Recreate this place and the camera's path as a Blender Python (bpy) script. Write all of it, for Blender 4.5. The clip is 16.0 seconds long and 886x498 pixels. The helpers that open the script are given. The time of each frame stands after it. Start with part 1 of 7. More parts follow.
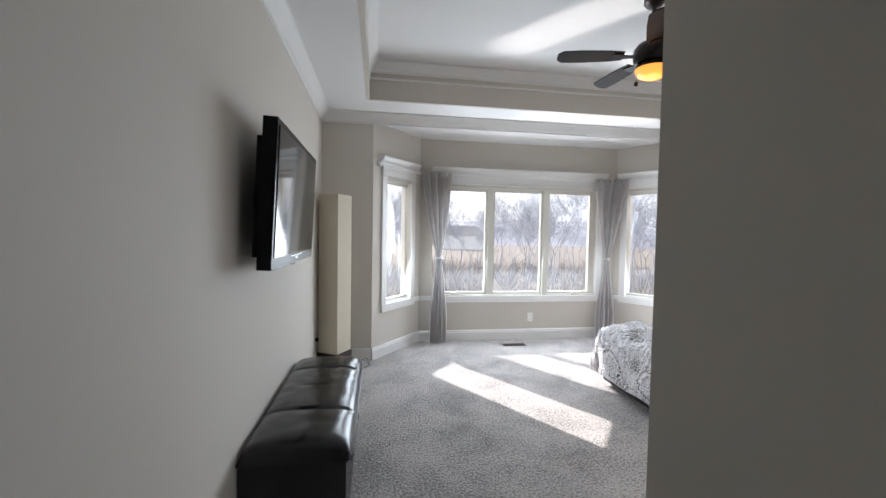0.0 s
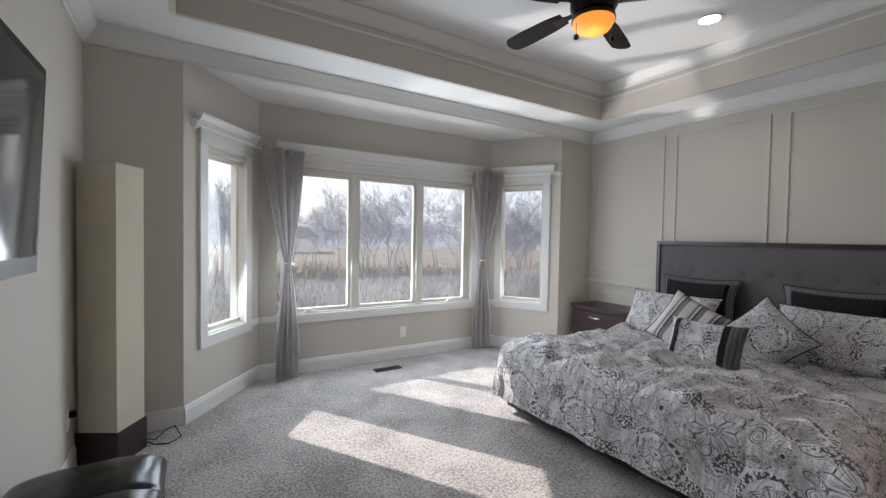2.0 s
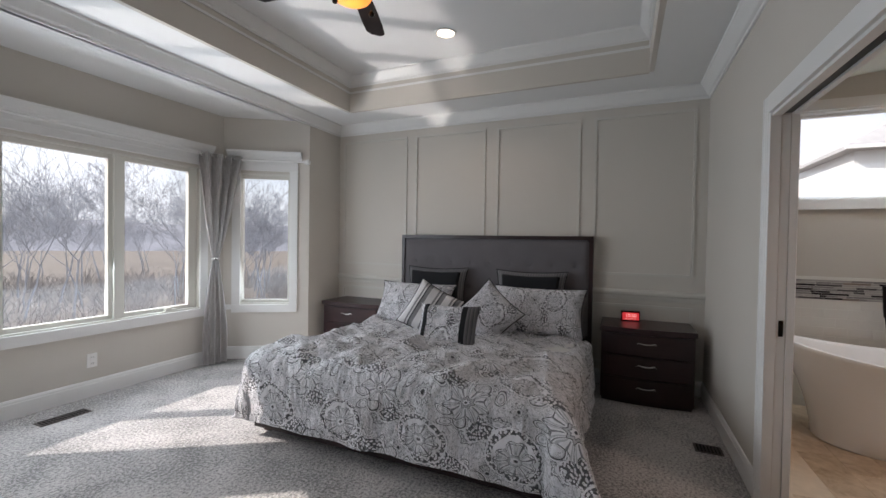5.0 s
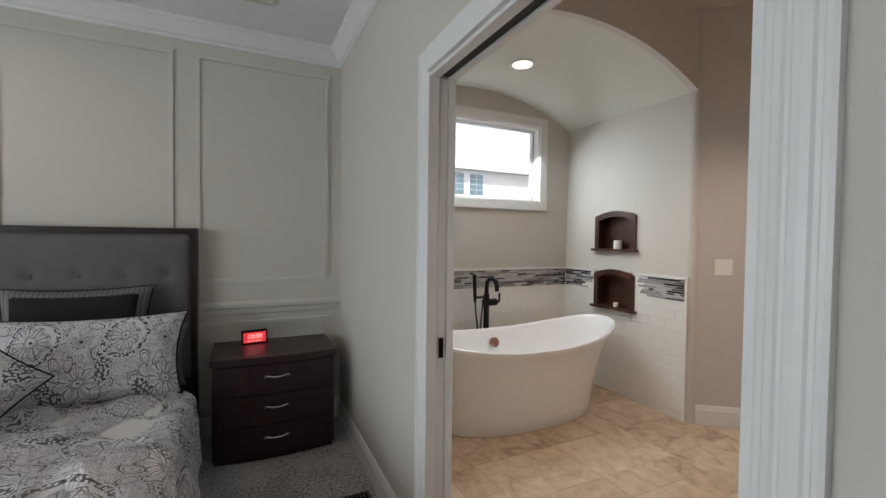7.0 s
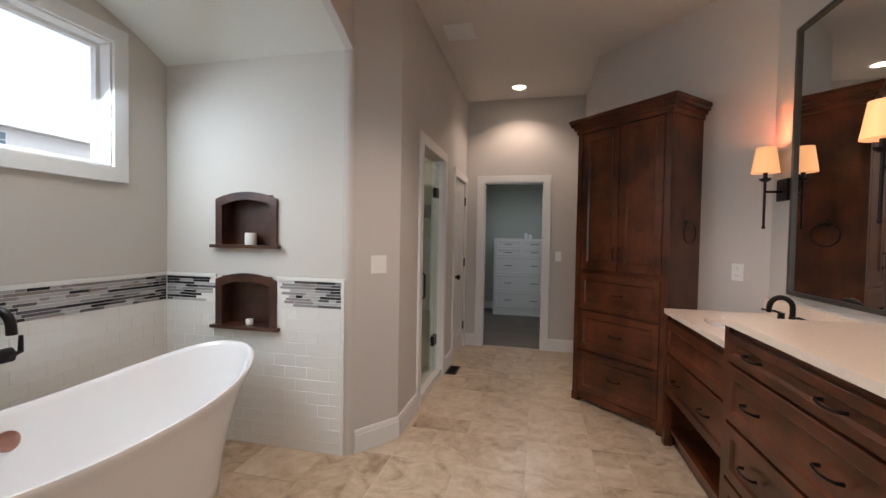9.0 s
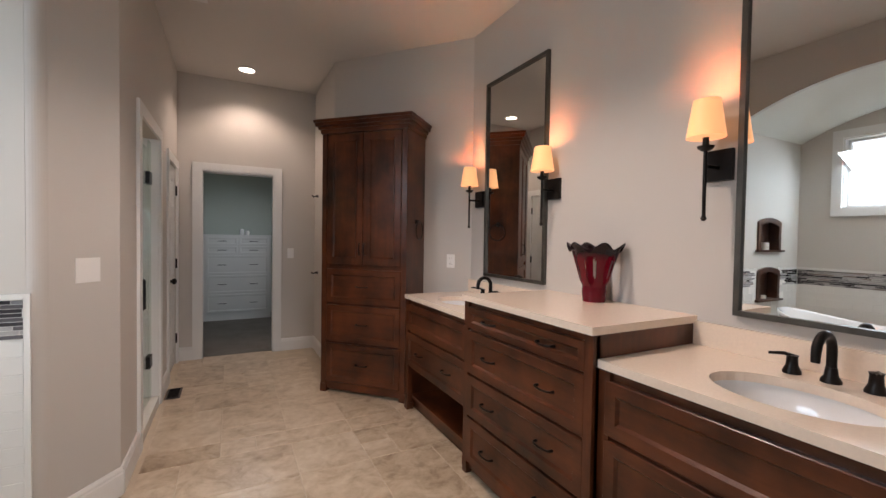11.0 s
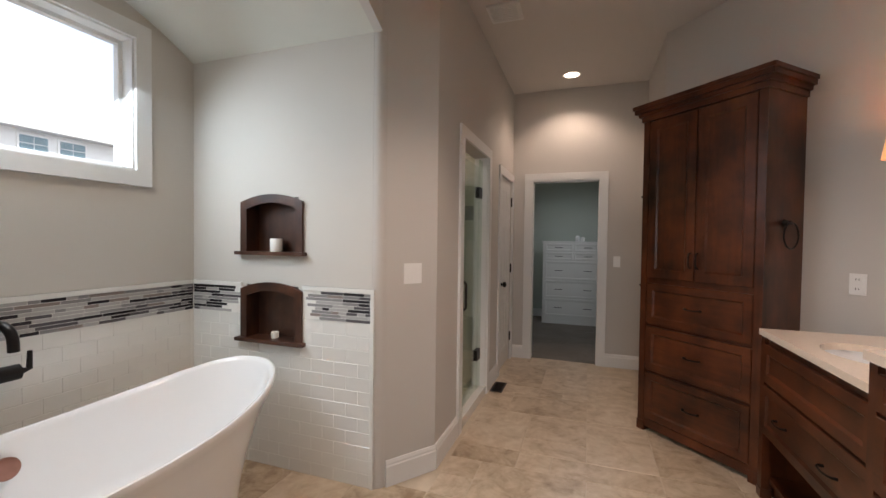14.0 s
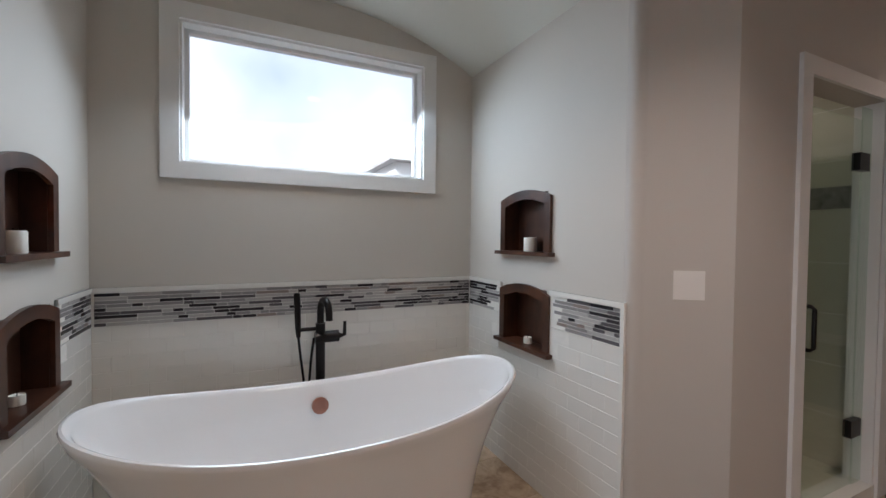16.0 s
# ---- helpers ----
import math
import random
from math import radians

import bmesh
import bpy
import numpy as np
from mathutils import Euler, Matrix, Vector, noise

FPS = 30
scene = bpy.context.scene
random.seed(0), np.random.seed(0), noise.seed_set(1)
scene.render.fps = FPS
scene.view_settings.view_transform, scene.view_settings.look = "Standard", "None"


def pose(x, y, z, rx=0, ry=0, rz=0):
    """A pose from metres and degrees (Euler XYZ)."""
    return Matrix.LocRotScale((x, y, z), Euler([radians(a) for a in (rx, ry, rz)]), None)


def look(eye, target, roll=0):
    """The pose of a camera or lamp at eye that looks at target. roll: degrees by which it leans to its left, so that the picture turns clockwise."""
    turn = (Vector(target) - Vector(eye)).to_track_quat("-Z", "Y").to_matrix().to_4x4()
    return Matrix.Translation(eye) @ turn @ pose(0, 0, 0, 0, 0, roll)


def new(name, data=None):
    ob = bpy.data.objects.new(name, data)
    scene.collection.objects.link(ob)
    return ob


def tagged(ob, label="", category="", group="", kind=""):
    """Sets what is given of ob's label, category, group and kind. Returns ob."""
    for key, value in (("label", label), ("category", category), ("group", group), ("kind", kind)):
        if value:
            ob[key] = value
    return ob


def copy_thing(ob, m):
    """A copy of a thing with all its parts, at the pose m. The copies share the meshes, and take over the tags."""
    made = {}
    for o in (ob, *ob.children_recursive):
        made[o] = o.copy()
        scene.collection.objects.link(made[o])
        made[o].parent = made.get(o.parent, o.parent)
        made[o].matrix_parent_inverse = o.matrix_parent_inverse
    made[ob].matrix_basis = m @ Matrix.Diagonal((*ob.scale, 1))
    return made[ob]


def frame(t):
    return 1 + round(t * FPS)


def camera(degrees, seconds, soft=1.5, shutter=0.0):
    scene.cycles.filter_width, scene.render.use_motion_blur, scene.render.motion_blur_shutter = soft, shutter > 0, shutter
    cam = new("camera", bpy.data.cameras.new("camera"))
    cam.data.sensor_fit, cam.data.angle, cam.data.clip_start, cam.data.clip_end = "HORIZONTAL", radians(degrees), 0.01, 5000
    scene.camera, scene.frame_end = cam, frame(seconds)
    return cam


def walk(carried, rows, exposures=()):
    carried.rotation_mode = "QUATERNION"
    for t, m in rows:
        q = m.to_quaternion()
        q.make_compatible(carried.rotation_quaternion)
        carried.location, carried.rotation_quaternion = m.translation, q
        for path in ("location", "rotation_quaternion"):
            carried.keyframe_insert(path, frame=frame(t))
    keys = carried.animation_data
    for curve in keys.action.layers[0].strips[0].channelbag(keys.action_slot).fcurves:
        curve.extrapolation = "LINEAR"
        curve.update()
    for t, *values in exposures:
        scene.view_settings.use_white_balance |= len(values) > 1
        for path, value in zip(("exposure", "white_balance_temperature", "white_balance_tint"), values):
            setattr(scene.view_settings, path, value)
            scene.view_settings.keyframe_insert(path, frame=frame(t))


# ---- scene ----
cam = camera(94.0, 16.0)
PATH = [
    (0, (0.077, 0.019, 1.45), (0.39, 1.993, 1.369), 1.0),
    (0.5, (0.097, 0.396, 1.434), (0.544, 2.344, 1.355), 1.0),
    (1, (0.107, 0.722, 1.412), (0.746, 2.616, 1.341), 1.1),
    (1.5, (0.08, 0.975, 1.407), (0.931, 2.784, 1.345), 1.2),
    (2, (0.049, 1.148, 1.406), (1.099, 2.849, 1.348), 1.0),
    (2.5, (0.027, 1.239, 1.42), (1.247, 2.823, 1.365), 1.1),
    (3, (0.022, 1.32, 1.42), (1.392, 2.776, 1.372), 1.0),
    (5.5, (0.358, 1.422, 1.321), (2.296, 1.915, 1.286), 1.0),
    (6, (0.66, 1.446, 1.342), (2.658, 1.538, 1.305), 1.0),
    (6.5, (1.001, 1.431, 1.35), (2.968, 1.072, 1.306), 0.7),
    (7, (1.273, 1.371, 1.361), (3.08, 0.514, 1.31), 0.7),
    (7.5, (1.518, 1.256, 1.363), (3.044, -0.036, 1.313), 0.7),
    (8, (1.776, 1.094, 1.363), (2.954, -0.522, 1.316), 0.9),
    (8.5, (1.982, 0.906, 1.366), (2.796, -0.92, 1.31), 0.9),
    (9, (2.129, 0.699, 1.355), (2.579, -1.249, 1.299), 1.0),
    (9.5, (2.234, 0.607, 1.35), (2.328, -1.39, 1.297), 1.0),
    (10, (2.398, 0.618, 1.35), (2.146, -1.365, 1.299), 1.0),
    (11.3, (2.53, 0.735, 1.35), (1.56, -1.01, 1.30), 0.9),
    (12.5, (2.423, 0.76, 1.349), (1.727, -1.114, 1.298), 0.9),
    (13, (2.269, 0.69, 1.345), (1.946, -1.283, 1.298), 0.8),
    (13.5, (2.205, 0.543, 1.345), (2.369, -1.45, 1.301), 0.9),
    (14, (2.186, 0.368, 1.372), (2.85, -1.518, 1.324), 0.7),
    (14.5, (2.132, 0.23, 1.37), (3.225, -1.444, 1.322), 0.7),
    (15, (2.033, 0.065, 1.346), (3.459, -1.336, 1.302), 0.7),
    (15.5, (2.035, -0.045, 1.333), (3.692, -1.166, 1.286), 0.7),
    (16, (2.066, -0.197, 1.349), (3.871, -1.058, 1.301), 0.6),
]
EXPOSURES = [(0, 1.1, 6400, 14), (0.7, 0.68, 6350, 14), (1.5, 0.54, 6450, 14), (3, 0.52, 6500, 14), (6, 0.44, 6500, 15), (7, 0.84, 6500, 11), (7.5, 1.06, 6250, 9), (8, 1.0, 5900, 8), (9, 1.1, 6200, 12), (10, 1.15, 6250, 13), (12.5, 1.2, 6150, 12), (13, 1.15, 6300, 12), (14.5, 1.02, 6400, 12), (15.2, 0.88, 6250, 12), (16, 0.6, 5950, 12)]
walk(cam, [(t, look(eye, target, roll)) for t, eye, target, roll in PATH], EXPOSURES)

# ---- world, sun and window light ----
world = bpy.data.worlds.new("sky")
scene.world = world
world.use_nodes = True
wn = world.node_tree.nodes
sky = wn.new("ShaderNodeTexSky")
sky.sky_type = "NISHITA"
sky.sun_disc = False
sky.dust_density, sky.ozone_density = 4.0, 2.0
SUN_DIR = Vector((0.532, -0.847, -0.715)).normalized()
sky.sun_elevation = math.asin(-SUN_DIR.z)
sky.sun_rotation = math.atan2(-SUN_DIR.x, -SUN_DIR.y)
wn["Background"].inputs["Strength"].default_value = 0.15
wl = world.node_tree.links
# thin bright cloud over the blue
wtc = wn.new("ShaderNodeTexCoord")
cl = wn.new("ShaderNodeTexNoise")
cl.inputs["Scale"].default_value, cl.inputs["Detail"].default_value = 2.6, 6.0
wl.new(wtc.outputs["Generated"], cl.inputs["Vector"])
cr_ = wn.new("ShaderNodeMapRange")
cr_.inputs["From Min"].default_value, cr_.inputs["From Max"].default_value = 0.38, 0.60
cr_.inputs["To Min"].default_value, cr_.inputs["To Max"].default_value = 0.44, 0.90
wl.new(cl.outputs["Fac"], cr_.inputs["Value"])
cm = wn.new("ShaderNodeMix")
cm.data_type = "RGBA"
wl.new(cr_.outputs["Result"], cm.inputs["Factor"])
wl.new(sky.outputs[0], cm.inputs["A"])
cm.inputs["B"].default_value = (6.2, 6.4, 6.8, 1)
wl.new(cm.outputs["Result"], wn["Background"].inputs["Color"])

sun = bpy.data.lights.new("sun", "SUN")
sun.energy, sun.angle, sun.color = 4.8, radians(0.5), (1.0, 0.95, 0.88)
sun_ob = new("sun", sun)
sun_ob.matrix_world = look((-20, 30, 28), Vector((-20, 30, 28)) + SUN_DIR)


def window_light(x, y, z, w, h, toward, watts, color=(0.80, 0.92, 1.0)):
    """Sky light standing in a window's opening."""
    d = bpy.data.lights.new("window_light", "AREA")
    d.shape, d.size, d.size_y, d.energy, d.color = "RECTANGLE", w, h, watts, color
    o = new("window_light", d)
    o.matrix_world = look((x, y, z), toward)
    return o


window_light(1.98, 5.40, 1.33, 2.0, 1.3, (1.98, 4.0, 0.98), 30)
window_light(0.36, 5.00, 1.33, 0.45, 1.3, (1.2, 4.3, 0.95), 7)
window_light(3.60, 5.00, 1.33, 0.45, 1.3, (2.8, 4.4, 0.95), 6.5)
window_light(4.60, -0.57, 2.10, 1.25, 0.7, (3.6, -0.75, 0.6), 12.5)

# added lamp below the windows: near-parallel beam imitating sun thrown up through the bay
glint = bpy.data.lights.new("glint_stand_in", "AREA")
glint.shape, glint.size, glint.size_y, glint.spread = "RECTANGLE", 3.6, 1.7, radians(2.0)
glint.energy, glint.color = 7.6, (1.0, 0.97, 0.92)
glint_ob = new("glint_stand_in", glint)
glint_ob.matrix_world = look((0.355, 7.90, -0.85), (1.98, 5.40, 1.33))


def lamp(name, x, y, z, watts, color, size=0.06, spot=0):
    d = bpy.data.lights.new(name, "SPOT" if spot else "POINT")
    d.energy, d.color, d.shadow_soft_size = watts, color, size
    if spot:
        d.spot_size, d.spot_blend = radians(spot), 0.6
    o = new(name, d)
    o.location = (x, y, z)
    return o


WARM = (1.0, 0.62, 0.34)
# assumed ceiling light, out of view, placed to brighten the bathroom
lamp("can_bulb", 1.98, -0.95, 3.03, 56, (1.0, 0.79, 0.66), 0.05, 118)
# added to lift the dark shower; no fixture is visible there
lamp("unseen_shower_bulb", 3.70, -2.80, 2.50, 2.6, (1.0, 0.9, 0.75), 0.05, 150)
# unseen lamp, added so the closet is less dark
lamp("unseen_closet_bulb", 2.30, -5.60, 2.70, 12, (0.95, 0.97, 1.0), 0.05, 150)
lamp("can_bulb", 2.38, -4.06, 3.03, 15, (1.0, 0.76, 0.60), 0.05, 130)
lamp("can_bulb", 3.975, -0.58, 2.68, 8, (1.0, 0.85, 0.68), 0.05, 120)
lamp("can_bulb", 3.43, 2.82, 3.05, 6, (1.0, 0.76, 0.55), 0.05, 130)
lamp("fan_bulb", 1.97, 2.707, 2.46, 0.6, WARM, 0.06)


# ---- materials ----
def nodes_of(name):
    m = bpy.data.materials.new(name)
    m.use_nodes = True
    return m, m.node_tree.nodes, m.node_tree.links, m.node_tree.nodes["Principled BSDF"]


def ramp(n, stops):
    r = n.new("ShaderNodeValToRGB")
    e = r.color_ramp.elements
    while len(e) < len(stops):
        e.new(0.5)
    for k, (p, c) in zip(e, stops):
        k.position = p
        k.color = (*c, 1) if len(c) == 3 else c
    return r


def coords(n, l, scale=(1, 1, 1), rot=(0, 0, 0)):
    t = n.new("ShaderNodeTexCoord")
    mp = n.new("ShaderNodeMapping")
    mp.inputs["Scale"].default_value = scale
    mp.inputs["Rotation"].default_value = rot
    l.new(t.outputs["Object"], mp.inputs["Vector"])
    return mp.outputs["Vector"]


def tex_noise(n, l, vec, scale, detail=4.0, rough=0.55, distort=0.0):
    t = n.new("ShaderNodeTexNoise")
    t.inputs["Scale"].default_value, t.inputs["Detail"].default_value = scale, detail
    t.inputs["Roughness"].default_value, t.inputs["Distortion"].default_value = rough, distort
    l.new(vec, t.inputs["Vector"])
    return t


def relief(n, l, b, height, strength, dist=0.002):
    bp = n.new("ShaderNodeBump")
    bp.inputs["Strength"].default_value, bp.inputs["Distance"].default_value = strength, dist
    l.new(height, bp.inputs["Height"])
    l.new(bp.outputs["Normal"], b.inputs["Normal"])


def surface(name, rgb, rough=0.5, var=0.06, scale=1.5, bump=0.1, bscale=200, metal=0.0, coat=0.0, dist=0.001):
    """A plain finish with slow tone variation and a fine grain."""
    m, n, l, b = nodes_of(name)
    v = coords(n, l)
    t = tex_noise(n, l, v, scale, 6)
    lo = tuple(max(0, c * (1 - var)) for c in rgb)
    hi = tuple(min(1, c * (1 + var)) for c in rgb)
    r = ramp(n, ((0.3, lo), (0.7, hi)))
    l.new(t.outputs["Fac"], r.inputs["Fac"])
    l.new(r.outputs["Color"], b.inputs["Base Color"])
    g = tex_noise(n, l, v, bscale, 3)
    relief(n, l, b, g.outputs["Fac"], bump, dist)
    rr = n.new("ShaderNodeMapRange")
    rr.inputs["To Min"].default_value, rr.inputs["To Max"].default_value = rough * 0.88, min(1, rough * 1.12)
    l.new(t.outputs["Fac"], rr.inputs["Value"])
    l.new(rr.outputs["Result"], b.inputs["Roughness"])
    b.inputs["Metallic"].default_value = metal
    b.inputs["Coat Weight"].default_value = coat
    b.inputs["Coat Roughness"].default_value = 0.08
    return m


def wood(name, dark, light, rough, axis="z", coat=0.25, scale=1.0):
    m, n, l, b = nodes_of(name)
    s = {"x": (1.2, 14, 14), "y": (14, 1.2, 14), "z": (14, 14, 1.2)}[axis]
    v = coords(n, l, tuple(a * scale for a in s))
    g = tex_noise(n, l, v, 1.6, 8, 0.6, 0.8)
    v2 = coords(n, l, (3, 3, 3))
    blot = tex_noise(n, l, v2, 1.3, 4)
    mx = n.new("ShaderNodeMix")
    mx.inputs["Factor"].default_value = 0.74
    l.new(g.outputs["Fac"], mx.inputs["A"])
    l.new(blot.outputs["Fac"], mx.inputs["B"])
    r = ramp(n, ((0.34, dark), (0.52, tuple((a + c) / 2 for a, c in zip(dark, light))), (0.68, light)))
    l.new(mx.outputs["Result"], r.inputs["Fac"])
    l.new(r.outputs["Color"], b.inputs["Base Color"])
    relief(n, l, b, g.outputs["Fac"], 0.12, 0.001)
    b.inputs["Roughness"].default_value = rough
    b.inputs["Coat Weight"].default_value = coat
    b.inputs["Coat Roughness"].default_value = 0.2
    return m


WALL = surface("greige_wall_paint", (0.593, 0.555, 0.502), 0.75, 0.02, 0.7, 0.12, 260)
BATHWALL = surface("taupe_wall_paint", (0.585, 0.555, 0.520), 0.75, 0.02, 0.7, 0.12, 260)
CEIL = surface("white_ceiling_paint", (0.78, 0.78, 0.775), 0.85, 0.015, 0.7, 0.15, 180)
TRIM = surface("white_trim_paint", (0.76, 0.755, 0.74), 0.38, 0.015, 1.2, 0.03, 120)
FRAME = surface("cream_window_vinyl", (0.66, 0.645, 0.59), 0.4, 0.02, 1.2, 0.03, 120)
CLOSETWALL = surface("sage_closet_paint", (0.50, 0.55, 0.50), 0.75, 0.02, 0.7, 0.12, 260)
ESPRESSO = wood("espresso_wood", (0.012, 0.004, 0.005), (0.032, 0.010, 0.011), 0.38, "x", 0.15)
ALDER = wood("stained_alder", (0.018, 0.0055, 0.0025), (0.145, 0.041, 0.0145), 0.29, "z", 0.2)
ALDERX = wood("stained_alder_across", (0.018, 0.0055, 0.0025), (0.145, 0.041, 0.0145), 0.29, "x", 0.2)
for m_ in (ALDER, ALDERX):
    m_.node_tree.nodes["Principled BSDF"].inputs["Specular IOR Level"].default_value = 0.32
NICHEWOOD = wood("walnut_niche", (0.016, 0.005, 0.0025), (0.10, 0.035, 0.015), 0.4, "z", 0.2)
BRONZE = surface("oil_rubbed_bronze", (0.018, 0.015, 0.014), 0.34, 0.2, 8, 0.05, 150, 0.7)
BLACK = surface("black_plastic", (0.004, 0.004, 0.005), 0.26, 0.1, 3, 0.02, 200, 0.0, 0.0)
BLACK.node_tree.nodes["Principled BSDF"].inputs["Specular IOR Level"].default_value = 0.15
SCREEN = surface("tv_glass", (0.006, 0.006, 0.007), 0.06, 0.1, 2, 0.0, 100, 0.0, 0.0)
LEATHER = surface("black_leather", (0.006, 0.006, 0.007), 0.24, 0.2, 6, 0.25, 320, 0.0, 0.0)
LEATHER.node_tree.nodes["Principled BSDF"].inputs["Specular IOR Level"].default_value = 0.5
CHROME = surface("brushed_nickel", (0.72, 0.71, 0.69), 0.2, 0.05, 6, 0.03, 300, 1.0)
HEADFAB = surface("charcoal_upholstery", (0.125, 0.115, 0.122), 0.85, 0.1, 4, 0.5, 600)
PORCELAIN = surface("white_acrylic", (0.86, 0.86, 0.86), 0.12, 0.01, 1, 0.0, 100, 0.0, 0.5)
QUARTZ = surface("cream_quartz", (0.88, 0.745, 0.615), 0.2, 0.03, 90, 0.02, 300, 0.0, 0.2)
WHITETILE = surface("white_wall_tile", (0.80, 0.785, 0.74), 0.16, 0.03, 3, 0.03, 30, 0.0, 0.3)
GROUT = surface("pale_grout", (0.79, 0.775, 0.73), 0.85, 0.05, 20, 0.3, 300)
SHOWERTILE = surface("cream_shower_tile", (0.62, 0.60, 0.50), 0.25, 0.06, 3, 0.05, 60)
FLOORGROUT = surface("sand_grout", (0.58, 0.485, 0.37), 0.9, 0.08, 12, 0.4, 250)
PLATE = surface("white_plastic_plate", (0.84, 0.83, 0.81), 0.3, 0.01, 5, 0.02, 200)
WAX = surface("candle_wax", (0.78, 0.76, 0.70), 0.45, 0.02, 9, 0.05, 90)
CREAMSHADE = surface("cream_paper_shade", (0.60, 0.54, 0.43), 0.8, 0.04, 5, 0.35, 320)
COPPER = surface("copper_overflow", (0.40, 0.20, 0.15), 0.3, 0.1, 20, 0.03, 300, 0.8)
CHARCOALFRAME = surface("pewter_mirror_frame", (0.10, 0.095, 0.085), 0.35, 0.15, 12, 0.05, 160, 0.6)
VENTBROWN = surface("brown_floor_register", (0.06, 0.045, 0.04), 0.5, 0.1, 9, 0.05, 200, 0.3)
FANWOOD = wood("dark_fan_blade", (0.012, 0.006, 0.005), (0.026, 0.013, 0.010), 0.55, "x", 0.0)
FANWOOD.node_tree.nodes["Principled BSDF"].inputs["Specular IOR Level"].default_value = 0.12
BLACKFAB = surface("black_velvet", (0.006, 0.006, 0.008), 0.9, 0.2, 9, 0.4, 500)


def emitter(name, rgb, strength):
    m, n, l, b = nodes_of(name)
    b.inputs["Base Color"].default_value = (*rgb, 1)
    b.inputs["Emission Color"].default_value = (*rgb, 1)
    b.inputs["Emission Strength"].default_value = strength
    b.inputs["Roughness"].default_value = 0.4
    return m


CANGLOW = emitter("can_lens", (1.0, 0.80, 0.60), 5.0)
FANGLOW = emitter("amber_glass_glow", (1.0, 0.36, 0.06), 0.6)
SHADEGLOW = emitter("lit_linen_shade", (1.0, 0.48, 0.20), 0.36)
DISPLAY = emitter("red_clock_face", (0.85, 0.05, 0.06), 0.36)
DIGIT = emitter("clock_digits", (1.0, 0.55, 0.52), 0.7)


def glass(name, tint=(1, 1, 1), rough=0.0, mix=0.88):
    """Thin pane: mostly clear, with a Fresnel sheen."""
    m, n, l, b = nodes_of(name)
    n.remove(b)
    tr = n.new("ShaderNodeBsdfTransparent")
    tr.inputs["Color"].default_value = (*tint, 1)
    gl = n.new("ShaderNodeBsdfGlossy")
    gl.inputs["Roughness"].default_value = rough
    lw = n.new("ShaderNodeLayerWeight")
    pw = n.new("ShaderNodeMath")
    pw.operation = "POWER"
    pw.inputs[1].default_value = 5.0
    l.new(lw.outputs["Facing"], pw.inputs[0])
    fr = n.new("ShaderNodeMath")
    fr.operation = "MULTIPLY_ADD"
    fr.inputs[1].default_value, fr.inputs[2].default_value = 0.9, 0.035
    l.new(pw.outputs[0], fr.inputs[0])
    mx = n.new("ShaderNodeMixShader")
    l.new(fr.outputs[0], mx.inputs[0])
    l.new(tr.outputs[0], mx.inputs[1])
    l.new(gl.outputs[0], mx.inputs[2])
    l.new(mx.outputs[0], n["Material Output"].inputs["Surface"])
    return m


def veiled(m, amount):
    """Adds a sunlit translucent film to the pane, standing in for outdoor haze."""
    n, l = m.node_tree.nodes, m.node_tree.links
    out = n["Material Output"].inputs["Surface"]
    clear = out.links[0].from_socket
    tl = n.new("ShaderNodeBsdfTranslucent")
    tl.inputs["Color"].default_value = (0.86, 0.92, 1.0, 1)
    mx = n.new("ShaderNodeMixShader")
    mx.inputs[0].default_value = amount
    l.new(clear, mx.inputs[1])
    l.new(tl.outputs[0], mx.inputs[2])
    l.new(mx.outputs[0], out)
    return m


GLASS = veiled(glass("window_glass", (0.97, 0.985, 0.99)), 0.015)
SHOWERGLASS = glass("shower_glass", (0.90, 0.95, 0.91))


def mirror():
    m, n, l, b = nodes_of("mirror_silver")
    b.inputs["Base Color"].default_value = (0.86, 0.87, 0.86, 1)
    b.inputs["Metallic"].default_value = 1
    b.inputs["Roughness"].default_value = 0.01
    return m


MIRROR = mirror()


def carpet(name, a, c):
    m, n, l, b = nodes_of(name)
    v = coords(n, l)
    f = tex_noise(n, l, v, 62, 3, 0.7)
    big = tex_noise(n, l, v, 2.2, 5, 0.6, 0.5)
    mx = n.new("ShaderNodeMix")
    mx.inputs["Factor"].default_value = 0.3
    l.new(f.outputs["Fac"], mx.inputs["A"])
    l.new(big.outputs["Fac"], mx.inputs["B"])
    r = ramp(n, ((0.42, a), (0.56, c)))
    l.new(mx.outputs["Result"], r.inputs["Fac"])
    l.new(r.outputs["Color"], b.inputs["Base Color"])
    b.inputs["Roughness"].default_value = 0.97
    b.inputs["Sheen Weight"].default_value = 0.25
    relief(n, l, b, f.outputs["Fac"], 1.0, 0.02)
    return m


CARPET = carpet("grey_loop_carpet", (0.165, 0.155, 0.15), (0.56, 0.525, 0.505))
CLOSETCARPET = carpet("brown_closet_carpet", (0.10, 0.085, 0.07), (0.24, 0.20, 0.17))


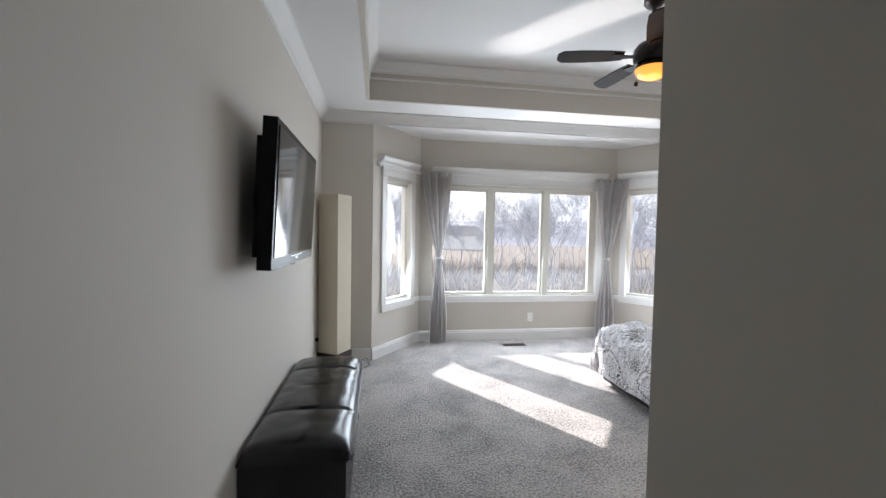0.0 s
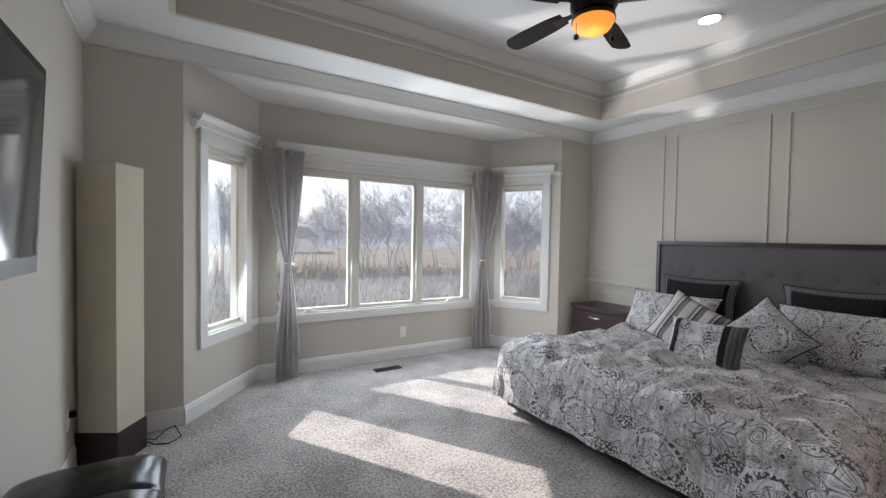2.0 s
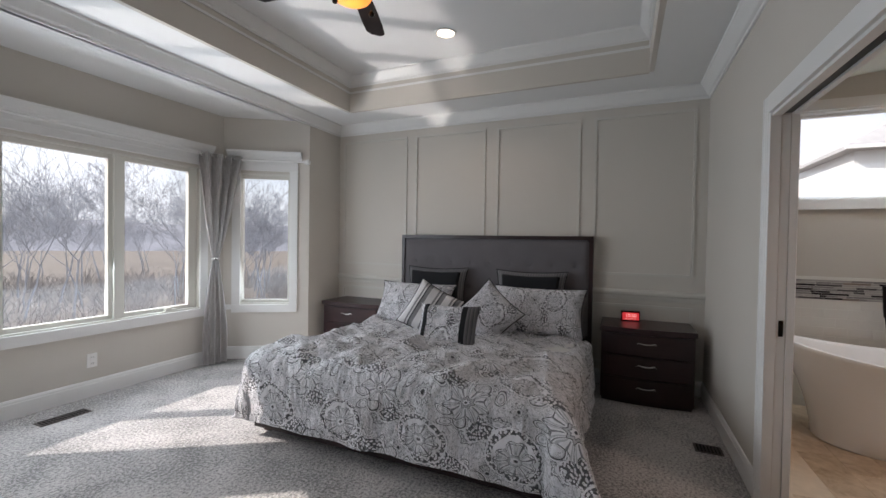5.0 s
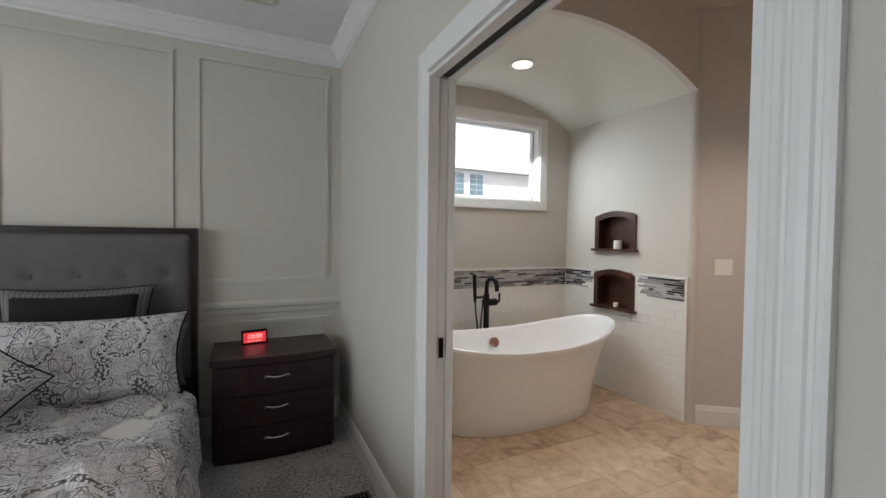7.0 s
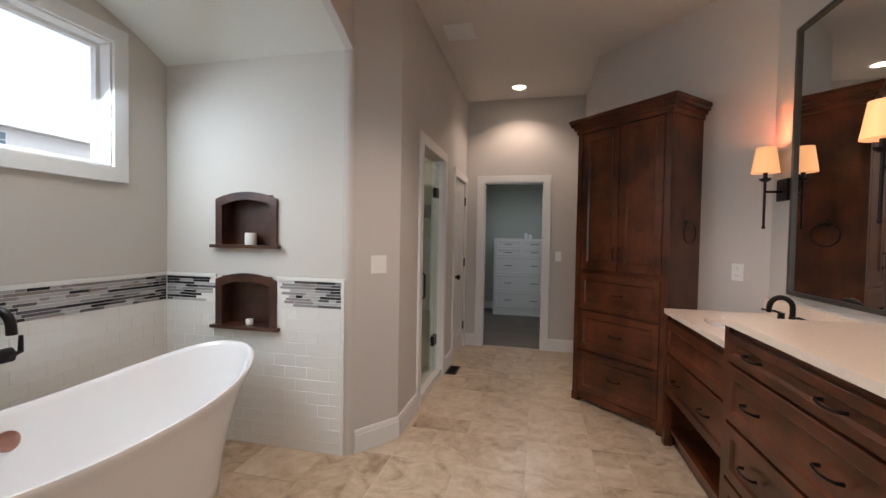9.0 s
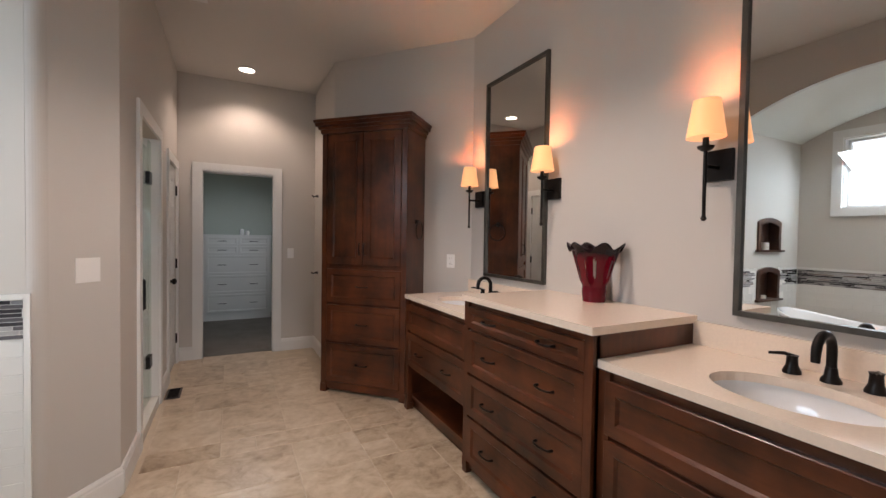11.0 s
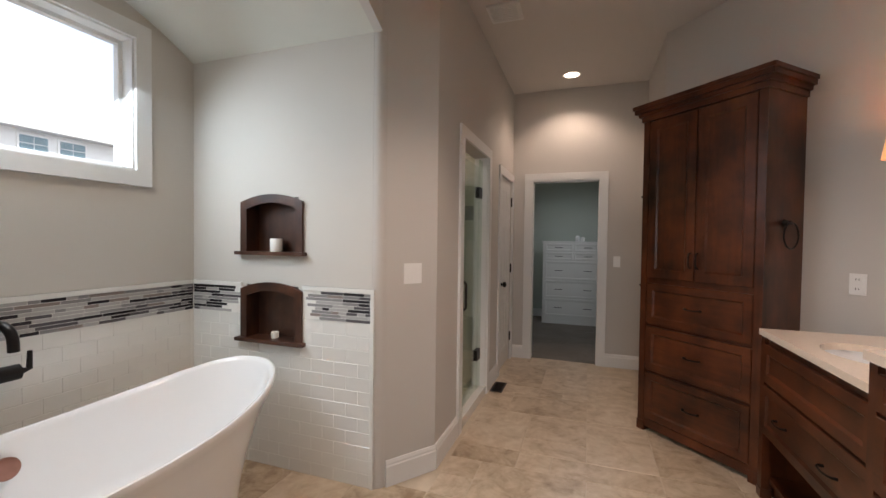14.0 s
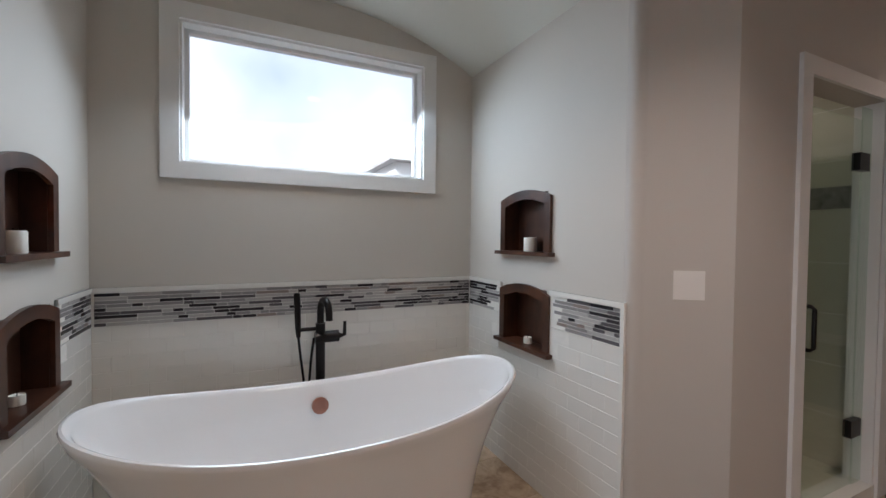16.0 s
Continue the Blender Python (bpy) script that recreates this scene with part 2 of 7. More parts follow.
def travertine():
    m, n, l, b = nodes_of("travertine")
    info = n.new("ShaderNodeObjectInfo")
    t = n.new("ShaderNodeTexCoord")
    add = n.new("ShaderNodeVectorMath")
    add.operation = "MULTIPLY_ADD"
    comb = n.new("ShaderNodeCombineXYZ")
    for k in ("X", "Y", "Z"):
        l.new(info.outputs["Random"], comb.inputs[k])
    l.new(comb.outputs[0], add.inputs[0])
    add.inputs[1].default_value = (37, 53, 11)
    l.new(t.outputs["Object"], add.inputs[2])
    a = tex_noise(n, l, add.outputs[0], 5.5, 9, 0.62, 1.2)
    c = tex_noise(n, l, add.outputs[0], 19, 6, 0.6)
    mx = n.new("ShaderNodeMix")
    mx.inputs["Factor"].default_value = 0.3
    l.new(a.outputs["Fac"], mx.inputs["A"])
    l.new(c.outputs["Fac"], mx.inputs["B"])
    ma = n.new("ShaderNodeMath")
    ma.operation = "MULTIPLY_ADD"
    l.new(info.outputs["Random"], ma.inputs[0])
    ma.inputs[1].default_value = 0.13
    l.new(mx.outputs["Result"], ma.inputs[2])
    r = ramp(n, ((0.38, (0.29, 0.20, 0.125)), (0.48, (0.44, 0.335, 0.225)), (0.6, (0.565, 0.45, 0.325)), (0.76, (0.68, 0.58, 0.455))))
    l.new(ma.outputs[0], r.inputs["Fac"])
    l.new(r.outputs["Color"], b.inputs["Base Color"])
    b.inputs["Roughness"].default_value = 0.28
    pits = tex_noise(n, l, add.outputs[0], 60, 3)
    relief(n, l, b, pits.outputs["Fac"], 0.2, 0.002)
    return m


TRAVERTINE = travertine()


def mosaic():
    m, n, l, b = nodes_of("glass_stone_mosaic")
    g = n.new("ShaderNodeNewGeometry")
    r = ramp(n, ((0.0, (0.035, 0.032, 0.036)), (0.24, (0.12, 0.112, 0.118)), (0.36, (0.30, 0.29, 0.29)), (0.58, (0.47, 0.455, 0.44)), (0.92, (0.30, 0.25, 0.23))))
    r.color_ramp.interpolation = "CONSTANT"
    l.new(g.outputs["Random Per Island"], r.inputs["Fac"])
    l.new(r.outputs["Color"], b.inputs["Base Color"])
    b.inputs["Roughness"].default_value = 0.22
    return m


MOSAIC = mosaic()


def damask(name, scale=1.0, ground=(0.93, 0.91, 0.945), off=0.0):
    """Pale cotton woven with grey petalled medallions, dark lenses of small florets and thin scrolls."""
    m, n, l, b = nodes_of(name)
    t = n.new("ShaderNodeTexCoord")
    mp = n.new("ShaderNodeMapping")
    mp.inputs["Location"].default_value = (off, off * 1.7, off * 0.6)
    mp.inputs["Scale"].default_value = (scale, scale, scale)
    l.new(t.outputs["UV"], mp.inputs["Vector"])
    warp = tex_noise(n, l, mp.outputs[0], 5, 2)
    wv = n.new("ShaderNodeVectorMath")
    wv.operation = "MULTIPLY_ADD"
    l.new(warp.outputs["Color"], wv.inputs[0])
    wv.inputs[1].default_value = (0.085, 0.085, 0)
    l.new(mp.outputs[0], wv.inputs[2])
    xy = n.new("ShaderNodeSeparateXYZ")
    l.new(wv.outputs[0], xy.inputs[0])

    def op(kind, a, c=None, d=None):
        k = n.new("ShaderNodeMath")
        k.operation = kind
        for s, val in zip(k.inputs, (a, c, d)):
            if val is None:
                continue
            if isinstance(val, (int, float)):
                s.default_value = val
            else:
                l.new(val, s)
        return k.outputs[0]

    def over(under, colour, alpha):
        k = n.new("ShaderNodeMix")
        k.data_type = "RGBA"
        l.new(alpha, k.inputs["Factor"])
        for s, val in (("A", under), ("B", colour)):
            if isinstance(val, tuple):
                k.inputs[s].default_value = (*val, 1)
            else:
                l.new(val, k.inputs[s])
        return k.outputs["Result"]

    def flower(px, py, ox, oy, count, rx, ry, lobe, stops, turn=0.0):
        """Petalled rings repeated every px by py metres; the ramp's alpha bounds the motif."""
        lx = op("MULTIPLY", op("SUBTRACT", op("FRACT", op("ADD", op("DIVIDE", xy.outputs["X"], px), ox)), 0.5), px / rx)
        ly = op("MULTIPLY", op("SUBTRACT", op("FRACT", op("ADD", op("DIVIDE", xy.outputs["Y"], py), oy)), 0.5), py / ry)
        rad = op("SQRT", op("ADD", op("MULTIPLY", lx, lx), op("MULTIPLY", ly, ly)))
        th = op("ARCTAN2", ly, lx)
        pet = op("MULTIPLY_ADD", op("ABSOLUTE", op("SINE", op("MULTIPLY_ADD", th, count / 2, turn))), 2 * lobe, 1 - lobe)
        r = ramp(n, stops)
        r.color_ramp.interpolation = "CONSTANT"
        l.new(op("MULTIPLY", op("DIVIDE", rad, pet), 0.8), r.inputs["Fac"])
        wave = op("ABSOLUTE", op("SINE", op("MULTIPLY_ADD", th, count / 2, turn)))
        return r, wave, rad

    G0, G1, G2, DK = ground, (0.60, 0.595, 0.62), (0.25, 0.245, 0.265), (0.035, 0.035, 0.043)
    SOOT = (0.075, 0.074, 0.084)

    def st(*rows):
        return tuple((p, (*c, a)) for p, c, a in rows)

    # ground: thin scrolls and faint leaf sprays
    swirl = tex_noise(n, l, wv.outputs[0], 13, 2, 0.5, 3.2)
    fac = swirl.outputs["Fac"]
    line = op("LESS_THAN", op("ABSOLUTE", op("SUBTRACT", op("FRACT", op("MULTIPLY", fac, 8.0)), 0.5)), 0.12)
    col = over(ground, G2, op("MULTIPLY", op("MULTIPLY", line, op("GREATER_THAN", fac, 0.42)), 0.68))
    leaf = n.new("ShaderNodeTexVoronoi")
    leaf.voronoi_dimensions, leaf.feature = "2D", "DISTANCE_TO_EDGE"
    leaf.inputs["Scale"].default_value = 30
    l.new(wv.outputs[0], leaf.inputs["Vector"])
    col = over(col, G2, op("MULTIPLY", op("MULTIPLY", op("LESS_THAN", leaf.outputs["Distance"], 0.07), op("GREATER_THAN", fac, 0.56)), 0.55))
    dot = n.new("ShaderNodeTexVoronoi")
    dot.voronoi_dimensions = "2D"
    dot.inputs["Scale"].default_value = 66
    l.new(wv.outputs[0], dot.inputs["Vector"])
    floret = op("LESS_THAN", op("ABSOLUTE", op("SUBTRACT", dot.outputs["Distance"], 0.22)), 0.165)
    CRESCENT = st((0, G0, 0.0), (0.46, G1, 0.6), (0.52, DK, 1), (0.60, G0, 1), (0.68, G2, 0.9), (0.72, G0, 0))
    DAISY = st((0, DK, 1), (0.16, G1, 1), (0.22, G0, 1), (0.30, G2, 1), (0.36, G0, 1), (0.60, DK, 0.9), (0.66, G0, 0))
    LOTUS = st((0, DK, 1), (0.05, G0, 1), (0.13, G2, 1), (0.17, G1, 1), (0.24, DK, 1), (0.27, G0, 1), (0.70, DK, 1), (0.745, G0, 0))
    LACE = st((0, DK, 1), (0.06, G0, 1), (0.15, G1, 1), (0.22, G2, 1), (0.25, G0, 1), (0.55, G2, 1), (0.585, G0, 1), (0.64, DK, 1), (0.67, G0, 0))
    BAND = st((0, G0, 1), (0.67, SOOT, 1), (0.82, G0, 1), (0.87, G2, 1), (0.895, G0, 0))
    PATCH = st((0, SOOT, 1), (0.66, G0, 1), (0.74, G2, 1), (0.80, G0, 0))
    LEAF = st((0, G1, 1), (0.16, G0, 1), (0.40, G2, 1), (0.48, G0, 1), (0.64, DK, 1), (0.74, G0, 0))
    P, Q = 0.44, 0.52

    def lay(under, args, dotted=False, veined=False):
        k, wave, rad = flower(P, Q, *args)
        ink = k.outputs["Color"]
        if dotted:
            ink = over(ink, G0, floret)
        if veined:
            outside = op("GREATER_THAN", rad, 0.34)
            ink = over(ink, G1, op("MULTIPLY", op("LESS_THAN", op("ABSOLUTE", op("SUBTRACT", wave, 0.45)), 0.14), outside))
            ink = over(ink, G2, op("MULTIPLY", op("GREATER_THAN", wave, 0.975), outside))
            ink = over(ink, G2, op("MULTIPLY", op("LESS_THAN", wave, 0.09), outside))
        return over(under, ink, k.outputs["Alpha"])

    for args in ((0.75, 0.27, 2, 0.026, 0.052, -0.25, LEAF, 0.4), (0.20, 0.50, 2, 0.052, 0.026, -0.25, LEAF, 1.2), (0.60, 0.26, 2, 0.030, 0.046, -0.25, LEAF, 2.1), (0.36, 0.84, 2, 0.046, 0.030, -0.25, LEAF, 0.9),
                 (0.50, 0.02, 9, 0.050, 0.050, 0.16, DAISY), (0.23, 0.74, 8, 0.042, 0.044, 0.16, DAISY, 0.7), (0.88, 0.50, 5, 0.040, 0.052, -0.2, LEAF), (0.70, 0.82, 6, 0.052, 0.064, -0.2, LEAF, 0.5)):
        col = lay(col, args, veined=args[2] > 4)
    # open rings, like new moons
    for ox, oy, r in ((0.30, 0.62, 0.050), (0.72, 0.40, 0.044), (0.28, 0.16, 0.046), (0.80, 0.90, 0.042)):
        col = lay(col, (ox, oy, 1, r, r * 1.15, 0.32, CRESCENT, 0.9 + 7 * ox))
    # dark patches sprinkled with pale florets
    for args in ((0.24, 0.30, 2, 0.060, 0.110, 0.30, PATCH, 0.3), (0.79, 0.64, 3, 0.064, 0.090, 0.25, PATCH, 1.3)):
        col = lay(col, args, True)
    col = lay(col, (0.5, 0.5, 7, 0.105, 0.125, -0.18, LOTUS, 0.4), veined=True)
    col = lay(col, (0.0, 0.0, 2, 0.120, 0.130, 0.10, BAND, 0.5), True)
    col = lay(col, (0.03, 0.0, 9, 0.100, 0.118, 0.10, LACE, 0.3), veined=True)
    fade = tex_noise(n, l, mp.outputs[0], 9, 4)
    col = over(col, G1, op("MULTIPLY", fade.outputs["Fac"], 0.03))
    l.new(col, b.inputs["Base Color"])
    b.inputs["Roughness"].default_value = 0.42
    b.inputs["Sheen Weight"].default_value = 0.35
    # satin creases running across the cloth, and the raised weave of the motifs
    cm_ = n.new("ShaderNodeMapping")
    cm_.inputs["Scale"].default_value = (1.0, 2.4, 1.0)
    cm_.inputs["Rotation"].default_value = (0, 0, 0.5)
    l.new(t.outputs["UV"], cm_.inputs["Vector"])
    wrinkle = tex_noise(n, l, cm_.outputs[0], 5, 6, 0.6, 1.0)
    bw = n.new("ShaderNodeRGBToBW")
    l.new(col, bw.inputs[0])
    relief(n, l, b, op("MULTIPLY_ADD", bw.outputs[0], 0.05, wrinkle.outputs["Fac"]), 1.0, 0.085)
    return m


DAMASK = damask("damask_comforter_cotton", 1.0)
DAMASK2 = damask("damask_pillow_cotton", 1.2, off=0.37)


def stripes(name, axis_uv, reps, stops):
    m, n, l, b = nodes_of(name)
    t = n.new("ShaderNodeTexCoord")
    s = n.new("ShaderNodeSeparateXYZ")
    l.new(t.outputs["UV"], s.inputs[0])
    k = n.new("ShaderNodeMath")
    k.operation = "MULTIPLY"
    k.inputs[1].default_value = reps
    l.new(s.outputs[axis_uv], k.inputs[0])
    f = n.new("ShaderNodeMath")
    f.operation = "FRACT"
    l.new(k.outputs[0], f.inputs[0])
    r = ramp(n, stops)
    r.color_ramp.interpolation = "CONSTANT"
    l.new(f.outputs[0], r.inputs["Fac"])
    l.new(r.outputs["Color"], b.inputs["Base Color"])
    b.inputs["Roughness"].default_value = 0.6
    w = tex_noise(n, l, t.outputs["UV"], 60, 4)
    relief(n, l, b, w.outputs["Fac"], 0.3, 0.003)
    return m


GREY1, GREY2, GREY3 = (0.62, 0.60, 0.60), (0.20, 0.195, 0.20), (0.05, 0.05, 0.055)
STRIPE = stripes("striped_satin", "X", 7.0, ((0.0, GREY1), (0.3, GREY2), (0.42, GREY1), (0.52, GREY3), (0.62, GREY2), (0.85, GREY1)))
STRIPEBAND = stripes("fine_striped_satin", "X", 40.0, ((0.0, (0.12, 0.115, 0.12)), (0.4, (0.07, 0.07, 0.075)), (0.65, (0.17, 0.165, 0.17))))


def curtain_cloth():
    m, n, l, b = nodes_of("silver_curtain_cloth")
    v = coords(n, l, (60, 60, 3))
    t = tex_noise(n, l, v, 3, 5)
    r = ramp(n, ((0.3, (0.58, 0.56, 0.555)), (0.7, (0.88, 0.865, 0.86))))
    l.new(t.outputs["Fac"], r.inputs["Fac"])
    l.new(r.outputs["Color"], b.inputs["Base Color"])
    b.inputs["Roughness"].default_value = 0.34
    b.inputs["Sheen Weight"].default_value = 0.4
    relief(n, l, b, t.outputs["Fac"], 0.25, 0.002)
    # thin cloth lets some daylight through
    tl = n.new("ShaderNodeBsdfTranslucent")
    l.new(r.outputs["Color"], tl.inputs["Color"])
    mx = n.new("ShaderNodeMixShader")
    mx.inputs[0].default_value = 0.5
    l.new(b.outputs[0], mx.inputs[1])
    l.new(tl.outputs[0], mx.inputs[2])
    l.new(mx.outputs[0], n["Material Output"].inputs["Surface"])
    return m


CURTAIN = curtain_cloth()


def red_glass():
    m, n, l, b = nodes_of("ruby_art_glass")
    v = coords(n, l)
    s = n.new("ShaderNodeSeparateXYZ")
    l.new(v, s.inputs[0])
    t = tex_noise(n, l, v, 14, 3)
    k = n.new("ShaderNodeMath")
    k.operation = "MULTIPLY_ADD"
    l.new(t.outputs["Fac"], k.inputs[0])
    k.inputs[1].default_value = 0.05
    l.new(s.outputs["Z"], k.inputs[2])
    r = ramp(n, ((0.245, (0.125, 0.002, 0.010)), (0.285, (0.010, 0.003, 0.006))))
    l.new(k.outputs[0], r.inputs["Fac"])
    l.new(r.outputs["Color"], b.inputs["Base Color"])
    b.inputs["Roughness"].default_value = 0.08
    b.inputs["Specular IOR Level"].default_value = 0.3
    return m


REDGLASS = red_glass()
# pale bluish bark tone carries the haze over the trees
BARK = surface("haze_grey_bark", (0.29, 0.305, 0.345), 0.9, 0.3, 4, 0.5, 40)
BRUSH = surface("grey_brush", (0.235, 0.21, 0.198), 0.95, 0.3, 0.6, 0.2, 20)
GRASS = surface("winter_field", (0.155, 0.130, 0.108), 0.95, 0.25, 0.25, 0.5, 3, dist=0.05)
SIDING = surface("white_siding", (0.72, 0.72, 0.71), 0.6, 0.03, 0.6, 0.1, 30)
SHINGLE = surface("grey_shingle", (0.40, 0.39, 0.39), 0.9, 0.15, 3, 0.4, 25)
FARGLASS = surface("dark_house_window", (0.10, 0.17, 0.20), 0.1, 0.1, 2, 0.0, 50)
# distance haze is put into the hill as a blue-grey base colour
FARHILL = surface("far_hazed_hill", (0.27, 0.275, 0.31), 0.95, 0.25, 0.15, 0.3, 2, dist=0.3)


# ---- mesh helpers ----
def finish(bm, smooth=False):
    bmesh.ops.recalc_face_normals(bm, faces=bm.faces)
    if smooth:
        for f in bm.faces:
            f.smooth = True
    return bm


def mesh_ob(name, bm, material, parent=None, label="", smooth=False):
    me = bpy.data.meshes.new(name)
    finish(bm, smooth)
    bm.to_mesh(me)
    bm.free()
    me.materials.append(material)
    if smooth:
        me.set_sharp_from_angle(angle=radians(38))
    ob = new(name, me)
    if parent is not None:
        ob.parent = parent
    if label:
        tagged(ob, label=label)
    return ob


def part(name, bm, material, parent, label="", smooth=False):
    return mesh_ob(name, bm, material, parent, label, smooth)


def setting(name, bm, material, label="", smooth=False):
    return tagged(mesh_ob(name, bm, material, None, label, smooth), kind="structure")


def thing(name, m, label, category, group=""):
    e = new(name)
    e.empty_display_size = 0.1
    e.matrix_basis = m
    return tagged(e, label, category, group)


def box(bm, x0, x1, y0, y1, z0, z1):
    vs = [bm.verts.new(p) for p in ((x0, y0, z0), (x1, y0, z0), (x1, y1, z0), (x0, y1, z0), (x0, y0, z1), (x1, y0, z1), (x1, y1, z1), (x0, y1, z1))]
    for f in ((0, 3, 2, 1), (4, 5, 6, 7), (0, 1, 5, 4), (1, 2, 6, 5), (2, 3, 7, 6), (3, 0, 4, 7)):
        bm.faces.new([vs[i] for i in f])
    return vs


def bevel(bm, w, seg=2):
    edges = [e for e in bm.edges if len(e.link_faces) == 2 and e.calc_face_angle(0) > 0.5]
    bmesh.ops.bevel(bm, geom=edges, offset=w, segments=seg, affect="EDGES", profile=0.5, clamp_overlap=True)
    return bm


def bbox(x0, x1, y0, y1, z0, z1, w=0.004, seg=2):
    bm = bmesh.new()
    box(bm, x0, x1, y0, y1, z0, z1)
    return bevel(bm, w, seg) if w else bm


def prism(bm, poly, z0, z1):
    a = [bm.verts.new((x, y, z0)) for x, y in poly]
    b = [bm.verts.new((x, y, z1)) for x, y in poly]
    bm.faces.new(a[::-1])
    bm.faces.new(b)
    for i in range(len(poly)):
        j = (i + 1) % len(poly)
        bm.faces.new((a[i], a[j], b[j], b[i]))


def tube(bm, pts, radii, n=8, caps=True):
    """A round bar along pts; radii is one number or one a point."""
    pts = [Vector(p) for p in pts]
    if isinstance(radii, (int, float)):
        radii = [radii] * len(pts)
    rings = []
    up = None
    for i, p in enumerate(pts):
        t = (pts[min(i + 1, len(pts) - 1)] - pts[max(i - 1, 0)]).normalized()
        if up is None:
            up = t.orthogonal().normalized()
        side = t.cross(up).normalized()
        up = side.cross(t).normalized()
        rings.append([bm.verts.new(p + radii[i] * (math.cos(a) * up + math.sin(a) * side)) for a in (math.tau * k / n for k in range(n))])
    for a, b in zip(rings, rings[1:]):
        for k in range(n):
            bm.faces.new((a[k], a[(k + 1) % n], b[(k + 1) % n], b[k]))
    if caps:
        bm.faces.new(rings[0][::-1])
        bm.faces.new(rings[-1])
    return bm


def bar(pts, radii, n=8):
    return tube(bmesh.new(), pts, radii, n)


def arc(c, r, a0, a1, n, plane="xz"):
    out = []
    for i in range(n + 1):
        a = radians(a0 + (a1 - a0) * i / n)
        u, w = r * math.cos(a), r * math.sin(a)
        out.append((c[0] + u, c[1], c[2] + w) if plane == "xz" else (c[0], c[1] + u, c[2] + w) if plane == "yz" else (c[0] + u, c[1] + w, c[2]))
    return out


def lathe(bm, prof, n=24, c=(0, 0)):
    rings = []
    for r, z in prof:
        rings.append([bm.verts.new((c[0] + r * math.cos(math.tau * k / n), c[1] + r * math.sin(math.tau * k / n), z)) for k in range(n)])
    for a, b in zip(rings, rings[1:]):
        for k in range(n):
            bm.faces.new((a[k], a[(k + 1) % n], b[(k + 1) % n], b[k]))
    if prof[0][0] > 1e-4:
        bm.faces.new(rings[0][::-1])
    if prof[-1][0] > 1e-4:
        bm.faces.new(rings[-1])
    bmesh.ops.remove_doubles(bm, verts=bm.verts, dist=1e-5)
    return bm


def turned(prof, n=24, c=(0, 0)):
    return lathe(bmesh.new(), prof, n, c)


def mould(bm, p, q, prof, inside):
    """Runs a profile [(out, z)] from p to q on the plan; inside: a point of the room, so that out points to it."""
    p, q = Vector(p), Vector(q)
    d = (q - p).normalized()
    nrm = Vector((-d.y, d.x))
    if nrm.dot(Vector(inside) - p) < 0:
        nrm = -nrm
    ends = []
    for e in (p, q):
        ends.append([bm.verts.new((*(e + nrm * o), z)) for o, z in prof])
    k = len(prof)
    for i in range(k):
        j = (i + 1) % k
        bm.faces.new((ends[0][i], ends[0][j], ends[1][j], ends[1][i]))
    bm.faces.new(ends[0])
    bm.faces.new(ends[1][::-1])


def wall(name, p, q, z0, z1, thick, inside, holes=(), material=None, label=""):
    """A wall whose inner face runs from p to q, with openings (s0, s1, z0, z1) through it."""
    p, q = Vector(p), Vector(q)
    L = (q - p).length
    d = (q - p).normalized()
    nrm = Vector((-d.y, d.x))
    if nrm.dot(Vector(inside) - p) > 0:
        nrm = -nrm
    xs = sorted({0, L, *[v for h in holes for v in h[:2]]})
    zs = sorted({z0, z1, *[v for h in holes for v in h[2:]]})
    bm = bmesh.new()
    cache = {}

    def vert(s, t, z):
        k = (round(s, 4), round(t, 4), round(z, 4))
        if k not in cache:
            cache[k] = bm.verts.new((*(p + d * s + nrm * t), z))
        return cache[k]

    solid = {}
    for i in range(len(xs) - 1):
        for j in range(len(zs) - 1):
            cx, cz = (xs[i] + xs[i + 1]) / 2, (zs[j] + zs[j + 1]) / 2
            solid[i, j] = not any(h[0] < cx < h[1] and h[2] < cz < h[3] for h in holes)
    for (i, j), ok in solid.items():
        if not ok:
            continue
        a, b, c, e = xs[i], xs[i + 1], zs[j], zs[j + 1]
        bm.faces.new((vert(a, 0, c), vert(b, 0, c), vert(b, 0, e), vert(a, 0, e)))
        bm.faces.new((vert(a, thick, c), vert(a, thick, e), vert(b, thick, e), vert(b, thick, c)))
        if not solid.get((i - 1, j)):
            bm.faces.new((vert(a, 0, c), vert(a, 0, e), vert(a, thick, e), vert(a, thick, c)))
        if not solid.get((i + 1, j)):
            bm.faces.new((vert(b, 0, c), vert(b, thick, c), vert(b, thick, e), vert(b, 0, e)))
        if not solid.get((i, j - 1)):
            bm.faces.new((vert(a, 0, c), vert(a, thick, c), vert(b, thick, c), vert(b, 0, c)))
        if not solid.get((i, j + 1)):
            bm.faces.new((vert(a, 0, e), vert(b, 0, e), vert(b, thick, e), vert(a, thick, e)))
    return setting(name, bm, material or WALL, label)


BASE = [(0, 0), (0.016, 0), (0.016, 0.105), (0.012, 0.112), (0.012, 0.122), (0.006, 0.136), (0, 0.138)]
CROWN = [(0, 0), (0.012, 0), (0.014, 0.016), (0.03, 0.026), (0.05, 0.055), (0.074, 0.088), (0.082, 0.094), (0.082, 0.112), (0, 0.112)]


def baseboard(p, q, inside, prof=BASE):
    bm = bmesh.new()
    mould(bm, p, q, prof, inside)
    return setting("baseboard", bm, TRIM)


def crown(p, q, top, inside, size=1.0):
    bm = bmesh.new()
    mould(bm, p, q, [(o * size, top - 0.112 * size + z * size) for o, z in CROWN], inside)
    return setting("trim", bm, TRIM, "white crown moulding")

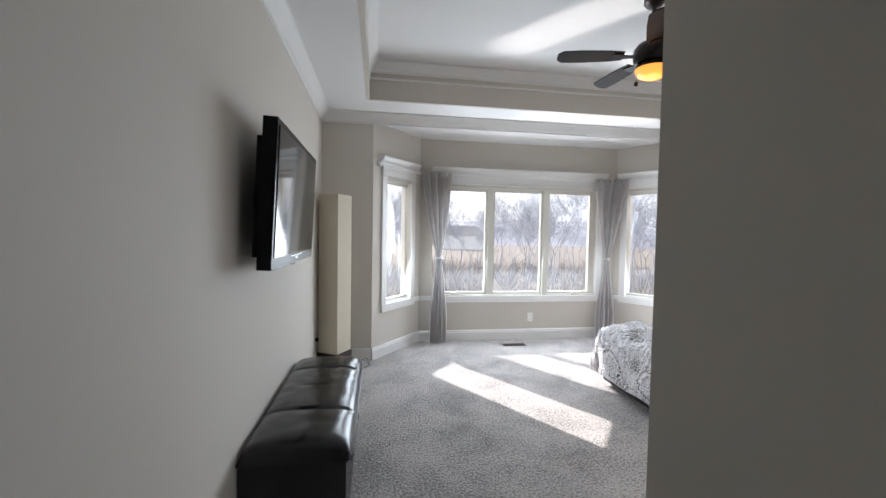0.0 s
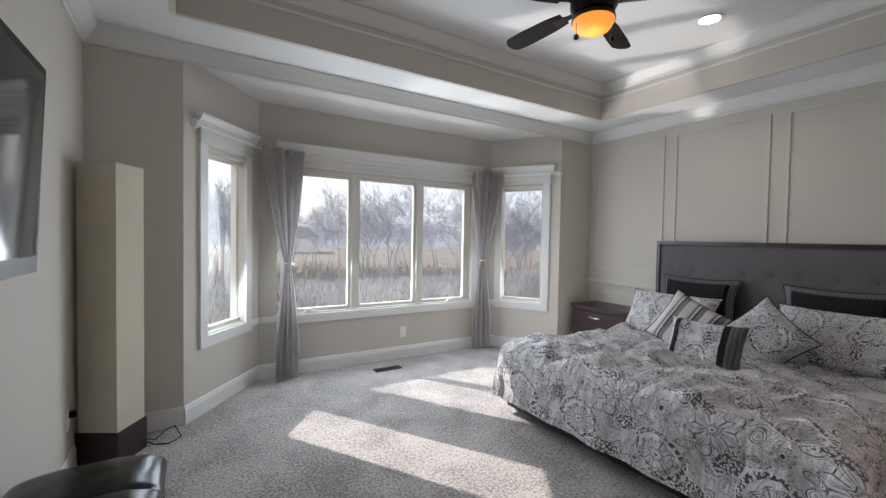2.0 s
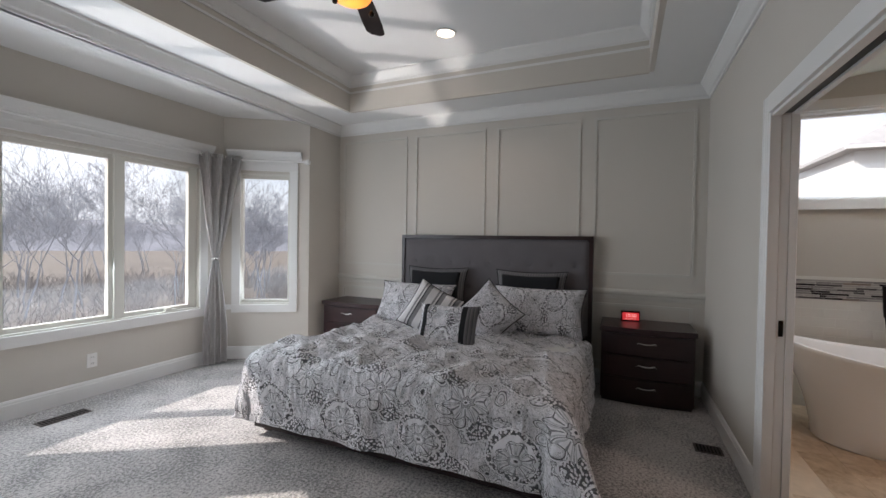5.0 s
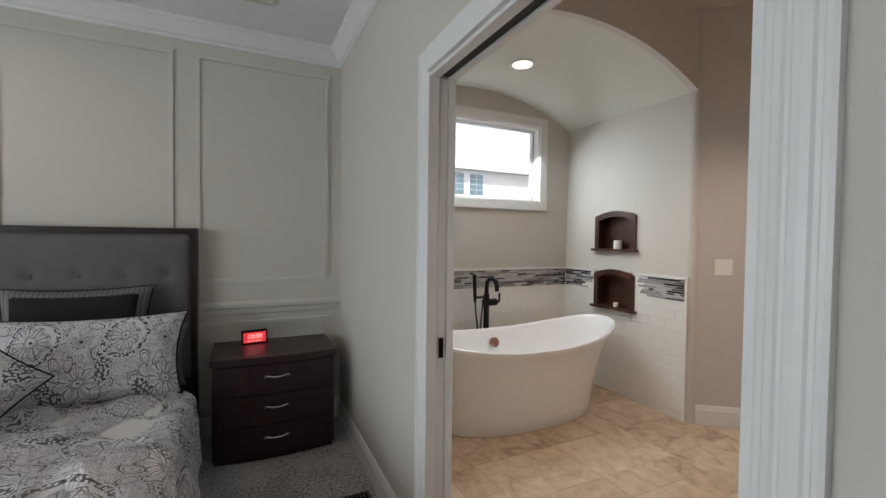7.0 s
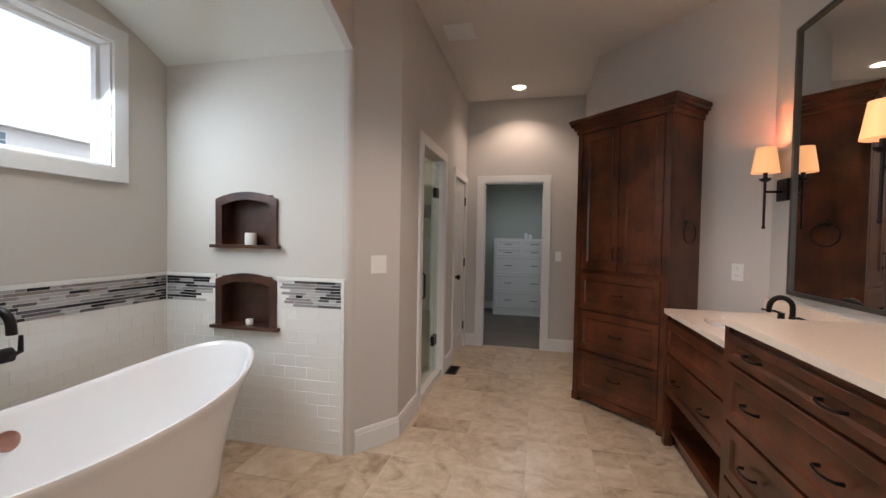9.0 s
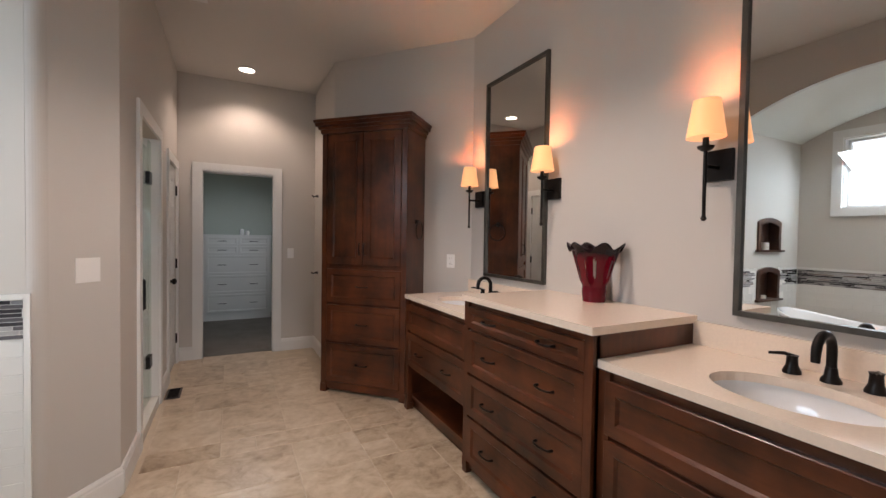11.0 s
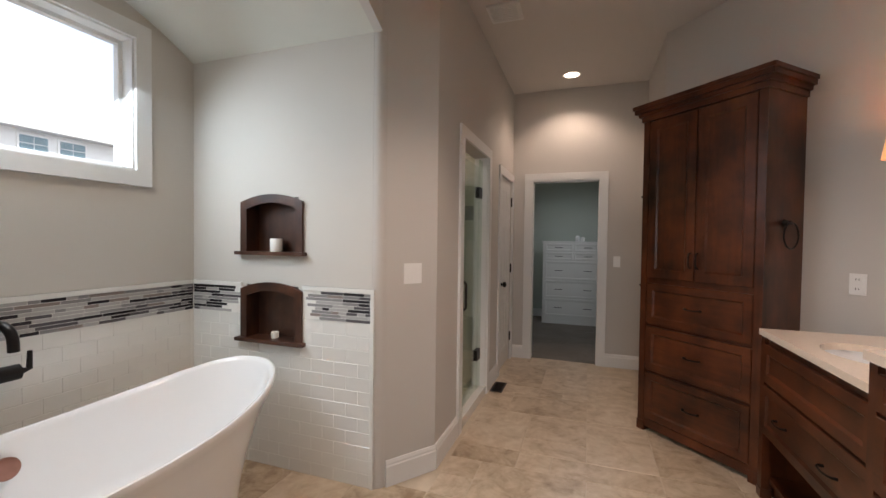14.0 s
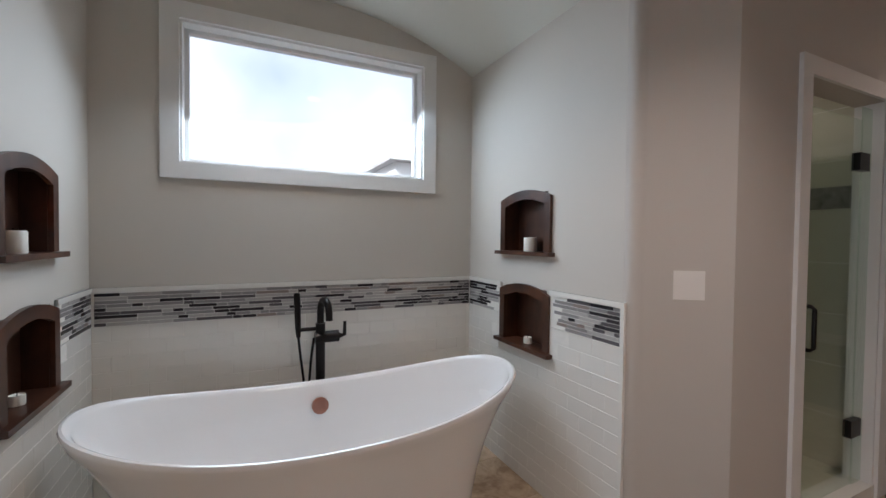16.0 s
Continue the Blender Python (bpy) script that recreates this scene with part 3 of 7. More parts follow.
# ---- the large structure ----
XW, XE, YN, YS = -0.53, 4.43, 4.67, 0.733          # bedroom walls
SOFFIT, TRAY, BAYTOP = 2.735, 3.10, 2.66
BL, BL2, BR2, BR = (0.02, YN), (0.62, 5.436), (3.397, 5.436), (3.882, YN)
MID = (2.0, 2.7)
BATH = (2.0, -1.5)
BCEIL = 3.06
BN = 0.628                                         # north face of the bathroom

wall("wall_west", (XW, -1.6), (XW, YN), 0, SOFFIT + 0.1, 0.14, MID)
wall("wall_north_left", (XW - 0.14, YN), BL, 0, SOFFIT + 0.1, 0.14, MID)
wall("wall_north_right", BR, (XE + 0.14, YN), 0, SOFFIT + 0.1, 0.14, MID)
wall("wall_bay_left", BL, BL2, 0, BAYTOP + 0.05, 0.14, MID, [(0.22, 0.76, 0.60, 2.06)])
wall("wall_bay_centre", (BL2[0] - 0.10, BL2[1]), (BR2[0] + 0.10, BR2[1]), 0, BAYTOP + 0.05, 0.14, MID, [(0.99 - 0.10 - 0.62 + 0.0, 3.11 - 0.52, 0.60, 2.06)])
wall("wall_bay_right", BR, BR2, 0, BAYTOP + 0.05, 0.14, MID, [(0.20, 0.75, 0.60, 2.06)])
wall("wall_bay_header", BL, BR, BAYTOP, SOFFIT + 0.1, 0.14, MID)
wall("wall_east", (XE, 0.60), (XE, YN), 0, SOFFIT + 0.1, 0.14, MID)
DOOR0, DOOR1, DOORTOP = 1.60, 2.76, 2.0
wall("wall_south", (0.60, YS), (XE, YS), 0, SOFFIT + 0.1, 0.098, MID, [(DOOR0 - 0.60, DOOR1 - 0.60, -0.01, DOORTOP)])
wall("wall_hall_east", (0.60, -1.6), (0.60, YS - 0.098), 0, BCEIL + 0.1, 0.0045, (0, -1), label="greige painted hall wall")
wall("wall_hall_end", (XW, -1.6), (0.64, -1.6), 0, SOFFIT + 0.1, 0.14, MID)


def slab(name, poly, z0, z1, material, label=""):
    bm = bmesh.new()
    prism(bm, poly, z0, z1)
    return setting(name, bm, material, label)


slab("floor_bedroom", [(XW - 0.1, -1.7), (0.65, -1.7), (0.65, YS - 0.05), (XE + 0.1, YS - 0.05), (XE + 0.1, YN + 0.02), (BR[0] + 0.03, YN + 0.02), (3.45, 5.50), (0.57, 5.50), (BL[0] - 0.03, YN + 0.02), (XW - 0.1, YN + 0.02)], -0.06, 0, CARPET, "grey textured bedroom carpet")
slab("ceiling_bay", [(BL[0] - 0.1, YN + 0.02), (BR[0] + 0.1, YN + 0.02), (BR2[0] + 0.1, 5.53), (BL2[0] - 0.1, 5.53)], BAYTOP, BAYTOP + 0.08, CEIL)
# soffit ring with the raised tray inside it
TX0, TX1, TY0, TY1 = -0.014, 3.95, 1.237, 4.178
bm = bmesh.new()
G = 0.036
for x0, x1, y0, y1 in ((XW, XE, 0.668, TY0 - G), (XW, 0.668, -1.6, 0.668), (XW, XE, TY1 + G, YN), (XW, TX0 - G, TY0 - G, TY1 + G), (TX1 + G, XE, TY0 - G, TY1 + G)):
    box(bm, x0, x1, y0, y1, SOFFIT, SOFFIT + 0.06)
setting("ceiling_soffit", bm, CEIL)
bm = bmesh.new()
box(bm, TX0 - 0.04, TX1 + 0.04, TY0 - 0.04, TY1 + 0.04, TRAY, TRAY + 0.06)
setting("ceiling_tray", bm, CEIL)
for nm, p, q in (("wall_tray_north", (TX0, TY1), (TX1, TY1)), ("wall_tray_south", (TX0, TY0), (TX1, TY0)), ("wall_tray_west", (TX0, TY0), (TX0, TY1)), ("wall_tray_east", (TX1, TY0), (TX1, TY1))):
    wall(nm, p, q, SOFFIT, TRAY, 0.0355, MID)
    crown(p, q, TRAY, MID, 0.95)
    bm = bmesh.new()
    mould(bm, p, q, [(0, TRAY - 0.17), (0.008, TRAY - 0.17), (0.008, TRAY - 0.15), (0, TRAY - 0.15)], MID)
    setting("trim", bm, TRIM, "narrow white bead under the crown")

for p, q in (((XW, -1.6), (XW, YN)), ((XW, YN), (XE, YN)), ((XE, YN), (XE, YS)), ((XE, YS), (0.60, YS))):
    crown(p, q, SOFFIT, MID, 1.05)
for p, q in (((XW, -1.6), (XW, YN)), ((XW, YN), BL), (BL, BL2), (BL2, BR2), (BR2, BR), (BR, (XE, YN)), ((XE, YN), (XE, YS)), ((XE, YS), (DOOR1 + 0.075, YS)), ((DOOR0 - 0.075, YS), (0.60, YS))):
    baseboard(p, q, MID)


# headboard wall panelling
def rect_mould(parent, x, y0, y1, z0, z1, w=0.024, d=0.012):
    for a, b, c, e in ((y0, y1, z0, z0 + w), (y0, y1, z1 - w, z1), (y0, y0 + w, z0 + w, z1 - w), (y1 - w, y1, z0 + w, z1 - w)):
        part("panel_mould", bbox(x - d, x, a, b, c, e, 0.004, 1), TRIM_WALL, parent)


TRIM_WALL = surface("painted_panel_mould", (0.60, 0.575, 0.525), 0.45, 0.02, 1.0, 0.05, 150)
PANEL = thing("wall_panelling", pose(XE, 0, 0), "greige picture-frame wall panelling behind the bed", "wall panelling")
for y0, y1 in ((3.715, 4.60), (2.765, 3.605), (1.80, 2.645), (0.825, 1.675)):
    rect_mould(PANEL, 0, y0, y1, 1.045, 2.54)
    rect_mould(PANEL, 0, y0, y1, 0.20, 0.775)
bm = bmesh.new()
mould(bm, (0, YS), (0, YN), [(0, 0.82), (0.012, 0.825), (0.016, 0.86), (0.030, 0.872), (0.030, 0.893), (0.018, 0.905), (0, 0.915)], (-1, 2))
part("chair_rail", bm, TRIM_WALL, PANEL)

# ---- bay windows ----


def bay_window(name, p, q, s0, s1, panes, aprons=(), label=""):
    """Casing, sash frames and glass along the wall from p to q; panes are (start, end) along it."""
    p, q = Vector(p), Vector(q)
    d = (q - p).normalized()
    ang = math.degrees(math.atan2(d.y, d.x))
    w = thing(name, pose(p.x, p.y, 0, 0, 0, ang), label, "window")
    w["kind"] = "structure"
    side = 1 if Vector((-d.y, d.x)).dot(Vector(MID) - p) > 0 else -1   # local +y or -y is the room

    def bb(nm, x0, x1, y0, y1, z0, z1, mat, bw=0.004, lab=""):
        ya, yb = sorted((side * y0, side * y1))
        return part(nm, bbox(x0, x1, ya, yb, z0, z1, bw, 1), mat, w, lab)

    cw = 0.085
    bb("casing", s0, s0 + cw, 0, 0.02, 0.60, 2.09, TRIM)
    bb("casing", s1 - cw, s1, 0, 0.02, 0.60, 2.09, TRIM)
    bb("window_sill", s0, s1, 0, 0.024, 0.515, 0.60, TRIM)
    bb("head_casing", s0, s1, 0, 0.022, 2.09, 2.215, TRIM)
    bb("head_bead", s0 - 0.012, s1 + 0.012, 0, 0.034, 2.086, 2.102, TRIM, 0.005)
    bb("head_bead", s0 - 0.006, s1 + 0.006, 0, 0.030, 2.148, 2.158, TRIM, 0.003)
    for a, b in aprons:
        bb("apron", a, b, 0, 0.016, 0.548, 0.60, TRIM)
    bm = bmesh.new()
    prof = [(0, 2.215), (0.026, 2.215), (0.03, 2.232), (0.05, 2.25), (0.072, 2.282), (0.076, 2.30), (0, 2.30)]
    mould(bm, (s0 - 0.045, 0), (s1 + 0.045, 0), prof, (0, side))
    part("head_crown", bm, TRIM, w)
    # lining of the opening
    h0, h1 = s0 + cw - 0.012, s1 - cw + 0.012
    bb("jamb", h0, h0 + 0.014, -0.135, 0.001, 0.60, 2.06, FRAME, 0)
    bb("jamb", h1 - 0.014, h1, -0.135, 0.001, 0.60, 2.06, FRAME, 0)
    bb("jamb", h0 + 0.014, h1 - 0.014, -0.135, 0.001, 2.045, 2.06, FRAME, 0)
    bb("jamb", h0 + 0.014, h1 - 0.014, -0.135, 0.001, 0.60, 0.615, FRAME, 0)
    edges = [h0 + 0.014] + [v for a, b in zip(panes, panes[1:]) for v in [(a[1] + b[0]) / 2]] + [h1 - 0.014]
    for k in range(1, len(edges) - 1):
        bb("mullion", edges[k] - 0.03, edges[k] + 0.03, -0.10, -0.012, 0.615, 2.045, FRAME)
    for k, (a, b) in enumerate(panes):
        e0 = edges[k] + (0.03 if k else 0)
        e1 = edges[k + 1] - (0.03 if k + 2 < len(edges) else 0)
        sash = part("window_frame", bmesh.new(), FRAME, w)
        bmm = bmesh.new()
        ya, yb = sorted((side * -0.085, side * -0.04))
        box(bmm, e0, a, ya, yb, 0.615, 2.045)
        box(bmm, b, e1, ya, yb, 0.615, 2.045)
        box(bmm, a, b, ya, yb, 2.005, 2.045)
        box(bmm, a, b, ya, yb, 0.615, 0.65)
        finish(bmm)
        bmm.to_mesh(sash.data)
        bmm.free()
        ya, yb = sorted((side * -0.066, side * -0.060))
        g = part("pane", bbox(a, b, ya, yb, 0.65, 2.005, 0), GLASS, w, "clear glass pane")
        g.visible_shadow = False
        if len(panes) == 3 and k != 1:
            c = (a + b) / 2 + (-0.1 if k == 0 else 0.1)
            hb = bmesh.new()
            ya, yb = sorted((side * -0.03, side * 0.0))
            box(hb, c - 0.06, c + 0.06, ya, yb, 0.615, 0.632)
            box(hb, c - 0.05, c + 0.0, ya, yb + 0.004, 0.632, 0.648)
            part("crank_handle", bevel(hb, 0.004, 1), FRAME, w, "cream casement crank")
    return w


bay_window("window_1", BL, BL2, 0.155, 0.835, [(0.243, 0.750)], [(0.835, 0.966)], label="white-trimmed narrow bay window facing bare trees")
bay_window("window_2", BL2, BR2, 0.20, 2.58, [(0.305, 0.895), (1.025, 1.685), (1.815, 2.405)], [(0.012, 0.20), (2.58, 2.765)], label="wide three-pane bay window with cream frames")
bay_window("window_3", BR, BR2, 0.125, 0.815, [(0.235, 0.725)], [(0.815, 0.90)], label="white-trimmed narrow bay window beside the bed")


# ---- curtains ----
def curtain_rod(p, q, ends):
    p, q = Vector(p), Vector(q)
    r = thing("curtain_rod", pose(p.x, p.y, 2.19), "thin white curtain rod with round finials", "curtain rod", "bay curtain rods")
    d = q - p
    part("rod", bar([(0, 0, 0), (d.x, d.y, 0)], 0.010, 10), TRIM, r)
    u = d.normalized()
    for at, on in ((Vector((0, 0)), ends[0]), (d, ends[1])):
        s = -1 if at.length == 0 else 1
        if on:
            part("finial", bar([(at.x + u.x * s * k, at.y + u.y * s * k, 0) for k in (0, 0.01, 0.02, 0.035, 0.06, 0.075)], [0.012, 0.024, 0.02, 0.034, 0.03, 0.01], 14), TRIM, r, "white turned finial", True)
    return r


def offset(p, q, s, out):
    p, q = Vector(p), Vector(q)
    d = (q - p).normalized()
    n = Vector((-d.y, d.x))
    if n.dot(Vector(MID) - p) < 0:
        n = -n
    return p + d * s + n * out


ra, rb, rc, rd = offset(BL, BL2, 0.05, 0.085), offset(BL2, BR2, 0.04, 0.085), offset(BL2, BR2, 2.737, 0.085), offset(BR, BR2, 0.05, 0.085)
curtain_rod(ra, rb, (True, False))
curtain_rod(rb, rc, (False, False))
curtain_rod(rd, rc, (True, False))


def curtain(cx, cy, ang, flip, label):
    """Pleated panel gathered by a tie-back; top wide, waist narrow, foot half open."""
    c = thing("curtain", pose(cx, cy, 0, 0, 0, ang), label, "curtain", "bay curtains")
    NU, NZ = 72, 44
    bm = bmesh.new()
    grid = []
    top, tie, foot = 2.215, 1.12, 0.015
    for j in range(NZ + 1):
        z = top + (foot - top) * j / NZ
        if z > tie:
            f = (z - tie) / (top - tie)
            half = 0.024 + 0.216 * f ** 0.72
            amp = 0.010 + 0.038 * f
            lean = flip * -0.05 * f
        else:
            f = (tie - z) / (tie - foot)
            half = 0.024 + 0.108 * min(1, f * 1.5) ** 0.75
            amp = 0.010 + 0.024 * min(1, f * 2)
            lean = 0.0
        row = []
        for i in range(NU + 1):
            u = -1 + 2 * i / NU
            ph = u * 4.4 * math.pi
            ph += 1.6 * noise.noise((u * 2.2, z * 0.6, cx + 4))
            y = amp * (1 + 0.5 * noise.noise((u * 3, z * 0.8, cx))) * math.sin(ph) + 0.010 * noise.noise((u * 6, z * 2.8, cx))
            x = u * half + lean + 0.004 * math.sin(ph * 2 + z * 3)
            row.append(bm.verts.new((x, y, z)))
        grid.append(row)
    for a, b in zip(grid, grid[1:]):
        for i in range(NU):
            bm.faces.new((a[i], a[i + 1], b[i + 1], b[i]))
    bmesh.ops.solidify(bm, geom=bm.faces[:], thickness=0.004)
    part("panel", bm, CURTAIN, c, smooth=True)
    ring = bmesh.new()
    tube(ring, [(0.036 * math.cos(a), 0.030 * math.sin(a), tie) for a in (math.tau * k / 20 for k in range(21))], 0.009, 8)
    part("tie_back", ring, CURTAIN, c, "silver fabric tie-back", True)
    part("tie_jewel", turned([(0.0, tie - 0.016), (0.014, tie - 0.008), (0.018, tie), (0.014, tie + 0.008), (0, tie + 0.016)], 12, (flip * 0.02, -0.045)), CHROME, c, "bright crystal clasp", True)
    for k in range(6):
        x = -0.19 + 0.076 * k + flip * -0.05
        part("grommet", bar(arc((x, 0, 2.19), 0.02, 0, 360, 12, "yz"), 0.005, 6), CHROME, c)
    return c


curtain(0.865, 5.305, 18, 1, "silver-grey curtain tied at the waist beside the window")
curtain(3.21, 5.315, -14, -1, "silver-grey curtain gathered by a clasp near the bed")

# ---- bathroom shell ----
AX0, AX1, AYS, AYN = 3.235, 4.588, -1.612, 0.485       # tub alcove
SHX, CLY, VX = 3.03, -4.46, 0.69
P_DIAG0, P_DIAG1 = (VX, -2.33), (1.62, -3.42)
wall("wall_bath_north", (VX, BN), (1.50, BN), 0, BCEIL + 0.1, 0.0065, BATH, material=BATHWALL)
bm = bmesh.new()
box(bm, 0.60, AX0, 0.636, 0.726, SOFFIT + 0.10, BCEIL + 0.1)
setting("wall_bath_north_upper", bm, BATHWALL)
bm = bmesh.new()
box(bm, DOOR1 + 0.085, AX0, BN, 0.6345, 0, BCEIL + 0.1)
box(bm, 1.50, DOOR1 + 0.085, BN, 0.6345, DOORTOP + 0.085, BCEIL + 0.1)
setting("wall_bath_north_skin", bm, BATHWALL)
wall("wall_vanity", (VX, BN), P_DIAG0, 0, BCEIL + 0.1, 0.085, BATH, material=BATHWALL)
wall("wall_diagonal", P_DIAG0, P_DIAG1, 0, BCEIL + 0.1, 0.12, BATH, material=BATHWALL)
wall("wall_bath_west_end", P_DIAG1, (1.62, CLY), 0, BCEIL + 0.1, 0.12, BATH, material=BATHWALL)
CL0, CL1, CLT = 2.075, 2.81, 2.05
wall("wall_closet", (0.90, CLY), (3.55, CLY), 0, BCEIL + 0.1, 0.12, BATH, [(CL0 - 0.90, CL1 - 0.90, -0.01, CLT)], BATHWALL)
SH0, SH1, SHT = 2.425, 3.20, 2.085                     # shower opening, as distances south
TD0, TD1, TDT = 3.74, 4.37, 2.03                       # toilet-room door
COLX, COLY = 3.02, -1.923
wall("wall_shower", (SHX, COLY), (SHX, CLY), 0, BCEIL + 0.1, 0.12, BATH, [(SH0 + COLY, SH1 + COLY, 0.06, SHT), (TD0 + COLY, TD1 + COLY, -0.01, TDT)], BATHWALL)
wall("wall_column", (AX0 - 0.01, AYS - 0.04), (COLX + 0.01, COLY), 0, BCEIL + 0.1, 0.1, BATH, material=BATHWALL)
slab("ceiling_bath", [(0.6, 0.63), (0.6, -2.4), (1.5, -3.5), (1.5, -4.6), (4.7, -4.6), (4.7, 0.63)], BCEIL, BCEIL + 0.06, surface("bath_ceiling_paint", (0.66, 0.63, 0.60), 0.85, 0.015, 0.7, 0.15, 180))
slab("floor_bath", [(0.6, YS - 0.05), (0.6, -2.5), (1.5, -3.55), (1.5, CLY - 0.06), (4.7, CLY - 0.06), (4.7, YS - 0.05)], -0.06, -0.0022, FLOORGROUT, "sand-coloured floor grout")

# alcove: back wall with the high window, side walls, arched front and barrel ceiling
AW0, AW1, AWZ0, AWZ1 = -1.245, 0.11, 1.735, 2.465      # window opening
wall("wall_alcove_east", (AX1, AYN + 0.1), (AX1, AYS - 0.1), 0, 2.9, 0.14, BATH, [(AYN + 0.1 - AW1, AYN + 0.1 - AW0, AWZ0, AWZ1)])
NICHE = [(3.77, 4.15, 0.757, 1.085), (3.77, 4.15, 1.279, 1.605)]
wall("wall_alcove_south", (AX0 + 0.051, AYS), (AX1, AYS), 0, 2.62, 0.10, (4, -0.5), [(a - AX0 - 0.051, b - AX0 - 0.051, c, d) for a, b, c, d in NICHE])
wall("wall_alcove_north", (AX0 + 0.051, AYN), (AX1, AYN), 0, 2.62, 0.10, (4, -0.5), [(a - AX0 - 0.051, b - AX0 - 0.051, c, d) for a, b, c, d in NICHE])
SPRING, RISE = 2.47, 0.27
HALF = (AYN - AYS) / 2
AYC = (AYN + AYS) / 2
RAD = (HALF ** 2 + RISE ** 2) / (2 * RISE)


def vault(y):
    return SPRING + RISE - RAD + math.sqrt(max(0.0, RAD ** 2 - (y - AYC) ** 2))


ys = [AYS + (AYN - AYS) * k / 32 for k in range(33)]
bm = bmesh.new()
low = [[bm.verts.new((x, y, vault(y))) for y in ys] for x in (AX0 + 0.05, AX1 + 0.02)]
high = [[bm.verts.new((x, y, vault(y) + 0.05)) for y in ys] for x in (AX0 + 0.05, AX1 + 0.02)]
for k in range(32):
    bm.faces.new((low[0][k], low[0][k + 1], low[1][k + 1], low[1][k]))
    bm.faces.new((high[0][k], high[1][k], high[1][k + 1], high[0][k + 1]))
    bm.faces.new((low[0][k], high[0][k], high[0][k + 1], low[0][k + 1]))
    bm.faces.new((low[1][k], low[1][k + 1], high[1][k + 1], high[1][k]))
setting("ceiling_alcove_vault", bm, surface("cream_vault_paint", (0.66, 0.66, 0.60), 0.8, 0.015, 0.7, 0.12, 220), smooth=True)
bm = bmesh.new()
for y0, y1 in zip(ys, ys[1:]):
    prismv = [bm.verts.new(p) for p in ((AX0, y0, vault(y0)), (AX0, y1, vault(y1)), (AX0, y1, BCEIL), (AX0, y0, BCEIL), (AX0 + 0.05, y0, vault(y0)), (AX0 + 0.05, y1, vault(y1)), (AX0 + 0.05, y1, BCEIL), (AX0 + 0.05, y0, BCEIL))]
    bm.faces.new(prismv[:4])
    bm.faces.new(prismv[4:][::-1])
    bm.faces.new((prismv[0], prismv[4], prismv[5], prismv[1]))
bmesh.ops.remove_doubles(bm, verts=bm.verts, dist=1e-4)
setting("wall_arch_front", bm, BATHWALL)
bm = bmesh.new()
box(bm, AX0, AX0 + 0.05, AYN, 0.63, 0.0, BCEIL)
bevel(bm, 0.015, 2)
setting("wall_arch_leg_north", bm, BATHWALL)
# south leg: soft rounded corner turning into the angled column
bm = bmesh.new()
corner = [Vector((AX0 + 0.05, AYS)), Vector((AX0 + 0.008, AYS)), Vector((AX0 - 0.0105, AYS - 0.0405))]
curve = [corner[0] * (1 - f) ** 2 + corner[1] * 2 * f * (1 - f) + corner[2] * f * f for f in (k / 8 for k in range(9))]
prism(bm, [tuple(p) for p in curve] + [(AX0 + 0.02, AYS - 0.08), (AX0 + 0.05, AYS - 0.08)], 0.0, BCEIL)
setting("wall_arch_leg_south", bm, BATHWALL, smooth=False)

for p, q, ins in (((1.62, CLY), (CL0 - 0.08, CLY), BATH), ((CL1 + 0.08, CLY), (SHX, CLY), BATH), ((1.62, -3.45), (1.62, CLY), BATH),
                  ((SHX, COLY), (SHX, -(SH0 - 0.08)), BATH), ((SHX, -(SH1 + 0.085)), (SHX, -(TD0 - 0.08)), BATH), ((AX0 - 0.012, AYS - 0.045), (COLX + 0.008, COLY), BATH), ((DOOR1 + 0.09, BN), (AX0, BN), BATH), ((AX0, BN), (AX0, AYN), BATH)):
    baseboard(p, q, ins, [(o, z * 1.05) for o, z in BASE])

# ---- pocket door and its casing ----
def moulded(x0, x1, y0, y1, z0, z1, outer_left):
    """Upright casing board with rounded ridges and quirks; its back lies on the wall."""
    room = y0 > 0.65
    prof = [(0, 0), (0, 0.016), (0.006, 0.018), (0.012, 0.018), (0.016, 0.013), (0.022, 0.0125), (0.026, 0.016), (0.036, 0.017), (0.046, 0.016), (0.050, 0.0125), (0.055, 0.0125), (0.059, 0.0155), (0.068, 0.014), (0.072, 0.010), (0.080, 0.009), (0.085, 0.006), (0.085, 0)]
    k = (x1 - x0) / 0.085
    poly = [((x0 + s * k) if outer_left else (x1 - s * k), (y0 + d) if room else (y1 - d)) for s, d in prof]
    bm = bmesh.new()
    prism(bm, poly, z0, z1)
    return bm


casing = thing("door_1", pose(0, 0, 0), "white cased opening with a pocket door slid into the wall", "door")
casing["kind"] = "structure"
for y0, y1 in ((YS, YS + 0.018), (BN - 0.018, BN)):
    for x0, x1 in ((DOOR0 - 0.085, DOOR0 + 0.001), (DOOR1 - 0.012, DOOR1 + 0.075)):
        part("casing", moulded(x0, x1, y0, y1, 0, DOORTOP + 0.09, x0 < 2), TRIM, casing)
    part("head_casing", bbox(DOOR0 + 0.001, DOOR1 - 0.012, y0, y1, DOORTOP, DOORTOP + 0.09, 0.005, 2), TRIM, casing)
for y0, y1 in ((0.694, YS), (BN, 0.651)):
    part("jamb", bbox(DOOR1 - 0.010, DOOR1, y0, y1, 0, DOORTOP, 0.002, 1), TRIM, casing)
    part("head_jamb", bbox(DOOR0 + 0.02, DOOR1 - 0.010, y0, y1, DOORTOP - 0.014, DOORTOP, 0.002, 1), TRIM, casing)
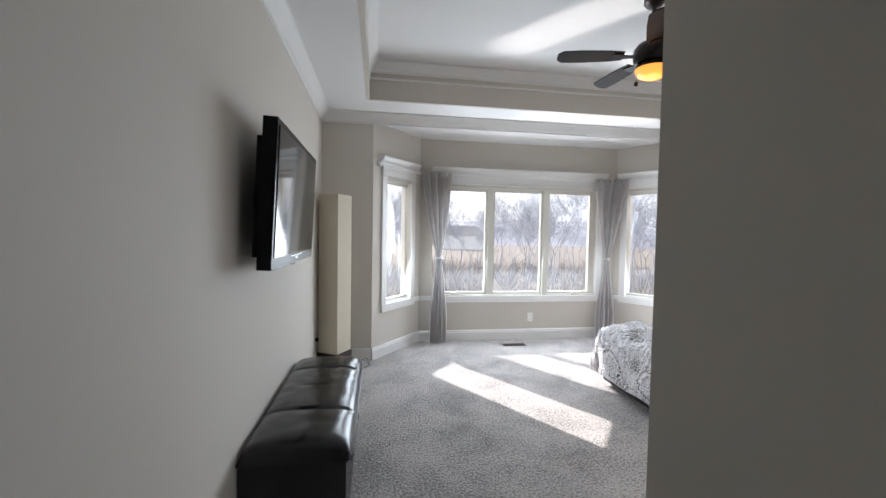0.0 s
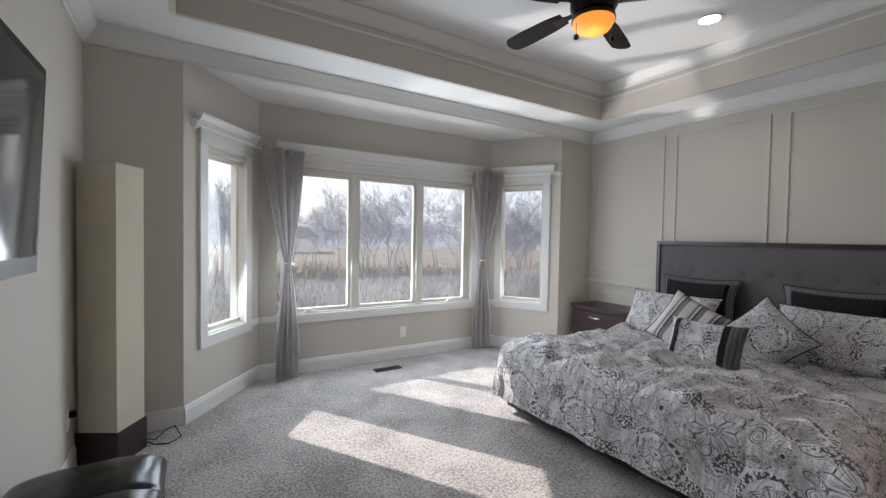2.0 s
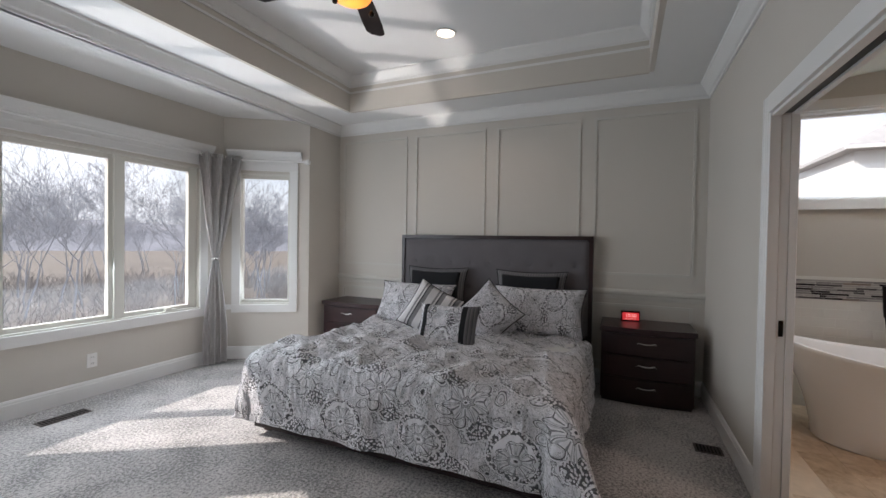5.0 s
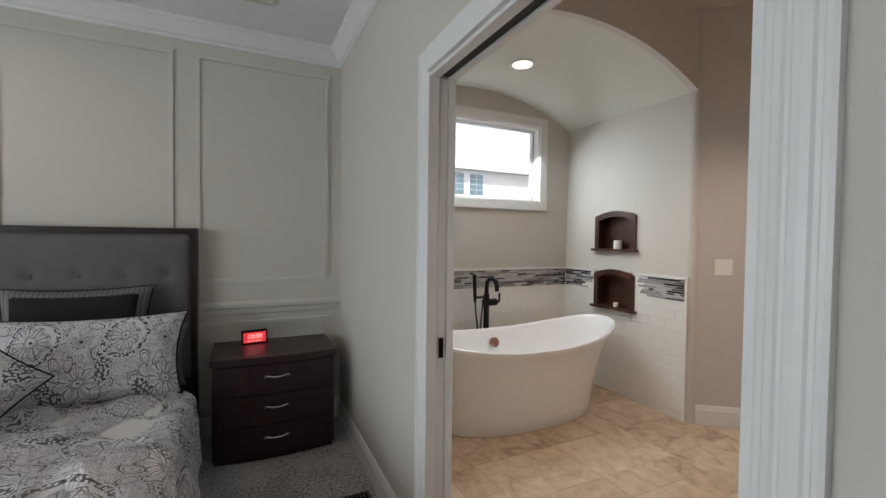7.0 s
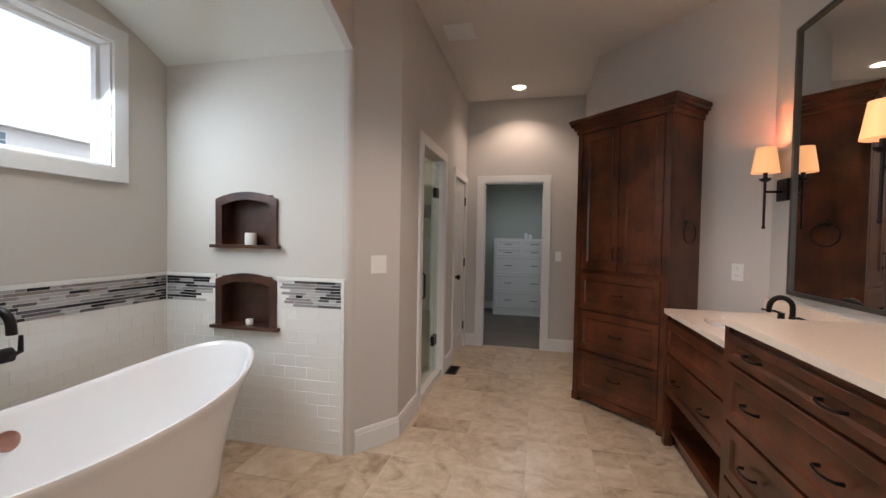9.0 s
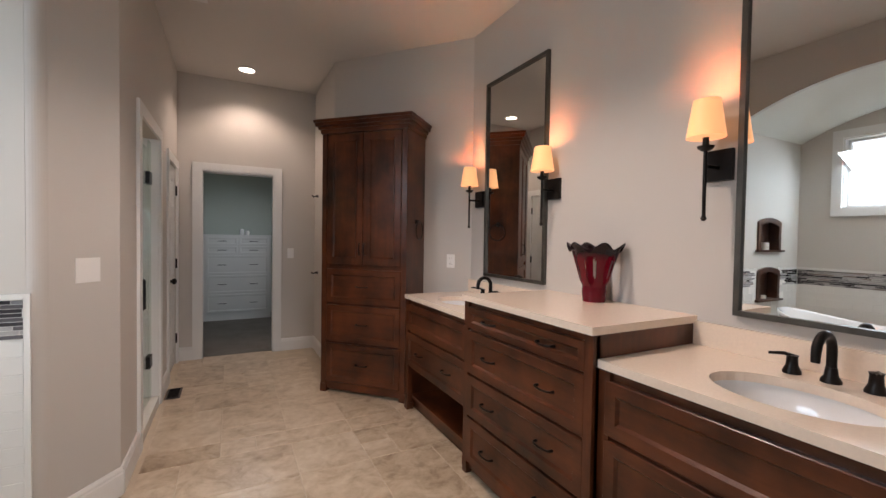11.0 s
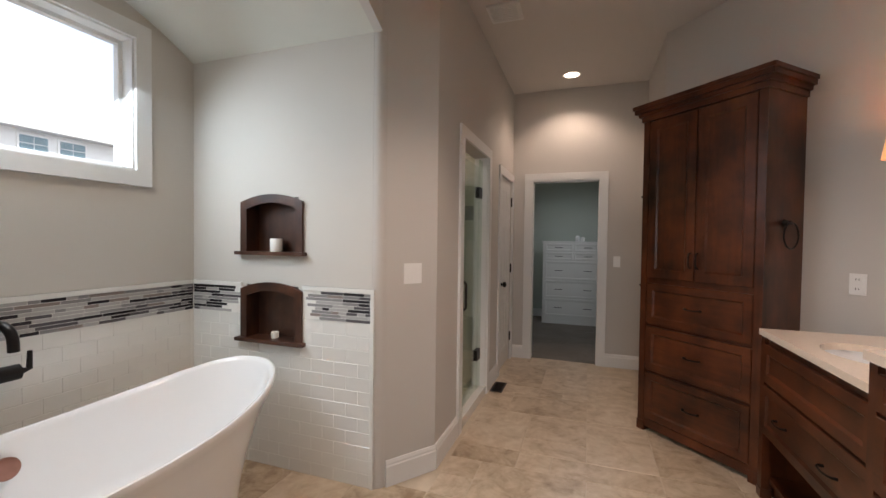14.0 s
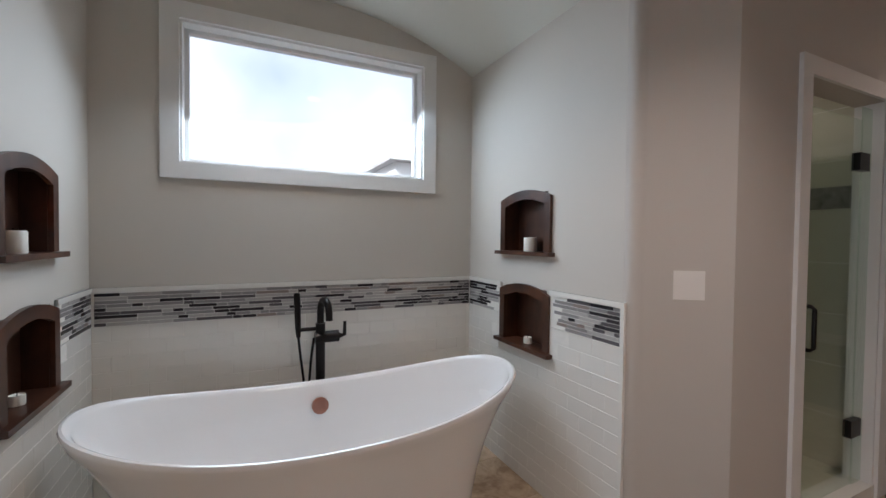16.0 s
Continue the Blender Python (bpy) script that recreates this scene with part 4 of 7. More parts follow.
part("track", bbox(DOOR0 + 0.02, DOOR1 - 0.01, 0.652, 0.693, DOORTOP - 0.004, DOORTOP + 0.0, 0), BRONZE, casing, "dark pocket-door track")
part("jamb", bbox(DOOR0, DOOR0 + 0.018, BN, YS, 0, DOORTOP, 0.002, 1), TRIM, casing)
leaf = part("door_leaf", bbox(DOOR1 - 0.004, DOOR1 + 0.03, 0.655, 0.690, 0.01, DOORTOP - 0.012, 0.003, 1), TRIM, casing, "white edge of the pocket door")
part("edge_pull", bbox(DOOR1 - 0.008, DOOR1 - 0.003, 0.663, 0.682, 0.885, 0.965, 0.003, 2), BRONZE, leaf, "dark bronze edge pull")
bm = bmesh.new()
box(bm, DOOR0, DOOR1, 0.635, 0.70, -0.005, 0.004)
setting("threshold", bm, ALDERX)

# ---- other doors in the bathroom ----


def flat_casing(owner, y0, y1, top, w=0.08):
    for a, b in ((y0 - w, y0), (y1, y1 + w)):
        part("casing", bbox(-0.018, 0, a, b, 0, top + w, 0.004, 2), TRIM, owner)
    part("head_casing", bbox(-0.018, 0, y0, y1, top, top + w, 0.004, 2), TRIM, owner)


closet_door = thing("door_2", pose(0, CLY, 0), "white cased doorway into the walk-in closet", "doorway")
closet_door["kind"] = "structure"
for x0, x1 in ((CL0 - 0.08, CL0), (CL1, CL1 + 0.08)):
    part("casing", bbox(x0, x1, 0, 0.018, 0, CLT + 0.08, 0.004, 2), TRIM, closet_door)
part("head_casing", bbox(CL0, CL1, 0, 0.018, CLT, CLT + 0.08, 0.004, 2), TRIM, closet_door)
for x0, x1 in ((CL0, CL0 + 0.016), (CL1 - 0.016, CL1)):
    part("jamb", bbox(x0, x1, -0.12, 0.001, 0, CLT, 0), TRIM, closet_door)
part("head_jamb", bbox(CL0 + 0.016, CL1 - 0.016, -0.12, 0.001, CLT - 0.016, CLT, 0), TRIM, closet_door)

toilet = thing("door_3", pose(SHX, 0, 0), "white six-panel door with a dark bronze knob, closed", "door")
toilet["kind"] = "structure"
flat_casing(toilet, -TD1, -TD0, TDT)
slabm = bmesh.new()
box(slabm, 0.012, 0.045, -TD1 + 0.003, -TD0 - 0.003, 0.01, TDT - 0.004)
leaf = part("door_leaf", slabm, TRIM, toilet)
wd = TD1 - TD0
for zc0, zc1 in ((0.18, 0.78), (0.94, 1.52), (1.62, 1.90)):
    for k in (0, 1):
        a = -TD1 + 0.09 + k * (wd / 2 - 0.03)
        b = a + wd / 2 - 0.15
        fr = bmesh.new()
        for q0, q1, r0, r1 in ((a, b, zc0, zc0 + 0.018), (a, b, zc1 - 0.018, zc1), (a, a + 0.018, zc0 + 0.018, zc1 - 0.018), (b - 0.018, b, zc0 + 0.018, zc1 - 0.018)):
            box(fr, 0.006, 0.013, q0, q1, r0, r1)
        part("panel", bevel(fr, 0.002, 1), TRIM, leaf)
kb = bmesh.new()
tube(kb, [(0.012, -TD0 - 0.07, 0.915), (-0.02, -TD0 - 0.07, 0.915), (-0.03, -TD0 - 0.07, 0.915), (-0.05, -TD0 - 0.07, 0.915), (-0.062, -TD0 - 0.07, 0.915)], [0.030, 0.012, 0.026, 0.030, 0.012], 14)
part("knob", kb, BRONZE, leaf, "round bronze knob", True)
for z in (0.27, 1.05, 1.80):
    hb = bmesh.new()
    box(hb, -0.012, 0.004, -TD1 - 0.012, -TD1 + 0.016, z - 0.05, z + 0.05)
    part("hinge", bevel(hb, 0.003, 1), BRONZE, toilet)

shower = thing("door_4", pose(SHX, 0, 0), "frameless glass shower door with dark bronze hinges", "shower door")
shower["kind"] = "structure"
flat_casing(shower, -SH1, -SH0, SHT)
for z0, z1, a, b in ((0.07, SHT, -SH0 - 0.016, -SH0), (0.07, SHT, -SH1, -SH1 + 0.016)):
    part("jamb", bbox(0, 0.12, a, b, z0, z1, 0), TRIM, shower)
pane = part("pane", bbox(0.045, 0.054, -SH1 + 0.12, -SH0 - 0.022, 0.085, SHT - 0.10, 0.002, 1), SHOWERGLASS, shower, "clear greenish shower glass")
pane.visible_shadow = False
side = part("pane", bbox(0.045, 0.054, -SH1 + 0.018, -SH1 + 0.116, 0.075, SHT - 0.03, 0.002, 1), SHOWERGLASS, shower, "narrow fixed glass panel")
side.visible_shadow = False
for z in (0.38, 1.77):
    hb = bmesh.new()
    box(hb, 0.032, 0.067, -SH1 + 0.07, -SH1 + 0.175, z - 0.045, z + 0.045)
    part("hinge", bevel(hb, 0.004, 1), BRONZE, shower)
hp = [(0.045, -SH0 - 0.085, 0.86), (0.0, -SH0 - 0.085, 0.86), (-0.012, -SH0 - 0.085, 0.872), (-0.012, -SH0 - 0.085, 1.048), (0.0, -SH0 - 0.085, 1.06), (0.045, -SH0 - 0.085, 1.06)]
part("handle", bar(hp, 0.0095, 10), BRONZE, shower, "bronze D-shaped pull", True)
curb = part("curb", bbox(-0.005, 0.125, -SH1 - 0.02, -SH0 + 0.02, 0, 0.072, 0.006, 2), WHITETILE, shower)
# shower room behind the glass
SR = [(SHX + 0.12, -(SH0 - 0.12)), (4.25, -(SH0 - 0.12)), (4.25, -(SH1 + 0.12)), (SHX + 0.12, -(SH1 + 0.12))]
for k, (p, q) in enumerate(zip(SR[:3], SR[1:])):
    wall("wall_shower_room_%d" % (k + 1), p, q, 0, 2.6, 0.05, (3.6, -2.8), material=SHOWERTILE)
slab("ceiling_shower", [(a, b) for a, b in SR], 2.55, 2.6, CEIL)
slab("floor_shower", [(a, b) for a, b in SR], -0.003, 0.03, SHOWERTILE)
for k, z in enumerate((0.33, 0.63, 0.93, 1.23, 1.83, 2.13, 2.43)):
    bm = bmesh.new()
    box(bm, SHX + 0.12, 4.25, -(SH1 + 0.12), -(SH1 + 0.118), z, z + 0.005)
    box(bm, 4.247, 4.25, -(SH1 + 0.11), -(SH0 - 0.12), z, z + 0.005)
    setting("trim", bm, GROUT, "pale grout line in the shower")
bm = bmesh.new()
box(bm, SHX + 0.125, 4.24, -(SH1 + 0.119), -(SH1 + 0.114), 1.55, 1.68)
box(bm, 4.243, 4.247, -(SH1 + 0.11), -(SH0 - 0.12), 1.55, 1.68)
setting("trim", bm, surface("dark_mosaic_band", (0.20, 0.19, 0.18), 0.3, 0.5, 30, 0.2, 60), "dark mosaic band in the shower")
valve = thing("shower_valve", pose(4.22, -2.78, 1.12), "round dark bronze shower valve on the tiled wall", "shower valve")
part("plate", bar([(0.028, 0, 0), (0.0, 0, 0)], 0.085, 24), BRONZE, valve, "", True)
part("lever", bar([(0.0, 0, 0), (-0.05, 0, 0), (-0.055, 0, -0.08)], [0.02, 0.016, 0.009], 10), BRONZE, valve, "", True)

# ---- closet beyond the doorway ----
CB = -7.25
wall("wall_closet_back", (0.9, CB), (3.5, CB), 0, 2.75, 0.1, (2.4, -5), material=CLOSETWALL)
wall("wall_closet_left", (3.45, CB), (3.45, CLY - 0.12), 0, 2.75, 0.1, (2.4, -5), material=CLOSETWALL)
wall("wall_closet_right", (0.95, CB), (0.95, CLY - 0.12), 0, 2.75, 0.1, (2.4, -5), material=CLOSETWALL)
slab("ceiling_closet", [(0.9, CB), (3.5, CB), (3.5, CLY - 0.12), (0.9, CLY - 0.12)], 2.75, 2.8, CEIL)
slab("floor_closet", [(0.9, CB), (3.5, CB), (3.5, CLY - 0.055), (0.9, CLY - 0.055)], -0.06, 0.002, CLOSETCARPET, "brown-grey closet carpet")
baseboard((0.95, CB), (3.45, CB), (2.4, -5))
baseboard((3.45, CB), (3.45, CLY - 0.12), (2.4, -5))

# ---- bedroom things ----


def cushion(bm, w, h, t, m, nu=18, nv=18, puff=0.5, crease=0.006, seed=0.0):
    """A stuffed pillow w x h, t thick, centred in its own x-z plane and moved by m; adds UVs in metres."""
    uv = bm.loops.layers.uv.verify()
    sheets = []
    for sgn in (1, -1):
        g = []
        for j in range(nv + 1):
            row = []
            for i in range(nu + 1):
                u, v = -1 + 2 * i / nu, -1 + 2 * j / nv
                pin_u = 1 - 0.10 * (1 - abs(v) ** 2) * abs(u) ** 3
                pin_v = 1 - 0.10 * (1 - abs(u) ** 2) * abs(v) ** 3
                body = max(0.0, (1 - u ** 4)) ** puff * max(0.0, (1 - v ** 4)) ** puff
                y = sgn * t / 2 * body
                y += crease * body * noise.noise((u * 2.5 + seed, v * 2.5, sgn * 3.0 + seed)) * 2
                p = m @ Vector((u * w / 2 * pin_u, y, v * h / 2 * pin_v))
                row.append((bm.verts.new(p), (u * w / 2 + seed, v * h / 2 + seed)))
            g.append(row)
        sheets.append(g)
        for j in range(nv):
            for i in range(nu):
                q = [g[j][i], g[j][i + 1], g[j + 1][i + 1], g[j + 1][i]]
                if sgn > 0:
                    q.reverse()
                f = bm.faces.new([a[0] for a in q])
                for lp, a in zip(f.loops, q):
                    lp[uv].uv = a[1]
    bmesh.ops.remove_doubles(bm, verts=bm.verts, dist=0.0006)
    return bm


def piping(w, h, m, r=0.005, n=14):
    pts = []
    for (a, b), (c, d) in (((-1, -1), (1, -1)), ((1, -1), (1, 1)), ((1, 1), (-1, 1)), ((-1, 1), (-1, -1))):
        for k in range(n):
            f = k / n
            u, v = a + (c - a) * f, b + (d - b) * f
            pu = 1 - 0.10 * (1 - abs(v) ** 2) * abs(u) ** 3
            pv = 1 - 0.10 * (1 - abs(u) ** 2) * abs(v) ** 3
            pts.append(m @ Vector((u * w / 2 * pu, 0, v * h / 2 * pv)))
    pts.append(pts[0])
    return bar(pts, r, 6)


BX0, BX1, BY0, BY1 = 2.30, 4.35, 1.66, 3.715
bed = thing("bed", pose(BX0, (BY0 + BY1) / 2, 0), "king bed with a tufted charcoal headboard and dark frame", "bed")
HW = (BY1 - BY0) / 2
hx = XE - 0.005 - BX0
HT = 1.405
part("side_rail", bbox(0.010, 1.98, -HW + 0.02, -HW + 0.06, 0.05, 0.30, 0.006), ESPRESSO, bed)
part("side_rail", bbox(0.010, 1.98, HW - 0.06, HW - 0.02, 0.05, 0.30, 0.006), ESPRESSO, bed)
part("foot_rail", bbox(-0.035, 0.010, -HW + 0.02, HW - 0.02, 0.05, 0.30, 0.008), ESPRESSO, bed, "low dark foot rail")
for x in (0.03, 1.0):
    for y in (-HW + 0.07, HW - 0.07):
        part("leg", bbox(x, x + 0.06, y - 0.03, y + 0.03, 0, 0.06, 0.004), ESPRESSO, bed)
hb = part("headboard", bbox(hx - 0.075, hx - 0.012, -HW + 0.03, HW - 0.03, 0.12, HT - 0.03, 0.003), ESPRESSO, bed, "charcoal tufted headboard in a dark wood frame")
for y0, y1, z0, z1 in ((-HW, -HW + 0.034, 0, HT), (HW - 0.034, HW, 0, HT), (-HW + 0.034, HW - 0.034, HT - 0.034, HT)):
    part("frame_rail", bbox(hx - 0.095, hx, y0, y1, z0, z1, 0.005), ESPRESSO, hb)
# upholstered face with dimples at the buttons
bm = bmesh.new()
NU, NV = 96, 36
PY0, PY1, PZ0, PZ1 = -HW + 0.036, HW - 0.036, 0.45, HT - 0.036
buttons = [(-HW + 0.17 + (2 * HW - 0.34) * k / 8, z) for z in (1.115, 0.85) for k in range(9)]
grid = []
for j in range(NV + 1):
    row = []
    for i in range(NU + 1):
        y, z = PY0 + (PY1 - PY0) * i / NU, PZ0 + (PZ1 - PZ0) * j / NV
        e = min(i, NU - i, j, NV - j)
        bulge = 0.024 * (1 - math.exp(-e * 0.9))
        for by, bz in buttons:
            d2 = (y - by) ** 2 + (z - bz) ** 2
            if d2 < 0.03:
                bulge -= 0.020 * math.exp(-d2 / 0.0009) + 0.005 * math.exp(-d2 / 0.006)
        row.append(bm.verts.new((hx - 0.075 - bulge, y, z)))
    grid.append(row)
for a, b in zip(grid, grid[1:]):
    for i in range(NU):
        bm.faces.new((a[i], a[i + 1], b[i + 1], b[i]))
part("upholstery", bm, HEADFAB, hb, "charcoal button-tufted fabric", True)
for by, bz in buttons:
    part("button", turned([(0, -0.006), (0.010, -0.004), (0.013, 0), (0.010, 0.004), (0, 0.006)], 10), HEADFAB, hb).matrix_basis = pose(hx - 0.082, by, bz, 0, 90, 0)

mattress = thing("mattress", pose(BX0 + 1.0, (BY0 + BY1) / 2, 0.30), "white king mattress under the comforter", "mattress")
part("mattress_body", bbox(-0.92, 0.97, -HW + 0.09, HW - 0.09, 0.0, 0.215, 0.05, 3), PLATE, mattress, smooth=True)
part("dust_ruffle", bbox(-0.94, 0.95, -HW + 0.065, HW - 0.065, -0.22, 0.0, 0.01), PLATE, mattress)

# comforter, draped over the foot and both sides
uvbm = bmesh.new()
uvl = uvbm.loops.layers.uv.verify()
NA, NB = 170, 190
CA0, CA1, CB = BX0 + 0.0, 3.86, HW - 0.07     # where the flat top ends
TOPZ, R = 0.575, 0.11
DROPF, DROPS = 0.512, 0.525
grid = []
for i in range(NA + 1):
    a = CA0 - DROPF + (CA1 - CA0 + DROPF) * i / NA
    row = []
    for j in range(NB + 1):
        b = -CB - DROPS + 2 * (CB + DROPS) * j / NB
        ca, cb = max(a, CA0), max(-CB, min(CB, b))
        oa, ob_ = ca - a, b - cb
        d = max(oa, abs(ob_))
        nrm = math.hypot(oa, ob_) or 1.0
        da, db = -oa / nrm, ob_ / nrm
        if d <= 0:
            out, drop = 0.0, 0.0
        elif d < R * math.pi / 2:
            out, drop = R * math.sin(d / R), R * (1 - math.cos(d / R))
        else:
            rest = d - R * math.pi / 2
            along = b if oa >= abs(ob_) else a
            wave = math.sin(along * 15 + 1.5 * noise.noise((along * 3, 0.3, 1.0))) * 0.5 + noise.noise((along * 6, rest * 3, 4.0))
            out, drop = R + 0.05 * rest + 0.05 * rest * wave, R + rest * 0.985
        corner = min(oa, abs(ob_)) if oa > 0 and abs(ob_) > 0 else 0
        out += (0.85 if b < 0 else 0.12) * corner
        drop += 0.22 * corner if b < 0 else 0.0
        f = 1 - min(1, d / 0.2) if d > 0 else 1
        puff = 0.034 * noise.noise((a * 2.0, b * 2.0, 0.5)) + 0.024 * noise.noise((a * 5.5, b * 4.0, 2.5)) + 0.012 * noise.noise((a * 13, b * 11, 7.0))
        sharp = 1 - 2.2 * abs(noise.noise((a * 2.6 + b * 1.4, b * 4.2 - a * 1.2, 5.0)))
        puff += 0.020 * max(0.0, sharp) ** 2.5
        fold = 0.016 * math.sin(a * 9 + b * 16 + 3 * noise.noise((a * 1.5, b * 1.5, 9)))
        z = TOPZ - drop + puff * (0.4 + 0.6 * f) + fold * f
        if f == 0:
            out += puff * 0.7
        # sinks towards the pillows, rises along the middle
        z -= 0.05 * f * min(1.0, max(0.0, (a - 3.0) / 0.4))
        z += 0.02 * math.exp(-((b / 0.7) ** 2)) * f
        z = max(z, 0.045 + 0.02 * noise.noise((a * 4, b * 4, 3)))
        row.append((uvbm.verts.new((ca + da * out, (BY0 + BY1) / 2 + cb + db * out, z)), (a, b)))
    grid.append(row)
for ra_, rb_ in zip(grid, grid[1:]):
    for j in range(NB):
        q = [ra_[j], ra_[j + 1], rb_[j + 1], rb_[j]]
        f = uvbm.faces.new([p[0] for p in q])
        for lp, p in zip(f.loops, q):
            lp[uvl].uv = p[1]
comforter = thing("comforter", pose(0, 0, 0), "white comforter with grey and black damask medallions, slightly rumpled", "comforter")
part("quilt", uvbm, DAMASK, comforter, smooth=True)
edge = bar([(CA1 - 0.012, (BY0 + BY1) / 2 - CB - 0.05 + (2 * CB + 0.1) * k / 40, TOPZ - 0.036 + 0.022 * noise.noise((8.0, k * 0.2, 0.5))) for k in range(41)], 0.009, 6)
part("hem_piping", edge, BLACKFAB, comforter, "black piped hem")


def pillow(name, label, w, h, t, m, mat, pipe=None, group="pillows on the bed", seed=0.0, center=None):
    base = m.translation.copy()
    base.z -= h / 2
    e = thing(name, pose(*base), label, "pillow", group)
    loc = pose(*base).inverted() @ m
    part("cover", cushion(bmesh.new(), w, h, t, loc, seed=seed), mat, e, smooth=True)
    if pipe:
        part("piping", piping(w, h, loc), pipe, e)
    if center:
        part("inset", cushion(bmesh.new(), w * 0.90, h * 0.89, t * 1.5, loc, 14, 14, 0.22, 0.003, seed), center, e, "black velvet centre panel", True)
    return e


YC = (BY0 + BY1) / 2
# two dark-centred shams standing against the headboard
for y, s in ((3.23, 0.1), (2.225, 0.8)):
    pillow("sham", "grey striped sham with a black velvet centre", 0.70, 0.48, 0.15, pose(4.225, y, 0.825, 0, 0, -90) @ pose(0, 0, 0, -8), STRIPEBAND, BLACKFAB, seed=s, center=BLACKFAB)
# large damask shams
pillow("sham", "large damask sham leaning on the headboard", 0.84, 0.46, 0.22, pose(3.93, 3.34, 0.70, 0, 0, -90) @ pose(0, 0, 0, -28), DAMASK2, BLACKFAB, seed=1.3)
pillow("sham", "large damask sham leaning beside the nightstand", 0.84, 0.47, 0.22, pose(3.93, 2.10, 0.715, 0, 0, -90) @ pose(0, 0, 0, -24), DAMASK2, BLACKFAB, seed=2.6)
pillow("bed_pillow", "plain grey pillow showing behind the sham", 0.72, 0.36, 0.18, pose(4.13, 2.05, 0.66, 0, 0, -90) @ pose(0, 0, 0, -20), HEADFAB, seed=4.0)
# square accent cushions set on their points
pillow("accent_cushion", "square striped satin cushion tilted on its corner", 0.46, 0.46, 0.15, pose(3.60, 3.00, 0.70, 0, 0, -84) @ pose(0, 0, 0, -24, 26), STRIPE, BLACKFAB, seed=0.2)
pillow("accent_cushion", "square damask cushion standing on its point", 0.44, 0.44, 0.17, pose(3.62, 2.46, 0.715, 0, 0, -96) @ pose(0, 0, 0, -24, 41), DAMASK2, BLACKFAB, seed=3.1)
m = pose(3.18, 2.655, 0.665, 0, 0, -86) @ pose(0, 0, 0, -24)
bol = pillow("oblong_cushion", "oblong damask cushion with black and striped end bands", 0.50, 0.36, 0.18, m, DAMASK2, None, seed=5.0)
base = m.translation.copy()
base.z -= 0.18
loc = pose(*base).inverted() @ m


def band(x0, x1, mat, nm):
    b2 = bmesh.new()
    uv = b2.loops.layers.uv.verify()
    cush = cushion(bmesh.new(), 0.505, 0.364, 0.187, Matrix(), 36, 18, seed=5.0)
    for f in cush.faces:
        c = f.calc_center_median()
        if x0 <= c.x <= x1:
            nf = b2.faces.new([b2.verts.new(loc @ v.co) for v in f.verts])
            for lp, v in zip(nf.loops, f.verts):
                lp[uv].uv = (v.co.x, v.co.z)
    cush.free()
    bmesh.ops.remove_doubles(b2, verts=b2.verts, dist=0.0004)
    part(nm, b2, mat, bol, smooth=True)


band(-0.19, -0.155, BLACKFAB, "ribbon")
band(0.12, 0.165, BLACKFAB, "ribbon")
band(0.165, 0.28, STRIPEBAND, "end_band")


def nightstand(m, w, label):
    """Three-drawer chest with a bowed front; local -y is the front."""
    n = thing("nightstand", m, label, "nightstand", "nightstands beside the bed")
    D, H = 0.44, 0.64

    def bow(x):
        return -0.035 * (1 - (2 * x / w) ** 2)

    def bowed(x0, x1, y1, z0, z1, push, k=12):
        b2 = bmesh.new()
        poly = [(x0 + (x1 - x0) * i / k, bow(x0 + (x1 - x0) * i / k) - push) for i in range(k + 1)] + [(x1, y1), (x0, y1)]
        prism(b2, poly, z0, z1)
        return bevel(b2, 0.004, 2)

    part("carcass", bowed(-w / 2, w / 2, D, 0.03, H - 0.04, -0.01), ESPRESSO, n)
    part("plinth", bowed(-w / 2 + 0.01, w / 2 - 0.01, D, 0, 0.03, -0.03), ESPRESSO, n)
    part("top", bowed(-w / 2 - 0.012, w / 2 + 0.012, D, H - 0.04, H, 0.015), ESPRESSO, n, "polished dark top")
    for k in range(3):
        z0 = 0.05 + k * 0.183
        dr = part("drawer_front", bowed(-w / 2 + 0.025, w / 2 - 0.025, 0.03, z0, z0 + 0.172, 0.008), ESPRESSO, n)
        y = bow(0) - 0.010
        pts = [(-0.075, y + 0.004, z0 + 0.10), (-0.072, y - 0.016, z0 + 0.102)] + [(-0.06 + 0.12 * i / 8, y - 0.022, z0 + 0.102 + 0.012 * (2 * i / 8 - 1) ** 2) for i in range(9)] + [(0.072, y - 0.016, z0 + 0.102), (0.075, y + 0.004, z0 + 0.10)]
        part("handle", bar(pts, [0.004] * 2 + [0.006] * 9 + [0.004] * 2, 8), CHROME, dr, "curved chrome pull", True)
    return n


nightstand(pose(3.985, 1.207, 0, 0, 0, -90), 0.70, "espresso three-drawer nightstand holding a red clock")
nightstand(pose(3.985, 4.17, 0, 0, 0, -90), 0.74, "espresso three-drawer nightstand beside the bay window")
clock = thing("alarm_clock", pose(4.30, 1.325, 0.64, 0, 0, -80), "small digital clock glowing red on the nightstand", "clock")
part("case", bbox(-0.078, 0.078, 0.0, 0.04, 0, 0.088, 0.006), BLACK, clock)
part("stand", bbox(-0.05, 0.05, 0.03, 0.075, 0, 0.012, 0.003), BLACK, clock)
part("display", bbox(-0.070, 0.070, -0.003, 0.001, 0.010, 0.078, 0.001), DISPLAY, clock, "red lit display")


